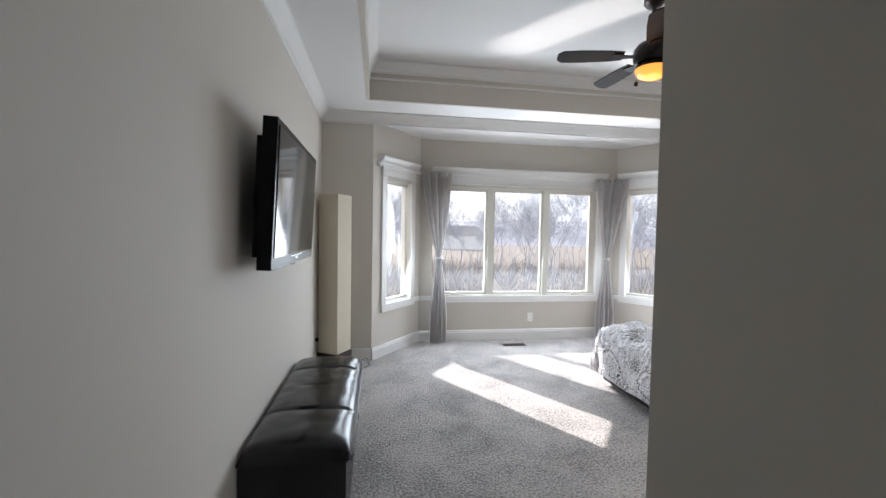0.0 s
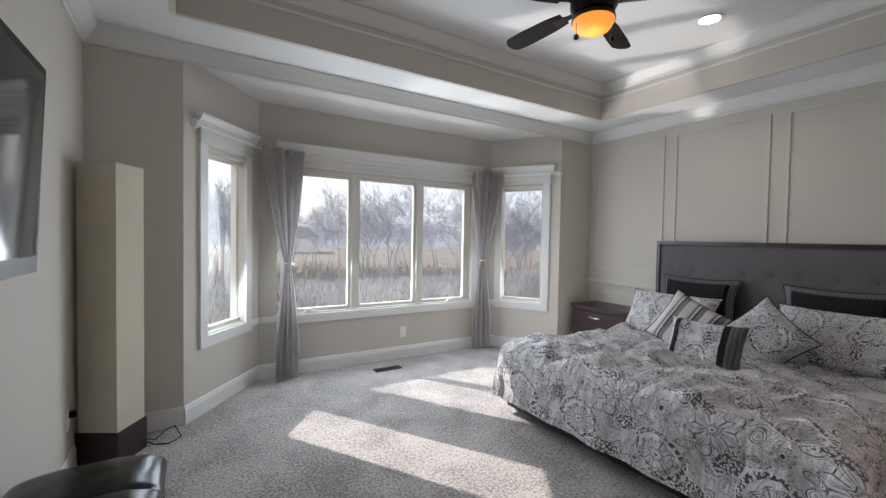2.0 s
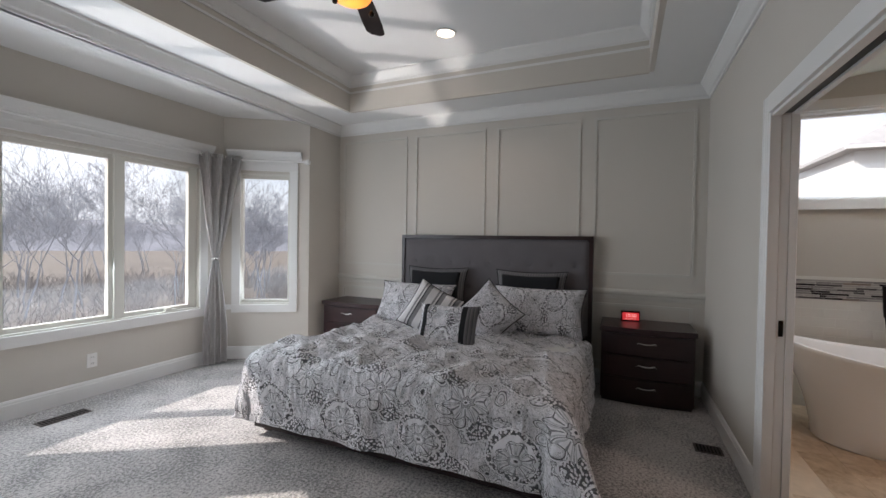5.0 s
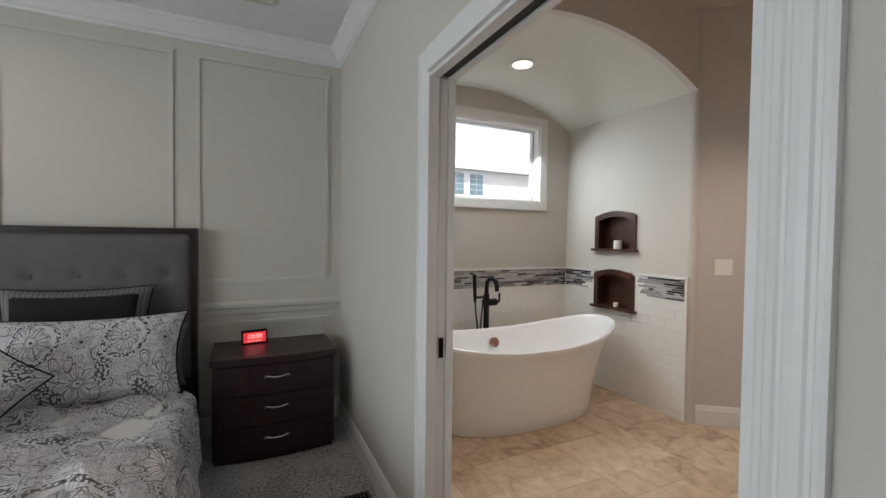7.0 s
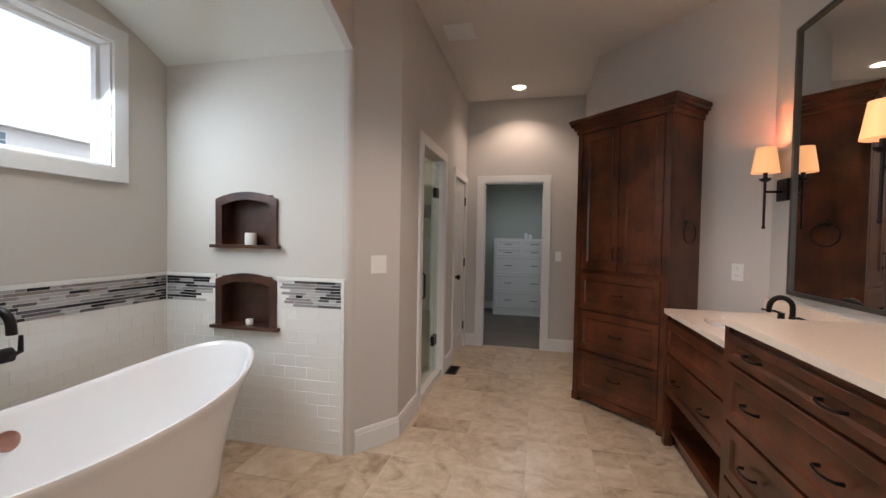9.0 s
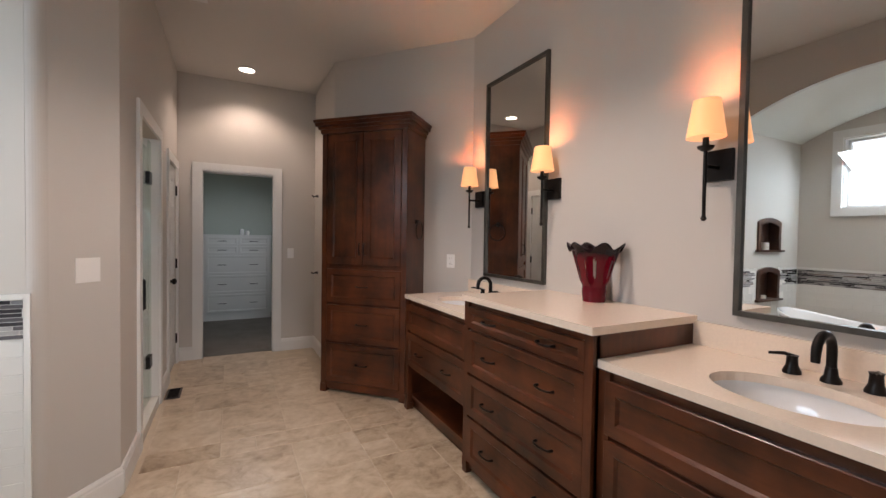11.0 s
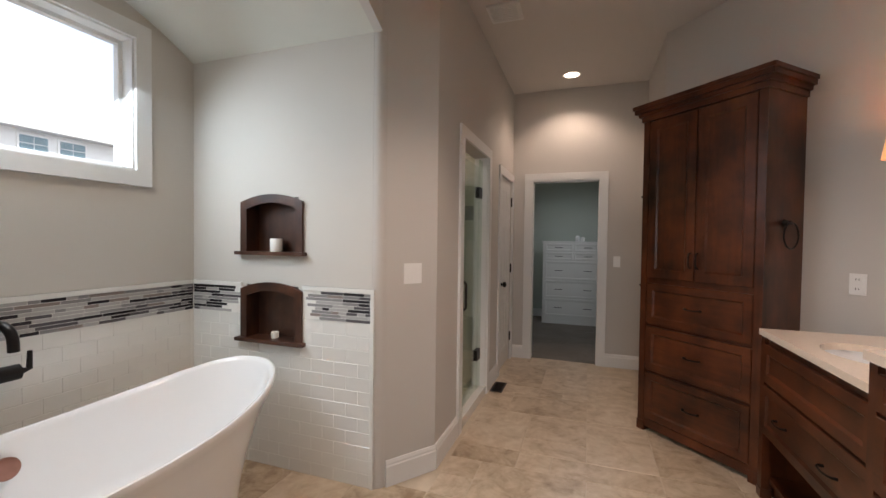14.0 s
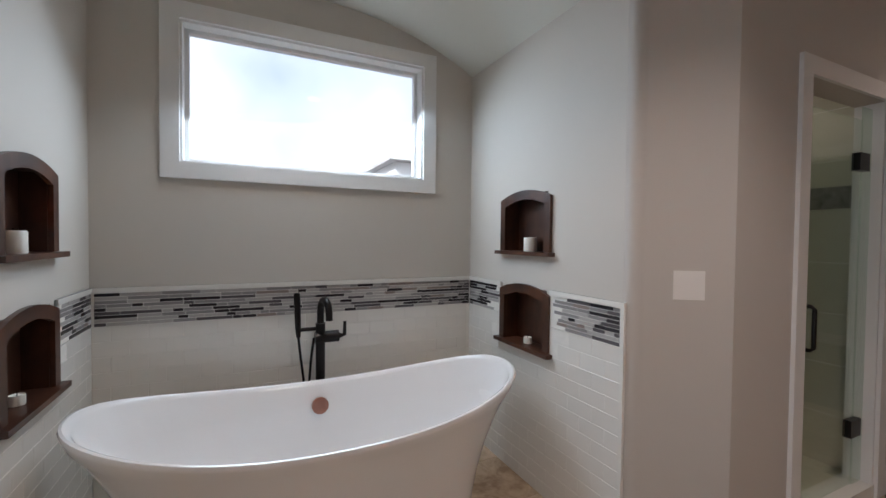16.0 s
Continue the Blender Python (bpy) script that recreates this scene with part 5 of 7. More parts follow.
def text_part(body, size, m, mat, parent, name="lettering", extrude=0.0008):
    cu = bpy.data.curves.new(name, "FONT")
    cu.body, cu.size, cu.align_x, cu.align_y, cu.extrude = body, size, "CENTER", "CENTER", extrude
    tmp = bpy.data.objects.new(name, cu)
    scene.collection.objects.link(tmp)
    bpy.context.view_layer.update()
    me = bpy.data.meshes.new_from_object(tmp.evaluated_get(bpy.context.evaluated_depsgraph_get()))
    bpy.data.objects.remove(tmp)
    me.materials.clear()
    me.materials.append(mat)
    ob = new(name, me)
    ob.parent = parent
    ob.matrix_basis = m
    return ob


text_part("10:50", 0.042, pose(0, -0.005, 0.05, 90), DIGIT, clock, "digits")
bm = bmesh.new()
for k in range(5):
    box(bm, -0.045 + k * 0.018, -0.033 + k * 0.018, -0.0045, -0.003, 0.019, 0.023)
part("small_text_bar", bm, DIGIT, clock)

# storage bench below the television
bench = thing("storage_bench", pose(XW + 0.25, 2.59, 0), "black leather storage bench with a padded lid", "bench")
LB = 1.38
part("body", bbox(-0.245, 0.225, -LB / 2 + 0.02, LB / 2 - 0.02, 0.03, 0.385, 0.008), LEATHER, bench)
for x in (-0.22, 0.19):
    for y in (-LB / 2 + 0.04, LB / 2 - 0.08):
        part("foot", bbox(x, x + 0.04, y, y + 0.04, 0, 0.032, 0.003), BLACK, bench)
lid = part("lid", bbox(-0.236, 0.232, -LB / 2 + 0.02, LB / 2 - 0.02, 0.385, 0.425, 0.012, 3), LEATHER, bench, "padded black leather lid", True)
bm = bmesh.new()
NX, NY = 40, 110
g = []
for i in range(NX + 1):
    row = []
    for j in range(NY + 1):
        u, v = -1 + 2 * i / NX, -1 + 2 * j / NY
        e = max(0.0, 1 - abs(u) ** 5) ** 0.42 * max(0.0, 1 - abs(v) ** 22) ** 0.42
        seam = sum(0.010 * math.exp(-((v - v0) * LB / 2 / 0.012) ** 2) + 0.006 * math.exp(-((v - v0) * LB / 2 / 0.06) ** 2) for v0 in (0.56, -0.43))
        tuck = 0.008 * math.exp(-(((v - 0.06) * LB / 2 / 0.01) ** 2 + (u / 0.3) ** 4))
        z = 0.405 + 0.082 * e - (seam + tuck) * e + 0.0035 * e * noise.noise((u * 3, v * 8, 1)) + 0.012 * e * (1 - u * u)
        row.append(bm.verts.new((u * 0.252 + 0.003, v * LB / 2, z)))
    g.append(row)
for a, b in zip(g, g[1:]):
    for j in range(NY):
        bm.faces.new((a[j], a[j + 1], b[j + 1], b[j]))
part("cushion", bm, LEATHER, lid, "plump black leather cushion top", True)
part("seam", bar([(0.254, -LB / 2 + 0.02, 0.412), (0.254, LB / 2 - 0.02, 0.412)], 0.004, 6), BLACK, lid)

# wall television, tilted down
tv = thing("television", pose(-0.392, 2.465, 1.268, 0, 0, 90) @ pose(0, 0, 0, 2.5), "black flat television on a tilting wall bracket", "television")
# local x along the wall, local -y out of it
part("bezel", bbox(-0.558, 0.558, -0.012, 0.050, 0, 0.668, 0.026, 4), BLACK, tv, "glossy black bezel", True)
part("back_shell", bbox(-0.47, 0.47, 0.045, 0.095, 0.05, 0.60, 0.03, 3), BLACK, tv, "", True)
part("screen", bbox(-0.522, 0.522, -0.016, -0.011, 0.055, 0.640, 0.002, 1), SCREEN, tv, "dark reflective screen")
bm = bmesh.new()
box(bm, -0.16, 0.16, -0.0145, -0.011, 0.040, 0.0435)
part("trim_strip", bm, CHROME, tv, "thin silver strip under the screen")
part("logo", bbox(-0.03, 0.03, -0.0145, -0.0115, 0.024, 0.033, 0.001, 1), CHROME, tv, "small silver badge")
part("sensor", bbox(-0.05, 0.03, -0.004, 0.02, -0.012, 0.0, 0.004, 1), BLACK, tv)
part("wall_bracket", bbox(-0.2, 0.2, 0.095, 0.136, 0.15, 0.5, 0.006), BLACK, tv)

# square paper floor lamp in the corner
fl = thing("floor_lamp", pose(-0.352, 4.385, 0, 0, 0, 59.2), "tall square cream floor lamp on a dark base, unlit", "lamp")
part("base", bbox(-0.125, 0.125, -0.125, 0.125, 0, 0.20, 0.004), ESPRESSO, fl, "dark wooden base")
part("shade", bbox(-0.115, 0.115, -0.115, 0.115, 0.202, 1.81, 0.004), CREAMSHADE, fl, "cream paper shade")
cord = thing("power_cord", pose(-0.08, 4.52, 0), "thin black lamp cord lying on the carpet", "cord")
part("cable", bar([(-0.13, 0.0, 0.02), (-0.06, -0.03, 0.008), (0.0, 0.0, 0.05), (0.05, -0.02, 0.075), (0.09, -0.09, 0.02), (0.02, -0.13, 0.006), (-0.06, -0.10, 0.006), (-0.12, -0.02, 0.012)], 0.004, 6), BLACK, cord, "", True)


def outlet(m, label, holes=2, w=0.072, h=0.115, slots=True):
    o = thing("wall_outlet", m, label, "outlet")
    part("plate", bbox(-w / 2, w / 2, -0.006, 0, -h / 2, h / 2, 0.003, 2), PLATE, o)
    for z in (-0.026, 0.026):
        r = part("socket", bbox(-0.016, 0.016, -0.009, -0.005, z - 0.014, z + 0.014, 0.003, 1), PLATE, o)
        b2 = bmesh.new()
        box(b2, -0.008, -0.005, -0.0095, -0.0085, z - 0.004, z + 0.006)
        box(b2, 0.005, 0.008, -0.0095, -0.0085, z - 0.004, z + 0.006)
        part("slot", b2, BLACK, r)
    return o


outlet(pose(2.17, 5.436, 0.30), "white duplex outlet under the bay window")
outlet(pose(XW, 4.20, 0.34, 0, 0, 90), "white duplex outlet with a plug beside the lamp")
plug = thing("plug", pose(XW + 0.006, 4.20, 0.37), "black power plug in the wall outlet", "plug")
part("plug_body", bbox(0.003, 0.035, -0.014, 0.014, -0.016, 0.016, 0.004), BLACK, plug)


def floor_vent(m, w, d, label, mat=VENTBROWN):
    v = thing("floor_vent", m, label, "vent")
    part("frame", bbox(-w / 2, w / 2, -d / 2, d / 2, 0, 0.005, 0.002, 1), mat, v)
    k = int(w / 0.022)
    for i in range(k):
        x = -w / 2 + 0.02 + (w - 0.04) * i / max(1, k - 1)
        part("slat", bbox(x - 0.004, x + 0.004, -d / 2 + 0.015, d / 2 - 0.015, 0.005, 0.009, 0), BLACK, v)
    return v


floor_vent(pose(1.845, 5.13, 0), 0.30, 0.11, "brown metal floor register under the window")
floor_vent(pose(3.35, 0.865, 0, 0, 0, 90), 0.16, 0.12, "small brown floor register beside the wall")
floor_vent(pose(2.95, -3.40, 0.002, 0, 0, 90), 0.26, 0.11, "brown floor register by the shower")

# ceiling fan
fan = thing("ceiling_fan", pose(1.968, 2.707, TRAY), "dark five-blade ceiling fan with an amber glass light", "ceiling fan")
part("canopy", turned([(0.07, 0), (0.068, -0.03), (0.045, -0.055), (0.016, -0.062)], 24), BRONZE, fan, "", True)
D0 = -0.075
part("downrod", bar([(0, 0, -0.05), (0, 0, -0.29)], 0.014, 12), BRONZE, fan, "", True)
part("motor", turned([(r, z + D0) for r, z in ((0.03, -0.20), (0.055, -0.215), (0.10, -0.235), (0.125, -0.27), (0.127, -0.33), (0.11, -0.365), (0.07, -0.38), (0, -0.38))], 32), BRONZE, fan, "", True)
kit = part("light_kit", turned([(r, z + D0) for r, z in ((0.09, -0.372), (0.115, -0.385), (0.118, -0.402), (0.09, -0.41), (0, -0.405))], 28), BRONZE, fan, "", True)
part("bowl", turned([(r, z + D0) for r, z in ((0.112, -0.403), (0.108, -0.425), (0.09, -0.452), (0.055, -0.470), (0.0, -0.477))], 28), FANGLOW, kit, "glowing amber glass bowl", True)
for k in range(5):
    a = math.radians(22 + 72 * k)
    b2 = bmesh.new()
    outline = [(0.20, -0.045), (0.30, -0.058), (0.50, -0.066), (0.62, -0.062), (0.655, -0.03), (0.655, 0.03), (0.62, 0.062), (0.50, 0.066), (0.30, 0.058), (0.20, 0.045)]
    prism(b2, outline, -0.004, 0.004)
    bl = part("blade", bevel(b2, 0.002, 1), FANWOOD, fan, "dark wooden blade")
    bl.matrix_basis = pose(0, 0, -0.385) @ Matrix.Rotation(a, 4, "Z") @ pose(0, 0, 0, 12)
    b3 = bmesh.new()
    prism(b3, [(0.09, -0.02), (0.16, -0.014), (0.27, -0.035), (0.27, 0.035), (0.16, 0.014), (0.09, 0.02)], -0.012, -0.005)
    part("blade_iron", bevel(b3, 0.002, 1), BRONZE, bl)
for x, y, ln in ((-0.10, 0.03, 0.19), (0.06, -0.08, 0.20)):
    ch = part("pull_chain", bar([(x, y, -0.39), (x, y, -0.39 - ln + 0.02)], 0.0016, 5), BRONZE, kit)
    part("pull_knob", turned([(0, -0.39 - ln - 0.02), (0.012, -0.39 - ln - 0.012), (0.015, -0.39 - ln), (0.010, -0.39 - ln + 0.012), (0, -0.39 - ln + 0.02)], 12, (x, y)), BRONZE, ch, "", True)


def can_light(x, y, z, label="white recessed ceiling light, lit"):
    c = thing("recessed_light", pose(x, y, z), label, "ceiling light", "recessed lights")
    part("trim_ring", turned([(0.075, 0), (0.095, -0.001), (0.096, -0.006), (0.078, -0.009), (0.072, -0.004), (0.070, 0)], 32), TRIM, c, "", True)
    part("lens", turned([(0, -0.002), (0.071, -0.003)], 28), CANGLOW, c, "glowing lens", True)
    return c


can_light(3.43, 2.82, TRAY)

# ---- bathroom things ----


def bath_window():
    w = thing("window_4", pose(AX1, (AW0 + AW1) / 2, 0), "high white-trimmed alcove window facing a neighbouring house", "window")
    w["kind"] = "structure"
    hw = (AW1 - AW0) / 2
    c = 0.085
    for a, b, z0, z1 in ((-hw - c, -hw, AWZ0 - c, AWZ1 + c), (hw, hw + c, AWZ0 - c, AWZ1 + c), (-hw, hw, AWZ0 - c, AWZ0), (-hw, hw, AWZ1, AWZ1 + c)):
        part("casing", bbox(-0.02, 0, a, b, z0, z1, 0.004, 2), TRIM, w)
    for a, b, z0, z1 in ((-hw, -hw + 0.012, AWZ0, AWZ1), (hw - 0.012, hw, AWZ0, AWZ1), (-hw + 0.012, hw - 0.012, AWZ0, AWZ0 + 0.012), (-hw + 0.012, hw - 0.012, AWZ1 - 0.012, AWZ1)):
        part("jamb", bbox(-0.001, 0.135, a, b, z0, z1, 0), TRIM, w)
    h2, zb, zt = hw - 0.012, AWZ0 + 0.012, AWZ1 - 0.012
    for a, b, z0, z1 in ((-h2, -h2 + 0.022, zb, zt), (h2 - 0.022, h2, zb, zt), (-h2 + 0.022, h2 - 0.022, zb, zb + 0.022), (-h2 + 0.022, h2 - 0.022, zt - 0.022, zt)):
        part("window_frame", bbox(0.075, 0.115, a, b, z0, z1, 0.003, 1), TRIM, w)
    g = part("pane", bbox(0.09, 0.096, -h2 + 0.022, h2 - 0.022, zb + 0.022, zt - 0.022, 0), GLASS, w, "clear glass pane")
    g.visible_shadow = False
    return w


bath_window()

# freestanding tub with raised ends
TUBX, TUBY = 3.945, -0.545
tub = thing("bathtub", pose(TUBX, TUBY, 0), "white freestanding bathtub with a flared rolled rim", "bathtub")


def tub_ring(z_of, half_w, half_l, n=72, p=2.35):
    ring = []
    half_w, half_l = half_w * 1.045, half_l * 1.064
    for k in range(n):
        a = math.tau * k / n
        c, s = math.cos(a), math.sin(a)
        x = half_w * math.copysign(abs(c) ** (2 / p), c)
        y = half_l * math.copysign(abs(s) ** (2 / p), s)
        ring.append((x, y, z_of(y / half_l)))
    return ring


def rim_z(u):
    return 0.580 + 0.115 * abs(u) ** 2.2


levels = []
prof = [(0.0, 0.322, 0.632), (0.012, 0.327, 0.640), (0.16, 0.329, 0.648), (0.36, 0.333, 0.676), (0.58, 0.343, 0.722), (0.78, 0.357, 0.782), (0.92, 0.372, 0.838), (0.965, 0.381, 0.862)]
for f, hw_, hl_ in prof:
    levels.append(tub_ring(lambda u, f=f: f * (rim_z(u) - 0.03), hw_, hl_))
for dz, hw_, hl_ in ((-0.022, 0.389, 0.873), (-0.008, 0.392, 0.877), (0.002, 0.389, 0.874), (0.004, 0.381, 0.866), (-0.002, 0.372, 0.856), (-0.02, 0.362, 0.843)):
    levels.append(tub_ring(lambda u, dz=dz: rim_z(u) + dz, hw_, hl_))
for f, hw_, hl_ in ((0.80, 0.335, 0.785), (0.6, 0.310, 0.72), (0.42, 0.290, 0.655), (0.30, 0.265, 0.60), (0.235, 0.21, 0.52), (0.22, 0.10, 0.3)):
    levels.append(tub_ring(lambda u, f=f: f * rim_z(u * 0.8), hw_, hl_))
bm = bmesh.new()
rings = [[bm.verts.new(p) for p in r] for r in levels]
for a, b in zip(rings, rings[1:]):
    for k in range(72):
        bm.faces.new((a[k], a[(k + 1) % 72], b[(k + 1) % 72], b[k]))
bm.faces.new(rings[0][::-1])
bm.faces.new(rings[-1])
part("shell", bm, PORCELAIN, tub, smooth=True)
part("overflow", bar([(0.325, 0.0, 0.475), (0.306, 0.0, 0.478), (0.302, 0.0, 0.479)], [0.042, 0.042, 0.034], 24), COPPER, tub, "round copper overflow cover", True)
part("drain", turned([(0.03, 0.128), (0.032, 0.133), (0.0, 0.136)], 18), COPPER, tub, "", True)

ft = thing("tub_filler", pose(4.45, -0.575, 0), "floor-standing dark bronze tub filler with hand shower", "tub faucet")
part("floor_flange", turned([(0.05, 0), (0.05, 0.012), (0.03, 0.02)], 20), BRONZE, ft, "", True)
part("riser", bar([(0, 0, 0.01), (0, 0, 0.80)], 0.026, 16), BRONZE, ft, "", True)
part("valve_body", bar([(0, 0.03, 0.79), (0, -0.10, 0.79)], 0.033, 16), BRONZE, ft, "", True)
part("neck", bar([(0, 0, 0.79), (0, 0, 0.87)], 0.027, 16), BRONZE, ft, "", True)
sp = [(0, 0, 0.86), (0, 0, 0.93)] + [(-0.065 + 0.065 * math.cos(a), -0.012 * (1 - math.cos(a)), 0.94 + 0.068 * math.sin(a)) for a in (math.pi * k / 10 for k in range(11))] + [(-0.13, -0.025, 0.905)]
part("spout", bar(sp, 0.019, 14), BRONZE, ft, "curved bronze spout", True)
part("lever", bar([(0, -0.10, 0.79), (0, -0.135, 0.795), (0, -0.137, 0.87)], [0.018, 0.012, 0.009], 10), BRONZE, ft, "", True)
part("cradle_arm", bar([(0, 0.02, 0.84), (0, 0.115, 0.84)], 0.011, 10), BRONZE, ft, "", True)
hs = part("hand_shower", bar([(0, 0.118, 0.80), (0, 0.120, 0.86), (0, 0.126, 1.035), (0, 0.126, 1.045)], [0.012, 0.016, 0.018, 0.014], 12), BRONZE, ft, "slim bronze hand shower", True)
part("hose", bar([(0, 0.118, 0.80), (0, 0.105, 0.68), (0, 0.085, 0.52), (0, 0.072, 0.42), (0, 0.062, 0.52), (0, 0.05, 0.68), (0, 0.035, 0.79)], 0.007, 8), BRONZE, hs, "", True)


def arch_niche(x, z0, wall_y, face, label, candle):
    """Wooden niche recessed in the side wall: frame with an arched head, box and a projecting ledge. Local -y faces the tub."""
    w, h, d = 0.45, 0.325, 0.095
    n = thing("wall_niche", pose(x, wall_y, z0, 0, 0, 180 if face > 0 else 0), label, "wall niche", "arched wooden niches")
    iw = 0.355

    def arch_z(u, top, sag):
        return top - sag * u * u

    b2 = bmesh.new()
    K = 14
    out = [(w / 2 * (-1 + 2 * k / K), arch_z(-1 + 2 * k / K, h + 0.028, 0.045)) for k in range(K + 1)]
    inn = [(iw / 2 * (-1 + 2 * k / K), arch_z(-1 + 2 * k / K, h - 0.022, 0.035)) for k in range(K + 1)]
    fo = [b2.verts.new((px, -0.018, pz)) for px, pz in out]
    fi = [b2.verts.new((px, -0.018, pz)) for px, pz in inn]
    bo = [b2.verts.new((px, 0, pz)) for px, pz in out]
    bi = [b2.verts.new((px, 0, pz)) for px, pz in inn]
    for k in range(K):
        b2.faces.new((fo[k], fo[k + 1], fi[k + 1], fi[k]))
        b2.faces.new((fo[k], bo[k], bo[k + 1], fo[k + 1]))
        b2.faces.new((fi[k], fi[k + 1], bi[k + 1], bi[k]))
    part("arched_head", b2, NICHEWOOD, n)
    s_out, s_in = out[0][1], inn[0][1]
    for sx in (-1, 1):
        b3 = bmesh.new()
        vs = [(sx * w / 2, 0.012), (sx * iw / 2, 0.012), (sx * iw / 2, s_in), (sx * w / 2, s_out)]
        fa = [b3.verts.new((px, -0.018, pz)) for px, pz in vs]
        ba = [b3.verts.new((px, 0.0, pz)) for px, pz in vs]
        b3.faces.new(fa)
        b3.faces.new(ba[::-1])
        for i in range(4):
            b3.faces.new((fa[i], ba[i], ba[(i + 1) % 4], fa[(i + 1) % 4]))
        part("stile", b3, NICHEWOOD, n)
    part("back_panel", bbox(-iw / 2 - 0.01, iw / 2 + 0.01, d - 0.012, d - 0.002, 0.01, h + 0.03, 0), NICHEWOOD, n)
    for sx in (-1, 1):
        a, b = sorted((sx * (iw / 2), sx * (iw / 2 + 0.010)))
        part("side_panel", bbox(a, b, 0.001, d - 0.012, 0.01, h, 0), NICHEWOOD, n)
    part("top_panel", bbox(-iw / 2, iw / 2, 0.001, d - 0.012, h - 0.012, h, 0), NICHEWOOD, n)
    part("ledge", bbox(-w / 2 - 0.022, w / 2 + 0.022, -0.045, d - 0.012, -0.008, 0.013, 0.006, 2), NICHEWOOD, n, "projecting wooden ledge")
    return n


for wy, fc in ((AYS, 1), (AYN, -1)):
    arch_niche(3.96, 0.75, wy, fc, "arched walnut niche set into the tile band", None)
    arch_niche(3.96, 1.272, wy, fc, "arched walnut niche above the tile band", None)


def candle(x, y, z, r, h):
    c = thing("candle", pose(x, y, z), "white pillar candle in a wall niche" if h > 0.06 else "small white votive candle in a wall niche", "candle")
    part("wax", turned([(r * 0.97, 0), (r, 0.004), (r, h - 0.006), (r * 0.93, h), (r * 0.8, h - 0.004), (0, h - 0.008)], 22), WAX, c, "", True)
    part("wick", bar([(0, 0, h - 0.01), (0.001, 0, h + 0.008)], 0.0015, 5), BLACK, c)


for sy, yy in ((1, AYS - 0.03), (-1, AYN + 0.03)):
    candle(3.955, yy, 1.285, 0.037, 0.078)
    candle(3.965, yy, 0.763, 0.023, 0.036)

# ---- vanities ----


def shaker(bm, x0, x1, z0, z1, th=0.020, rail=0.05, rec=0.011, y=0.0):
    """A framed front standing proud of y = 0 towards -y, with a sunk panel."""
    rail = min(rail, (z1 - z0) * 0.3)
    e, bv = 0.003, 0.009

    def loop(i, d):
        return [bm.verts.new(p) for p in ((x0 + i, y - d, z0 + i), (x1 - i, y - d, z0 + i), (x1 - i, y - d, z1 - i), (x0 + i, y - d, z1 - i))]

    loops = [loop(0, 0), loop(0, th - e), loop(e, th), loop(rail - 0.002, th), loop(rail, th - 0.002), loop(rail + bv, th - rec)]
    for p, q in zip(loops, loops[1:]):
        for i in range(4):
            bm.faces.new((p[i], p[(i + 1) % 4], q[(i + 1) % 4], q[i]))
    bm.faces.new(loops[0][::-1])
    bm.faces.new(loops[-1])
    return bm


def pull(parent, x, z, y=-0.020, L=0.10):
    pts = [(x - L / 2, y + 0.002, z), (x - L / 2, y - 0.018, z + 0.002), (x - L / 2 + 0.015, y - 0.026, z + 0.001), (x, y - 0.028, z - 0.002), (x + L / 2 - 0.015, y - 0.026, z + 0.001), (x + L / 2, y - 0.018, z + 0.002), (x + L / 2, y + 0.002, z)]
    part("handle", bar(pts, [0.007, 0.005, 0.0048, 0.0048, 0.0048, 0.005, 0.007], 8), BRONZE, parent, "bronze bar pull", True)


def front(owner, name, x0, x1, z0, z1, pulls=(), mat=None, L=0.10):
    f = part(name, shaker(bmesh.new(), x0, x1, z0, z1), mat or ALDERX, owner)
    for px in pulls:
        pull(f, px, (z0 + z1) / 2, L=L)
    return f


def carcass(owner, w, d, z0, z1):
    part("side_panel", bbox(0, 0.022, 0, d, z0, z1, 0.002, 1), ALDER, owner)
    part("side_panel", bbox(w - 0.022, w, 0, d, z0, z1, 0.002, 1), ALDER, owner)
    part("back_panel", bbox(0.022, w - 0.022, d - 0.012, d, z0, z1, 0), ALDER, owner)


VF = 1.268                     # cabinet face; fronts stand 20 mm proud
VD = VF - VX - 0.004


def low_vanity(y0, w, label):
    v = thing("vanity_cabinet", pose(VF, y0, 0, 0, 0, 90), label, "vanity", "bathroom vanity")
    carcass(v, w, VD, 0.0, 0.865)
    part("top_rail", bbox(0.022, w - 0.022, 0, 0.02, 0.84, 0.865, 0.001, 1), ALDERX, v)
    part("bottom_shelf", bbox(0.022, w - 0.022, 0.02, VD - 0.012, 0.085, 0.11, 0.002, 1), ALDERX, v, "open bottom shelf")
    part("toe_board", bbox(0.022, w - 0.022, 0.05, 0.07, 0.0, 0.085, 0.001, 1), ALDERX, v)
    part("drawer_box", bbox(0.022, w - 0.022, 0.0, VD - 0.02, 0.335, 0.69, 0.001, 1), ALDERX, v)
    part("apron", bbox(0.022, w - 0.022, 0.0, 0.02, 0.69, 0.84, 0), ALDERX, v)
    front(v, "false_front", 0.03, w - 0.03, 0.63, 0.835)
    front(v, "drawer_front", 0.03, w - 0.03, 0.355, 0.615, (w * 0.28, w * 0.72))
    for x in (0.0, w - 0.05):
        part("corner_post", bbox(x, x + 0.05, -0.018, 0.022, 0.0, 0.865, 0.004, 1), ALDER, v)
        part("foot", bbox(x - 0.002, x + 0.054, -0.022, 0.03, 0.0, 0.05, 0.006, 2), ALDER, v)
    return v


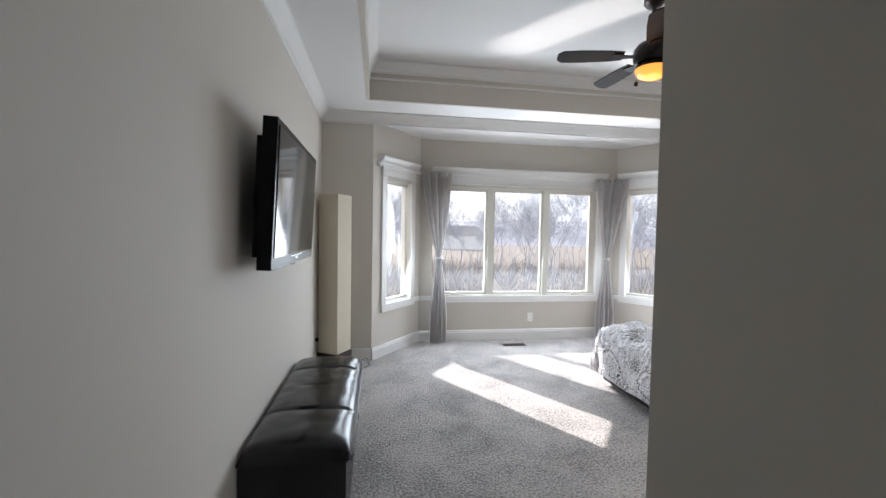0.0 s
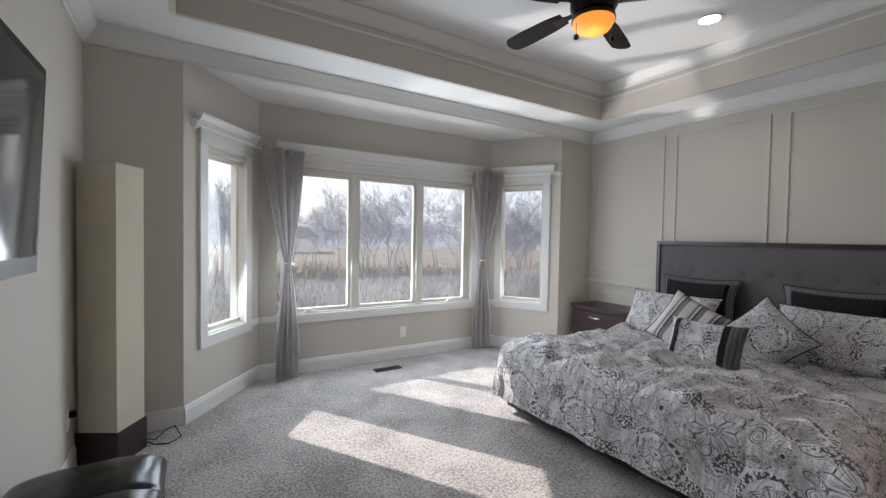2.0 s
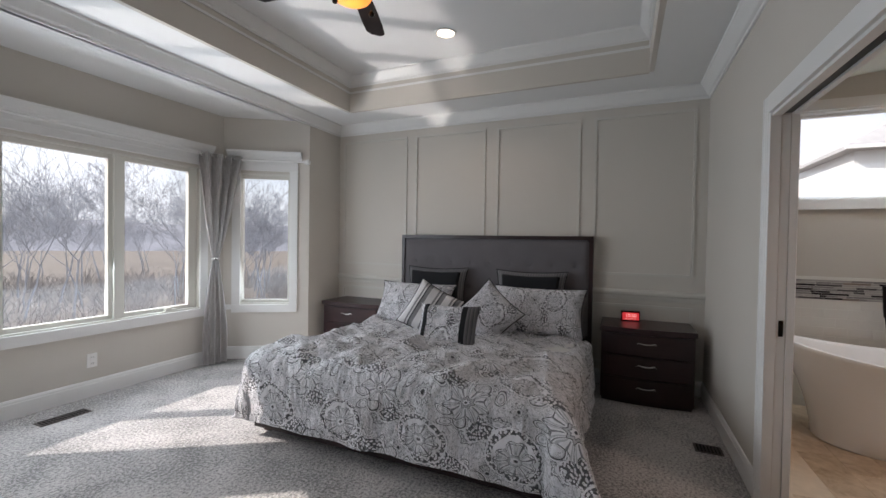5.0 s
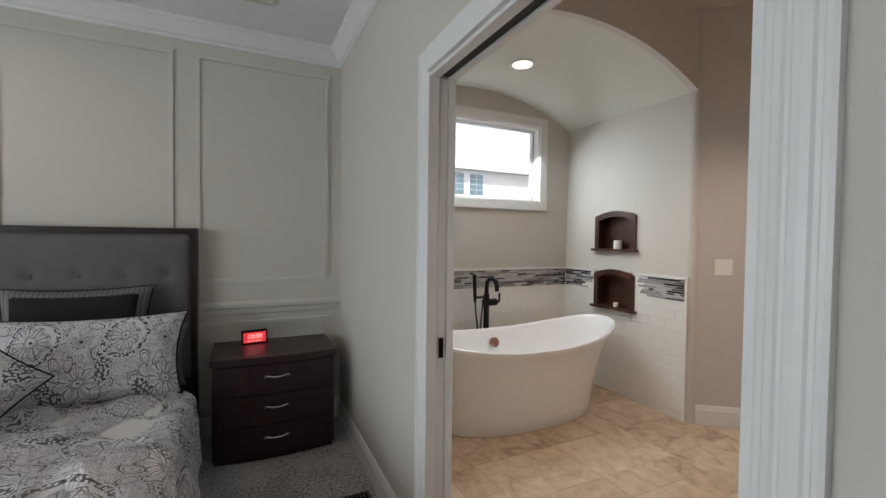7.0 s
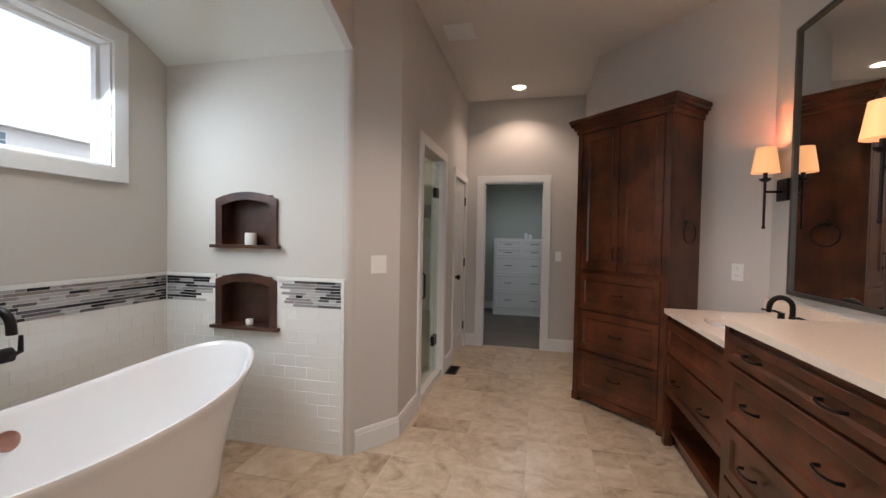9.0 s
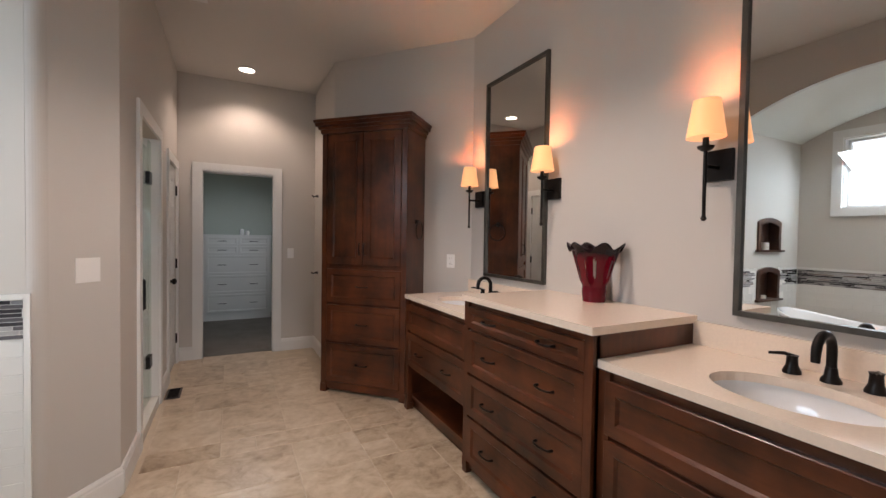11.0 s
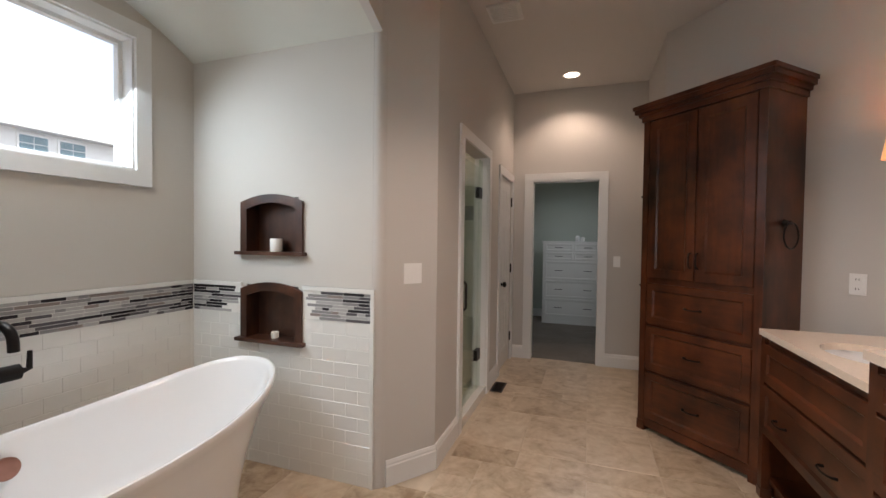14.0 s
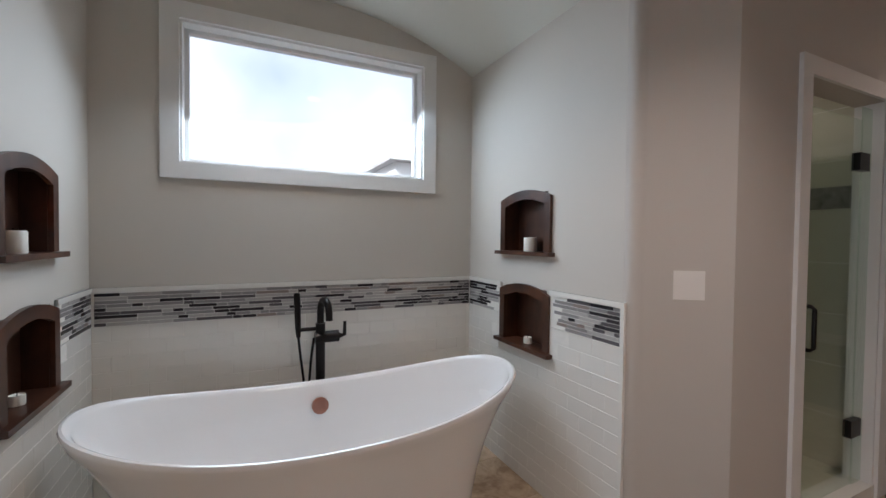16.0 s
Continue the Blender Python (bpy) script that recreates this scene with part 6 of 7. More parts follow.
V1A, V1B, V2A, V2B = -2.325, -1.352, -0.395, 0.608
low_vanity(V1A, V1B - V1A, "dark alder sink vanity with drawers over an open shelf")
low_vanity(V2A, V2B - V2A, "dark alder sink vanity beside the taller drawer chest")

tower = thing("drawer_chest", pose(1.300, V1B + 0.002, 0, 0, 0, 90), "dark alder four-drawer chest between two sink vanities", "drawer chest", "bathroom vanity")
TWD = V2A - V1B - 0.004
TD = 1.300 - VX - 0.004
carcass(tower, TWD, TD, 0.0, 0.995)
part("carcass_front", bbox(0.022, TWD - 0.022, 0.0, 0.02, 0.03, 0.995, 0.001, 1), ALDERX, tower)
for z0, z1 in ((0.845, 0.965), (0.59, 0.832), (0.345, 0.577), (0.075, 0.332)):
    front(tower, "drawer_front", 0.04, TWD - 0.04, z0, z1, (TWD * 0.27, TWD * 0.73))
for x in (0.0, TWD - 0.042):
    part("corner_post", bbox(x, x + 0.042, -0.018, 0.02, 0.0, 0.995, 0.004, 1), ALDER, tower)


def counter(name, x0, x1, y0, y1, z, label, hole=None):
    """A quartz slab 30 mm thick, with an oval cut for a basin."""
    c = thing(name, pose(x0, y0, z), label, "countertop", "quartz vanity tops")
    b2 = bmesh.new()
    W, D, T = x1 - x0, y1 - y0, 0.032
    if hole:
        hx, hy, ra_, rb_ = hole
        K = 40
        top_o, top_i = [], []
        for k in range(K):
            a = math.tau * k / K
            cx, cy = math.cos(a), math.sin(a)
            s = min((W - hx) / cx if cx > 1e-6 else 1e9, -hx / cx if cx < -1e-6 else 1e9, (D - hy) / cy if cy > 1e-6 else 1e9, -hy / cy if cy < -1e-6 else 1e9)
            top_o.append((hx + cx * s, hy + cy * s))
            top_i.append((hx + ra_ * cx, hy + rb_ * cy))
        for corner in ((0, 0), (W, 0), (W, D), (0, D)):
            k = min(range(K), key=lambda i: (top_o[i][0] - corner[0]) ** 2 + (top_o[i][1] - corner[1]) ** 2)
            top_o[k] = corner
        vo = [b2.verts.new((x, y, T)) for x, y in top_o]
        vi = [b2.verts.new((x, y, T)) for x, y in top_i]
        wo = [b2.verts.new((x, y, 0)) for x, y in top_o]
        wi = [b2.verts.new((x, y, 0)) for x, y in top_i]
        for k in range(K):
            j = (k + 1) % K
            b2.faces.new((vo[k], vo[j], vi[j], vi[k]))
            b2.faces.new((wo[k], wi[k], wi[j], wo[j]))
            b2.faces.new((vo[k], wo[k], wo[j], vo[j]))
            b2.faces.new((vi[k], vi[j], wi[j], wi[k]))
    else:
        box(b2, 0, W, 0, D, 0, T)
        bevel(b2, 0.004, 2)
    part("slab", b2, QUARTZ, c)
    return c


SINKX, S1Y, S2Y = 1.04, -1.86, 0.11
for y0, y1, sy in ((V1A - 0.012, V1B, S1Y), (V2A, V2B + 0.012, S2Y)):
    c = counter("countertop", VX + 0.002, 1.294, y0, y1, 0.873, "cream quartz countertop with an undermounted oval basin", (SINKX - VX - 0.002, sy - y0, 0.165, 0.225))
    part("backsplash", bbox(0.0, 0.02, 0.002, y1 - y0 - 0.002, 0.033, 0.135, 0.003, 1), QUARTZ, c)
    b = thing("sink_basin", pose(SINKX, sy, 0.873), "white oval undermount basin", "sink")
    b2 = bmesh.new()
    rings = []
    for r, z in ((1.0, 0.0), (0.99, -0.02), (0.93, -0.07), (0.75, -0.12), (0.4, -0.145), (0.1, -0.15)):
        rings.append([b2.verts.new((0.172 * r * math.cos(math.tau * k / 40), 0.232 * r * math.sin(math.tau * k / 40), z)) for k in range(40)])
    for ra_, rb_ in zip(rings, rings[1:]):
        for k in range(40):
            b2.faces.new((ra_[k], ra_[(k + 1) % 40], rb_[(k + 1) % 40], rb_[k]))
    b2.faces.new(rings[-1])
    part("bowl", b2, PORCELAIN, b, smooth=True)
    part("drain", turned([(0.022, -0.150), (0.024, -0.146), (0.0, -0.144)], 16), BRONZE, b, "", True)
    f = thing("sink_faucet", pose(0.80, sy, 0.905), "dark bronze widespread faucet with two lever handles", "faucet", "sink faucets")
    part("spout_base", turned([(0.028, 0), (0.028, 0.008), (0.019, 0.022), (0.015, 0.05)], 18), BRONZE, f, "", True)
    arcp = [(0, 0, 0.03), (0, 0, 0.09)] + [(0.055 - 0.055 * math.cos(a), 0, 0.105 + 0.055 * math.sin(a)) for a in (math.pi * k / 10 for k in range(11))] + [(0.112, 0, 0.078)]
    part("spout", bar(arcp, [0.014] * (len(arcp) - 2) + [0.013, 0.012], 12), BRONZE, f, "arched bronze spout", True)
    for hy in (-0.105, 0.105):
        hnd = part("handle_base", turned([(0.027, 0), (0.027, 0.008), (0.018, 0.028), (0.016, 0.055), (0.019, 0.062), (0.0, 0.066)], 18, (0, hy)), BRONZE, f, "", True)
        part("lever", bar([(0, hy, 0.06), (0.03, hy + math.copysign(0.012, hy), 0.07), (0.085, hy + math.copysign(0.03, hy), 0.074)], [0.007, 0.0065, 0.005], 8), BRONZE, hnd, "", True)
tc = counter("countertop", VX + 0.002, 1.332, V1B - 0.006, V2A + 0.006, 0.997, "cream quartz top on the raised drawer chest")

# vase
vz = 1.029
vase = thing("glass_vase", pose(0.80, -0.875, vz), "ruby glass vase with cut-out slots and a ruffled black rim", "vase")
b2 = bmesh.new()
N, M = 84, 30
LOBES = 6
g = []
for j in range(M + 1):
    f = j / M
    row = []
    for k in range(N):
        a = math.tau * k / N
        lob = math.cos(LOBES * a)
        up = max(0.0, (f - 0.26) / 0.74)
        r = 0.058 + 0.008 * min(1, f / 0.26) + 0.066 * up ** 1.05 + 0.011 * up ** 2 * lob + 0.008 * max(0.0, up - 0.8) / 0.2
        r -= 0.006 * math.exp(-((f - 0.27) / 0.05) ** 2)
        z = 0.312 * f + 0.013 * up ** 2 * lob - 0.040 * (max(0.0, up - 0.84) / 0.16) ** 2 * (0.7 - 0.3 * lob)
        row.append(b2.verts.new((r * math.cos(a), r * math.sin(a), z)))
    g.append(row)
for j in range(M):
    f = (j + 0.5) / M
    wide = 1 - ((f - 0.54) / 0.27) ** 2
    for k in range(N):
        a = math.tau * (k + 0.5) / N
        off_ = abs(((a * LOBES / math.tau + 0.5) % 1.0) - 0.0)
        off_ = min(off_, 1 - off_)
        if wide > 0 and off_ < 0.30 * math.sqrt(wide):
            continue
        b2.faces.new((g[j][k], g[j][(k + 1) % N], g[j + 1][(k + 1) % N], g[j + 1][k]))
b2.faces.new(g[0][::-1])
loose = [v for v in b2.verts if not v.link_faces]
bmesh.ops.delete(b2, geom=loose, context="VERTS")
bmesh.ops.solidify(b2, geom=b2.faces[:], thickness=0.006)
part("body", b2, REDGLASS, vase, smooth=True)


# framed mirrors
def wall_mirror(y0, y1, z0, z1, label):
    mr = thing("wall_mirror", pose(VX, y0, z0), label, "mirror", "vanity mirrors")
    w, h, t = y1 - y0, z1 - z0, 0.022
    for a, b, c, d in ((0, w, 0, t), (0, w, h - t, h), (0, t, t, h - t), (w - t, w, t, h - t)):
        part("frame_rail", bbox(0.001, 0.026, a, b, c, d, 0.002, 1), CHARCOALFRAME, mr)
    part("mirror_glass", bbox(0.003, 0.012, t - 0.001, w - t + 0.001, t - 0.001, h - t + 0.001, 0), MIRROR, mr, "silvered mirror glass")
    return mr


wall_mirror(-2.095, -1.375, 1.058, 2.58, "tall pewter-framed mirror between two sconces")
wall_mirror(-0.235, 0.485, 1.058, 2.58, "tall pewter-framed mirror over the nearer sink")


def sconce(y):
    s = thing("wall_sconce", pose(VX, y, 1.675), "dark bronze wall sconce with a glowing linen shade", "wall lamp", "vanity sconces")
    part("backplate", bbox(0, 0.022, -0.055, 0.055, -0.065, 0.065, 0.005, 2), BRONZE, s, "square bronze backplate")
    part("arm", bar([(0.02, 0, -0.01), (0.105, 0, -0.01)], 0.008, 10), BRONZE, s, "", True)
    part("stem", bar([(0.11, 0, -0.235), (0.11, 0, -0.225), (0.11, 0, -0.215), (0.11, 0, -0.02), (0.11, 0, 0.07)], [0.006, 0.012, 0.007, 0.0075, 0.0075], 10), BRONZE, s, "", True)
    part("cup", turned([(0.014, 0.05), (0.03, 0.062), (0.032, 0.07), (0.012, 0.072), (0.012, 0.11)], 18, (0.11, 0)), BRONZE, s, "", True)
    b2 = bmesh.new()
    lathe(b2, [(0.072, 0.105), (0.050, 0.255), (0.0485, 0.255), (0.0705, 0.105), (0.072, 0.105)], 28, (0.11, 0))
    part("shade", b2, SHADEGLOW, s, "glowing cream linen shade", True)
    lamp("sconce_bulb", VX + 0.11, y, 1.675 + 0.228, 0.5, (1.0, 0.72, 0.42), 0.03)
    lamp("sconce_bulb", VX + 0.11, y, 1.675 + 0.135, 2.4, (1.0, 0.64, 0.34), 0.03)
    return s


for y in (-2.19, -1.31, -0.312):
    sconce(y)

# linen cabinet set across the corner
lc = thing("linen_cabinet", pose(1.805, -2.985, 0, 0, 0, 134.1), "tall dark alder linen cabinet with doors over three drawers", "cabinet")
LW, LD, LH = 0.80, 0.40, 2.255
carcass(lc, LW, LD, 0.0, LH)
part("face_frame", bbox(0.022, LW - 0.022, 0.0, 0.02, 0.05, LH, 0.001, 1), ALDER, lc)
part("top_board", bbox(0.0, LW, 0.0, LD, LH, LH + 0.02, 0.002, 1), ALDERX, lc)
cr = bmesh.new()
for o, z0, z1 in ((0.012, LH - 0.02, LH + 0.015), (0.028, LH + 0.015, LH + 0.04), (0.048, LH + 0.04, LH + 0.07), (0.058, LH + 0.07, LH + 0.095)):
    box(cr, -o, LW + o, -o - 0.018, LD, z0, z1)
part("crown", bevel(cr, 0.005, 2), ALDERX, lc, "stepped crown moulding")
for k in (0, 1):
    x0 = 0.05 + k * (LW / 2 - 0.047)
    d = part("door", shaker(bmesh.new(), x0, x0 + LW / 2 - 0.055, 1.115, 2.225, rail=0.062), ALDER, lc)
    px = x0 + LW / 2 - 0.075 if k == 0 else x0 + 0.020
    pts = [(px, -0.018, 1.20), (px, -0.040, 1.205), (px, -0.046, 1.25), (px, -0.040, 1.295), (px, -0.018, 1.30)]
    part("handle", bar(pts, 0.005, 8), BRONZE, d, "bronze bar pull", True)
for z0, z1 in ((0.785, 1.075), (0.45, 0.765), (0.095, 0.43)):
    front(lc, "drawer_front", 0.05, LW - 0.05, z0, z1, (LW / 2,))
for x in (0.0, LW - 0.045):
    part("corner_post", bbox(x, x + 0.045, -0.020, 0.02, 0.0, LH, 0.004, 1), ALDER, lc)
    part("foot", bbox(x - 0.003, x + 0.055, -0.026, 0.03, 0.0, 0.07, 0.008, 2), ALDER, lc)
part("base_rail", bbox(0.045, LW - 0.045, -0.014, 0.02, 0.03, 0.09, 0.003, 1), ALDERX, lc)
ring = thing("towel_ring", pose(1.805, -2.985, 0, 0, 0, 134.1) @ pose(LW + 0.001, 0.17, 1.49), "dark bronze towel ring on the side of the linen cabinet", "towel ring")
part("mount", bar([(0, 0, 0), (0.02, 0, 0), (0.035, 0, 0)], [0.022, 0.012, 0.012], 12), BRONZE, ring, "", True)
part("ring", bar(arc((0.035, 0, -0.075), 0.075, 0, 360, 28, "yz"), 0.005, 8), BRONZE, ring, "", True)
for z in (0.93, 1.82):
    hk = thing("robe_hook", pose(1.62, -4.25, z), "small bronze hook on the wall by the cabinet", "hook")
    part("hook", bar([(0, 0, 0), (0.03, 0, 0.0), (0.05, 0, -0.012), (0.07, 0, 0.008)], [0.018, 0.007, 0.007, 0.009], 10), BRONZE, hk, "", True)


def switch_plate(m, gangs, label):
    w = 0.07 + 0.046 * (gangs - 1)
    s = thing("light_switch", m, label, "light switch")
    part("plate", bbox(-w / 2, w / 2, -0.006, 0, -0.058, 0.058, 0.003, 2), PLATE, s)
    for k in range(gangs):
        x = (k - (gangs - 1) / 2) * 0.046
        t = bmesh.new()
        box(t, x - 0.005, x + 0.005, -0.016, -0.006, -0.004, 0.010)
        part("toggle", bevel(t, 0.002, 1), PLATE, s)
    return s


dcol = math.degrees(math.atan2(COLY - (AYS - 0.04), COLX + 0.01 - (AX0 - 0.01)))
switch_plate(pose((AX0 + COLX) / 2 - 0.004, (AYS - 0.04 + COLY) / 2, 1.175, 0, 0, dcol + 180), 2, "white two-gang toggle switch plate")
switch_plate(pose(1.895, CLY, 1.15, 0, 0, 180), 1, "white single toggle switch plate")
ddiag = math.degrees(math.atan2(P_DIAG1[1] - P_DIAG0[1], P_DIAG1[0] - P_DIAG0[0]))
u = 0.13
outlet(pose(P_DIAG0[0] + (P_DIAG1[0] - P_DIAG0[0]) * u, P_DIAG0[1] + (P_DIAG1[1] - P_DIAG0[1]) * u, 1.155, 0, 0, ddiag + 180), "white outlet plate above the vanity")
can_light(2.38, -4.06, BCEIL)
# fixture for the assumed bathroom light; itself unseen
can_light(1.98, -0.95, BCEIL)
# shower and closet fixtures are unseen, added with their lamps
can_light(3.70, -2.80, 2.55)
can_light(2.30, -5.60, 2.75)
can_light(3.975, -0.58, 2.735)
cv = thing("ceiling_vent", pose(2.80, -2.70, BCEIL), "white square ceiling exhaust grille", "vent")
part("frame", bbox(-0.12, 0.12, -0.12, 0.12, -0.016, 0, 0.006, 2), CEIL, cv)
for k in range(8):
    part("slat", bbox(-0.10, 0.10, -0.095 + k * 0.027, -0.083 + k * 0.027, -0.021, -0.015, 0.001, 1), CEIL, cv)

# closet dresser
ds = thing("dresser", pose(1.93, -6.66, 0, 0, 0, 180), "white built-in dresser with dark bar pulls", "dresser")
DW = 0.97
part("carcass", bbox(-DW, 0, 0.0, 0.45, 0.0, 1.335, 0.004), TRIM, ds)
part("top", bbox(-DW - 0.012, 0.012, -0.015, 0.46, 1.335, 1.36, 0.004), TRIM, ds)
for z0, z1, cols in ((1.19, 1.325, 2), (1.05, 1.18, 2), (0.73, 1.035, 1), (0.43, 0.715, 1), (0.13, 0.415, 1)):
    for k in range(cols):
        a = -DW + 0.03 + k * (DW - 0.06) / cols
        b = -DW + 0.03 + (k + 1) * (DW - 0.06) / cols
        f = part("drawer_front", shaker(bmesh.new(), a + 0.006, b - 0.006, z0, z1, rail=0.03, rec=0.006), TRIM, ds)
        for px in ((a + b) / 2,) if cols == 2 else (a + (b - a) * 0.25, a + (b - a) * 0.75):
            part("handle", bar([(px - 0.06, -0.018, (z0 + z1) / 2), (px - 0.055, -0.035, (z0 + z1) / 2), (px + 0.055, -0.035, (z0 + z1) / 2), (px + 0.06, -0.018, (z0 + z1) / 2)], 0.005, 6), BRONZE, f, "dark bar pull")
for x, h in ((2.36, 0.10), (2.28, 0.075)):
    j = thing("jar", pose(x, -6.85, 1.36), "small white lidded jar on the dresser", "jar")
    part("jar_body", turned([(0.03, 0), (0.036, 0.02), (0.036, h * 0.75), (0.028, h * 0.85)], 16), PORCELAIN, j, "", True)
    part("lid", turned([(0.032, h * 0.85), (0.034, h * 0.92), (0.01, h), (0, h)], 16), PORCELAIN, j, "", True)

# ---- outside ----
bm = bmesh.new()
ring0 = [bm.verts.new((2, 0, -3.2))]
prev = None
for r, zz in ((9, -3.2), (25, -3.6), (60, -4.5), (150, -3.5), (400, -1.0), (1500, -2.0), (4000, -3.0)):
    cur = [bm.verts.new((2 + r * math.cos(math.tau * k / 48), r * math.sin(math.tau * k / 48), zz + 0.4 * noise.noise((r * 0.05, k * 0.7, 2.0)))) for k in range(48)]
    if prev is None:
        for k in range(48):
            bm.faces.new((ring0[0], cur[k], cur[(k + 1) % 48]))
    else:
        for k in range(48):
            bm.faces.new((prev[k], cur[k], cur[(k + 1) % 48], prev[(k + 1) % 48]))
    prev = cur
setting("ground", bm, GRASS, "pale dormant grass sloping away from the house")
# wooded rise on the far side of the field
bm = bmesh.new()
prev = None
for k in range(81):
    a = radians(20 + 150 * k / 80)
    h = 12 + 5 * noise.noise((k * 0.16, 1.0, 0)) + 2.5 * noise.noise((k * 0.9, 5.0, 0))
    cols = [(r, z) for r, z in ((170, -4.5), (185, -4.5 + 0.75 * h), (215, -4.5 + h), (270, -5))]
    cur = [bm.verts.new((2 + r * math.cos(a), r * math.sin(a), z + 0.8 * noise.noise((k * 2.1, r, 0)))) for r, z in cols]
    if prev:
        for i in range(3):
            bm.faces.new((prev[i], prev[i + 1], cur[i + 1], cur[i]))
    prev = cur
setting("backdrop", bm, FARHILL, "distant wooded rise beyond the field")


def bare_tree(seed, height):
    """Vertex and face lists of a leafless tree: trunk with limbs, and its twigs."""
    rnd = random.Random(seed)
    out = {"trunk": ([], []), "crown": ([], [])}

    def seg(kind, p, q, r0, r1):
        vs, fs = out[kind]
        t = (q - p).normalized()
        a = t.orthogonal().normalized()
        b = t.cross(a)
        n0 = len(vs)
        K = 5 if r0 > 0.03 else 3
        for c, r in ((p, r0), (q, r1)):
            for k in range(K):
                an = math.tau * k / K
                vs.append(tuple(c + r * (math.cos(an) * a + math.sin(an) * b)))
        for k in range(K):
            fs.append((n0 + k, n0 + (k + 1) % K, n0 + K + (k + 1) % K, n0 + K + k))

    def grow(p, d, ln, r, depth):
        steps = 3 if depth > 1 else 2
        for _ in range(steps):
            d = (d + Vector((rnd.gauss(0, 0.13), rnd.gauss(0, 0.13), rnd.gauss(0.05, 0.06)))).normalized()
            q = p + d * ln / steps
            r2 = max(0.011, r * 0.86)
            seg("trunk" if depth >= 4 else "crown", p, q, r, r2)
            p, r = q, r2
            if depth <= 4 and depth > 0 and rnd.random() < 0.75:
                side = (d + Vector((rnd.gauss(0, 0.85), rnd.gauss(0, 0.85), rnd.uniform(-0.1, 0.45)))).normalized()
                grow(p, side, ln * rnd.uniform(0.5, 0.72), r * 0.52, depth - 1)
        if depth > 0:
            for _ in range(2):
                side = (d + Vector((rnd.gauss(0, 0.5), rnd.gauss(0, 0.5), rnd.uniform(0.0, 0.4)))).normalized()
                grow(p, side, ln * rnd.uniform(0.62, 0.82), r * 0.68, depth - 1)

    grow(Vector((0, 0, -0.2)), Vector((0, 0, 1)), height * 0.33, height * 0.0068, 5)
    return out


TREES = []
for s in range(5):
    data = bare_tree(40 + s, 11 + s * 0.8)
    tr = thing("tree", pose(0, 0, -50), "bare grey winter tree at the edge of the field", "tree", "bare trees outside")
    for nm in ("trunk", "crown"):
        me = bpy.data.meshes.new(nm)
        me.from_pydata(*[data[nm][0], [], data[nm][1]])
        me.materials.append(BARK)
        o = new(nm, me)
        o.parent = tr
    TREES.append(tr)
rt = random.Random(9)
spots = []
for k in range(150):
    a = radians(rt.uniform(46, 150))
    r = 31 + 34 * rt.random()
    spots.append((2 + r * math.cos(a), 3 + r * math.sin(a)))
for k in range(60):
    a = radians(rt.uniform(46, 150))
    r = 62 + 55 * rt.random()
    spots.append((2 + r * math.cos(a), 3 + r * math.sin(a)))
spots += [(30 + 4 * k, -4.5 + 2.4 * k) for k in range(2)]
for k, (x, y) in enumerate(spots):
    r = math.hypot(x - 2, y)
    z = -3.55 - 0.025 * max(0, min(35, r - 25))
    m = pose(x, y, z, 0, 0, rt.uniform(0, 360)) @ Matrix.Scale(rt.uniform(0.68, 0.98) if k < 210 else 0.8, 4)
    if k < 5:
        TREES[k].matrix_basis = m
    else:
        c = copy_thing(TREES[k % 5], m)
        c.matrix_basis = m

# tangled brush below the trees: forking stems in clumps
verts, faces = [], []
rbk = random.Random(21)


def stick(p, q, w):
    n0 = len(verts)
    for c, ww in ((p, w), (q, w * 0.6)):
        verts.extend(((c.x - ww, c.y, c.z), (c.x + ww, c.y - ww, c.z), (c.x, c.y + ww, c.z)))
    faces.extend(((n0, n0 + 1, n0 + 4, n0 + 3), (n0 + 1, n0 + 2, n0 + 5, n0 + 4), (n0 + 2, n0, n0 + 3, n0 + 5)))


for k in range(760):
    a = radians(rbk.uniform(44, 152))
    r = 15 + 48 * rbk.random() ** 0.8
    p = Vector((2 + r * math.cos(a), 3 + r * math.sin(a), -3.6 - 0.022 * max(0, r - 25)))
    size = rbk.uniform(0.7, 2.4)
    for _ in range(9):
        d = Vector((rbk.gauss(0, 0.55), rbk.gauss(0, 0.55), 1)).normalized()
        q = p + Vector((rbk.gauss(0, 0.3), rbk.gauss(0, 0.3), 0))
        w = 0.009 + 0.0002 * r
        for step in range(3):
            e = q + d * size * rbk.uniform(0.25, 0.42)
            stick(q, e, w)
            for _ in range(2):
                s_ = (d + Vector((rbk.gauss(0, 0.6), rbk.gauss(0, 0.6), rbk.gauss(0.1, 0.3)))).normalized()
                stick(e, e + s_ * size * rbk.uniform(0.15, 0.38), w * 0.6)
            q, w = e, w * 0.75
            d = (d + Vector((rbk.gauss(0, 0.25), rbk.gauss(0, 0.25), 0.05))).normalized()
me = bpy.data.meshes.new("brush")
me.from_pydata(verts, [], faces)
me.materials.append(BRUSH)
tagged(new("brush", me), "grey-brown winter brush below the trees", "brush", kind="stuff")

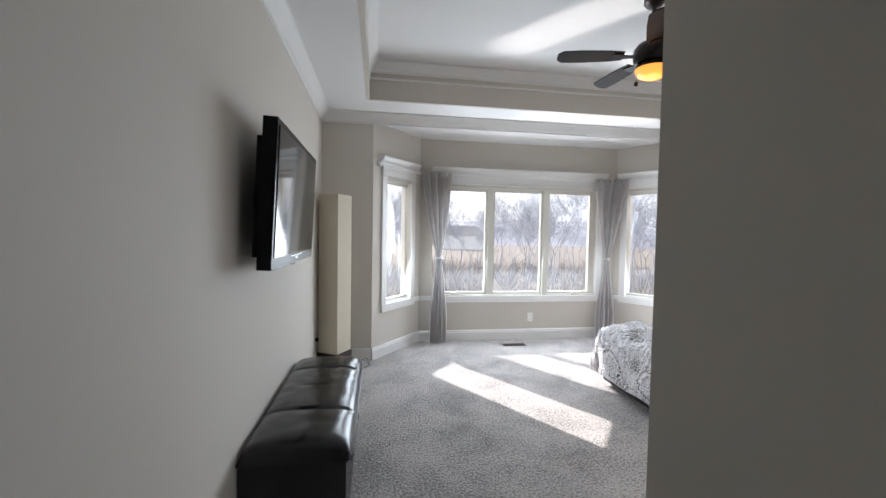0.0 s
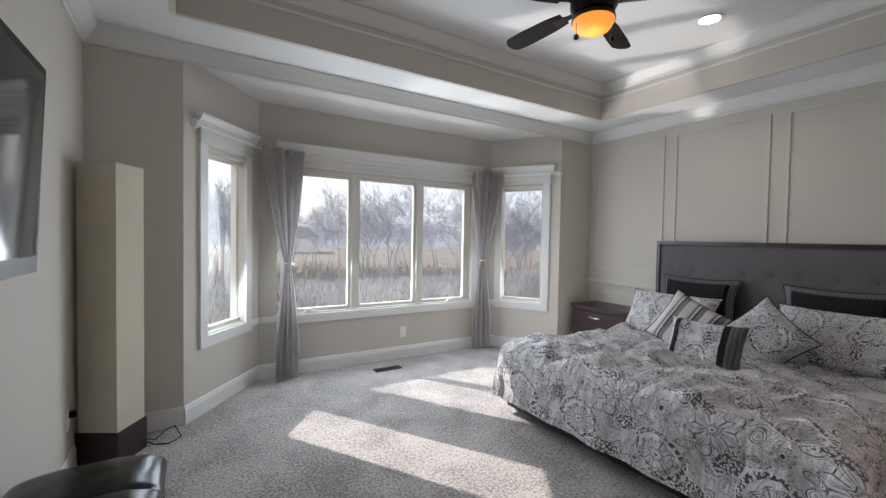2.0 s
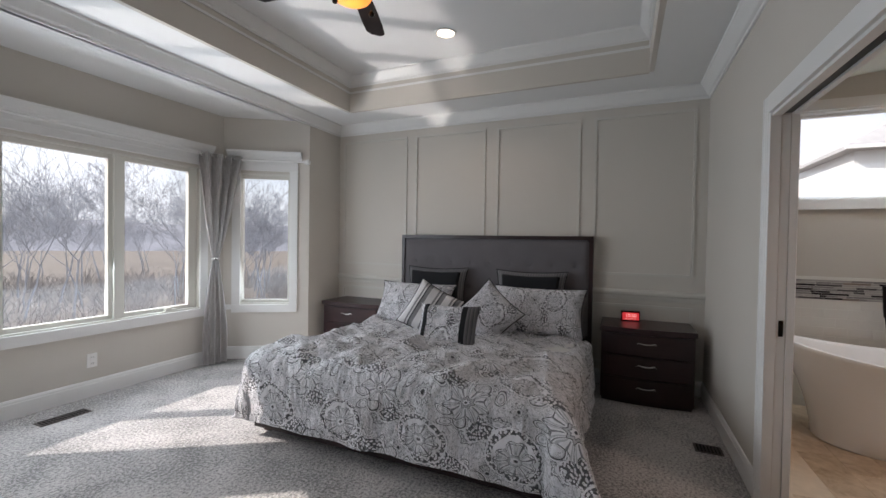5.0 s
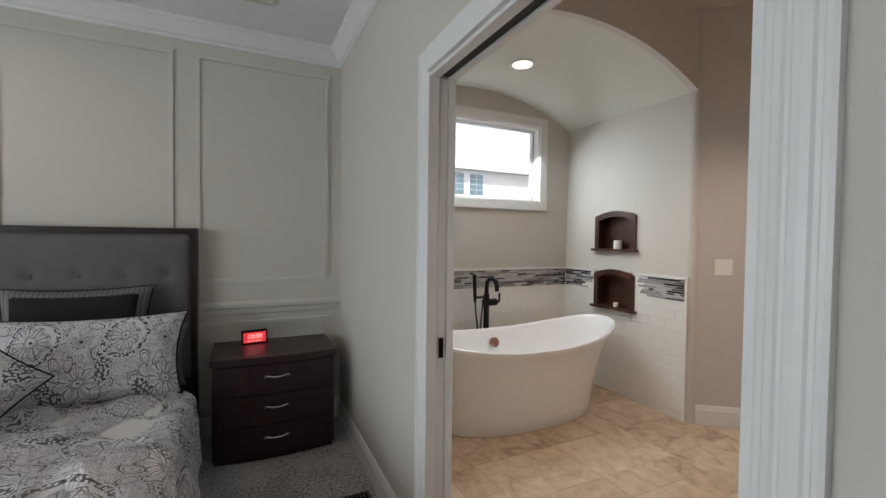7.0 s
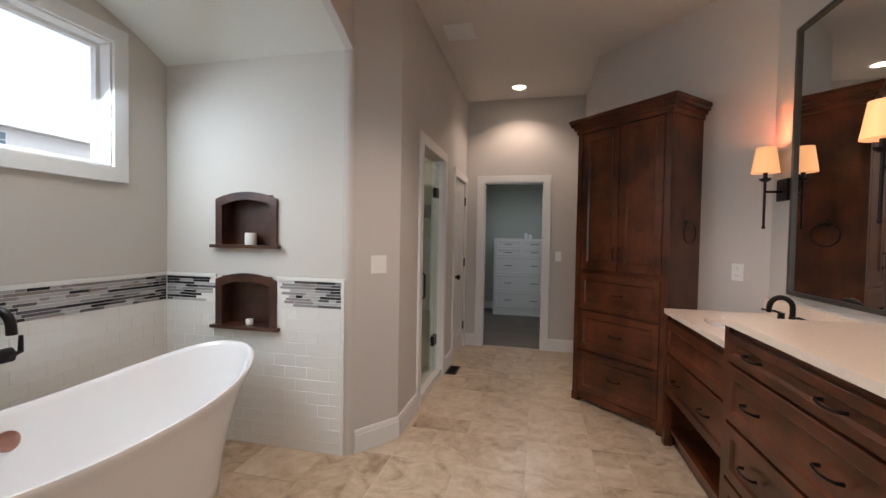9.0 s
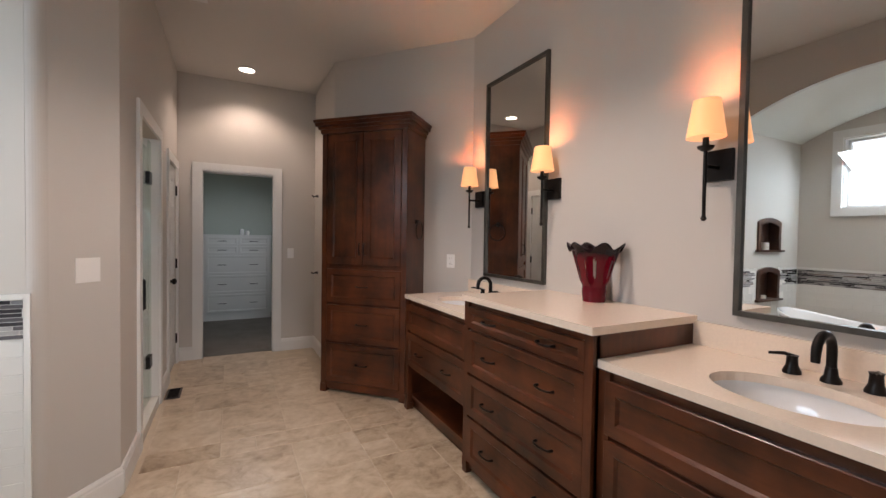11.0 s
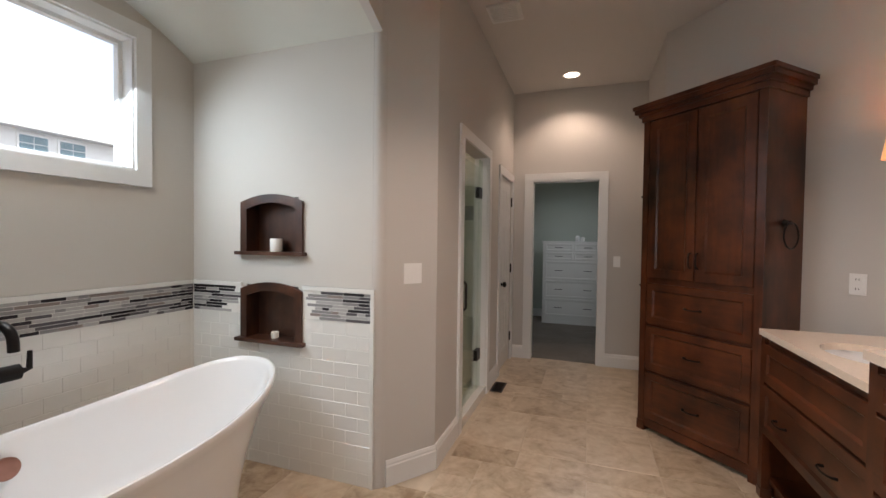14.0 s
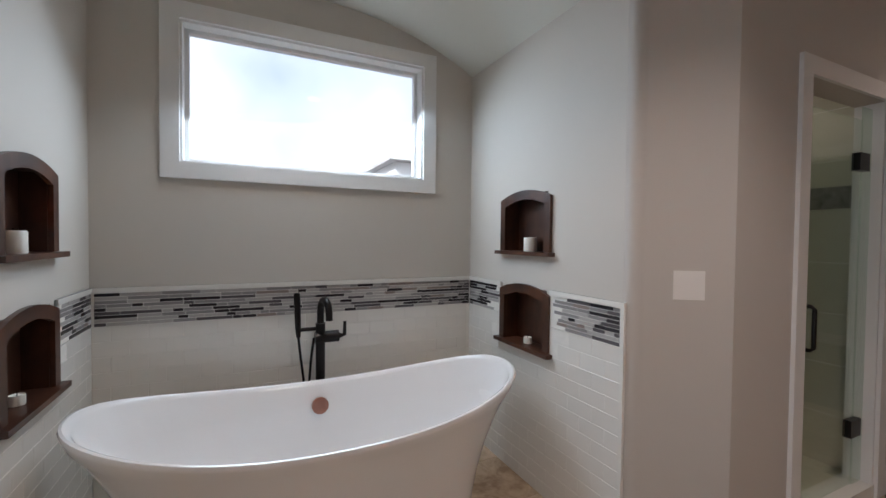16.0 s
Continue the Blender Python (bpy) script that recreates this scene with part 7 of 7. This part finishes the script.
# neighbouring house seen from the tub alcove
hs = thing("house", pose(22, -7.0, -3.3), "white neighbouring house with a grey hip roof", "house")
EV = 8.55
part("wall", bbox(0, 9, -15, 0, 0, EV, 0), SIDING, hs)
bm = bmesh.new()
o = 0.45
base_ = [bm.verts.new(p) for p in ((-o, -15 - o, EV + 0.12), (9 + o, -15 - o, EV + 0.12), (9 + o, o, EV + 0.12), (-o, o, EV + 0.12))]
under = [bm.verts.new((v.co.x, v.co.y, EV - 0.02)) for v in base_]
r1, r2 = bm.verts.new((4.5, -4.5, EV + 3.0)), bm.verts.new((4.5, -10.5, EV + 3.0))
bm.faces.new((base_[3], r1, r2, base_[0]))
bm.faces.new((base_[1], r2, r1, base_[2]))
bm.faces.new((base_[0], r2, base_[1]))
bm.faces.new((base_[2], r1, base_[3]))
for i in range(4):
    bm.faces.new((under[i], under[(i + 1) % 4], base_[(i + 1) % 4], base_[i]))
bm.faces.new(under)
part("roof", bm, SHINGLE, hs, "grey shingle hip roof")
part("gutter", bbox(-o - 0.1, -o, -15 - o, o, EV + 0.0, EV + 0.13, 0.01), SIDING, hs)
for yc in (-2.25, -3.50):
    wn_ = part("window", bbox(-0.05, 0.0, yc - 0.50, yc + 0.50, EV - 1.45, EV - 0.12, 0.01), TRIM, hs, "white-framed divided window")
    for i in range(2):
        for j in range(4):
            part("pane", bbox(-0.065, -0.05, yc - 0.43 + i * 0.44, yc - 0.02 + i * 0.44, EV - 1.38 + j * 0.30, EV - 1.11 + j * 0.30, 0), FARGLASS, wn_)
hs2 = thing("house", pose(-22, 120, -3.8, 0, 0, 15), "far house with a dark roof across the field", "house")
part("wall", bbox(-7, 7, -4, 4, 0, 4.5, 0), SIDING, hs2)
bm = bmesh.new()
prism(bm, [(-7.6, 0), (7.6, 0), (4.5, 3.0), (-4.5, 3.0)], -4.5, 4.5)
bmesh.ops.transform(bm, matrix=Matrix.Translation((0, 0, 4.4)) @ Matrix.Rotation(radians(90), 4, "X"), verts=bm.verts)
part("roof", bm, SHINGLE, hs2)
copy_thing(hs2, pose(26, 128, -3.8, 0, 0, -12))

# ---- tiles, last ----


def tile_mesh(name, w, h, t, bv, mat):
    """A flat bevelled tile lying in x-y, its back at z = 0."""
    b2 = bmesh.new()
    lo = [b2.verts.new(p) for p in ((-w / 2, -h / 2, 0), (w / 2, -h / 2, 0), (w / 2, h / 2, 0), (-w / 2, h / 2, 0))]
    md = [b2.verts.new((v.co.x, v.co.y, t - bv)) for v in lo]
    hi = [b2.verts.new((math.copysign(w / 2 - bv, v.co.x), math.copysign(h / 2 - bv, v.co.y), t)) for v in lo]
    b2.faces.new(hi)
    for i in range(4):
        j = (i + 1) % 4
        b2.faces.new((lo[i], lo[j], md[j], md[i]))
        b2.faces.new((md[i], md[j], hi[j], hi[i]))
    finish(b2)
    me = bpy.data.meshes.new(name)
    b2.to_mesh(me)
    b2.free()
    me.materials.append(mat)
    return me


FLOORTILES = bpy.data.objects["floor_bath"]
U = 0.203
# Versailles-like module, 6 x 6 units, as (column, row, columns, rows)
MODULE = ((0, 0, 2, 2), (2, 0, 3, 2), (5, 0, 1, 1), (5, 1, 1, 1), (0, 2, 2, 3), (2, 2, 2, 2), (4, 2, 2, 3), (2, 4, 2, 1), (0, 5, 3, 1), (3, 5, 1, 1), (4, 5, 2, 1))
meshes = {}
rj = random.Random(4)


def in_bath(x, y, half):
    if x > DOOR1 and y + half > 0.725:
        return False
    if y > 0.69 or y < CLY + 0.0 or x < VX + 0.05:
        return False
    if y > 0.61:
        return DOOR0 - 0.1 < x < AX0
    if x > SHX:
        return -1.65 < y < (0.65 if x < AX0 + 0.2 else 0.5) and x < AX1 + 0.05
    if y < -2.33 and x < VX + (-2.33 - y) * 0.85 - 0.1:
        return False
    return True


for mx in range(-1, 4):
    for my in range(-4, 2):
        for cx, cy, w, h in MODULE:
            x = 0.55 + (mx * 6 + cx + w / 2) * U
            y = 0.70 + (my * 6 + cy + h / 2) * U - 6 * U * 0.3
            if not in_bath(x, y, h * U / 2):
                continue
            if (w, h) not in meshes:
                meshes[w, h] = tile_mesh("tile", w * U - 0.005, h * U - 0.005, 0.006, 0.0015, TRAVERTINE)
            o = new("tile", meshes[w, h])
            o.parent = FLOORTILES
            o.matrix_basis = pose(x, y, -0.006 + rj.uniform(-0.0006, 0.0006), rj.uniform(-0.08, 0.08), rj.uniform(-0.08, 0.08), 0)

SUB = tile_mesh("tile", 0.150, 0.0738, 0.006, 0.0015, WHITETILE)
SUBH = tile_mesh("tile", 0.073, 0.0738, 0.006, 0.0015, WHITETILE)
MOS0, MOS1, CAPZ = 0.905, 1.068, 1.094


def clad(host, origin, turn, length, blocks, x_start=0.0):
    """Subway tile up to the mosaic band on one alcove wall; blocks are stretches kept free as (s0, s1, z0, z1)."""
    m0 = pose(*origin, 0, 0, turn)
    # backing stays behind the tiles, in strips that keep clear of the niches
    strips = [(x_start, length, 0.0, 0.74)] + ([(x_start, blocks[0][0], 0.74, CAPZ), (blocks[0][1], length, 0.74, CAPZ)] if blocks else [(x_start, length, 0.74, CAPZ)])
    b2 = bmesh.new()
    for s0, s1, z0, z1 in strips:
        box(b2, s0, s1, -0.0062, -0.0005, z0, z1)
    bk = setting("tile_backing", b2, GROUT, "pale grout behind the alcove tile")
    bk.matrix_basis = m0
    rows = 12
    rr = random.Random(int(length * 100) + int(turn))
    for r in range(rows):
        z = MOS0 - 0.0754 * (r + 0.5)
        if z < 0.02:
            continue
        s = x_start + (0.0 if r % 2 else 0.0763)
        if r % 2 == 0:
            put_tile(bk, SUBH, x_start + 0.0375, z, blocks, rr)
        while s + 0.150 <= length + 0.02:
            put_tile(bk, SUB, s + 0.0763, z, blocks, rr)
            s += 0.1525
        if length - s > 0.06:
            put_tile(bk, SUBH, s + 0.0375, z, blocks, rr)
    # mosaic sticks
    verts, faces = [], []
    n_rows = 9
    hrow = (MOS1 - MOS0) / n_rows
    for r in range(n_rows):
        z0 = MOS0 + r * hrow + 0.0012
        z1 = z0 + hrow - 0.0024
        s = x_start + 0.012
        while s < length - 0.01:
            ln = rr.choice((0.045, 0.07, 0.10, 0.13, 0.17))
            e = min(s + ln, length - 0.004)
            if e - s > 0.006 and not any(s < q[1] and e > q[0] for q in blocks):
                t = -0.0065 - rr.random() * 0.002
                n0 = len(verts)
                for yy in (-0.003, t):
                    verts.extend(((s, yy, z0), (e, yy, z0), (e, yy, z1), (s, yy, z1)))
                faces.extend(((n0 + 4, n0 + 5, n0 + 6, n0 + 7), (n0, n0 + 1, n0 + 5, n0 + 4), (n0 + 1, n0 + 2, n0 + 6, n0 + 5), (n0 + 2, n0 + 3, n0 + 7, n0 + 6), (n0 + 3, n0, n0 + 4, n0 + 7)))
            s = e + 0.0024
    me = bpy.data.meshes.new("mosaic_band")
    me.from_pydata(verts, [], faces)
    me.materials.append(MOSAIC)
    mo = new("mosaic_band", me)
    tagged(mo, "band of grey glass and stone stick mosaic", kind="stuff")
    mo.parent = bk
    # bullnose cap, broken at the niche
    for s0, s1 in ((x_start, blocks[0][0]), (blocks[0][1], length)) if blocks else ((x_start, length),):
        k = part("cap_tile", bbox(s0, s1, -0.014, -0.0005, MOS1 + 0.002, CAPZ, 0.004, 2), WHITETILE, bk)
        k2 = part("liner_tile", bbox(s0, s1, -0.010, -0.0005, MOS0 - 0.003, MOS0 + 0.0, 0.001, 1), WHITETILE, bk)


def put_tile(host, me, s, z, blocks, rr):
    hw = max(abs(v.co.x) for v in me.vertices)
    if any(s - hw < b[1] - 0.01 and s + hw > b[0] + 0.01 and z > b[2] - 0.03 for b in blocks):
        return
    o = new("tile", me)
    o.parent = host
    o.matrix_basis = pose(s, -0.002, z, 90 + rr.uniform(-0.1, 0.1), rr.uniform(-0.1, 0.1), 0)


# local x runs along each wall with local -y into the alcove
clad("south", (AX1, AYS, 0), 180, AX1 - AX0 - 0.055, [(AX1 - 3.96 - 0.225, AX1 - 3.96 + 0.225, 0.75, 1.10)])
clad("north", (AX0 + 0.055, AYN, 0), 0, AX1 - AX0 - 0.055, [(3.96 - AX0 - 0.055 - 0.225, 3.96 - AX0 - 0.055 + 0.225, 0.75, 1.10)])
clad("east", (AX1, AYN - 0.008, 0), -90, AYN - AYS - 0.016, [])
for sx, yy in ((AX0 + 0.035, AYS + 0.0005), (AX0 + 0.035, AYN - 0.0135)):
    b2 = bbox(sx, sx + 0.02, yy, yy + 0.013, 0, CAPZ, 0.004, 2)
    setting("trim", b2, WHITETILE, "white bullnose tile edge")
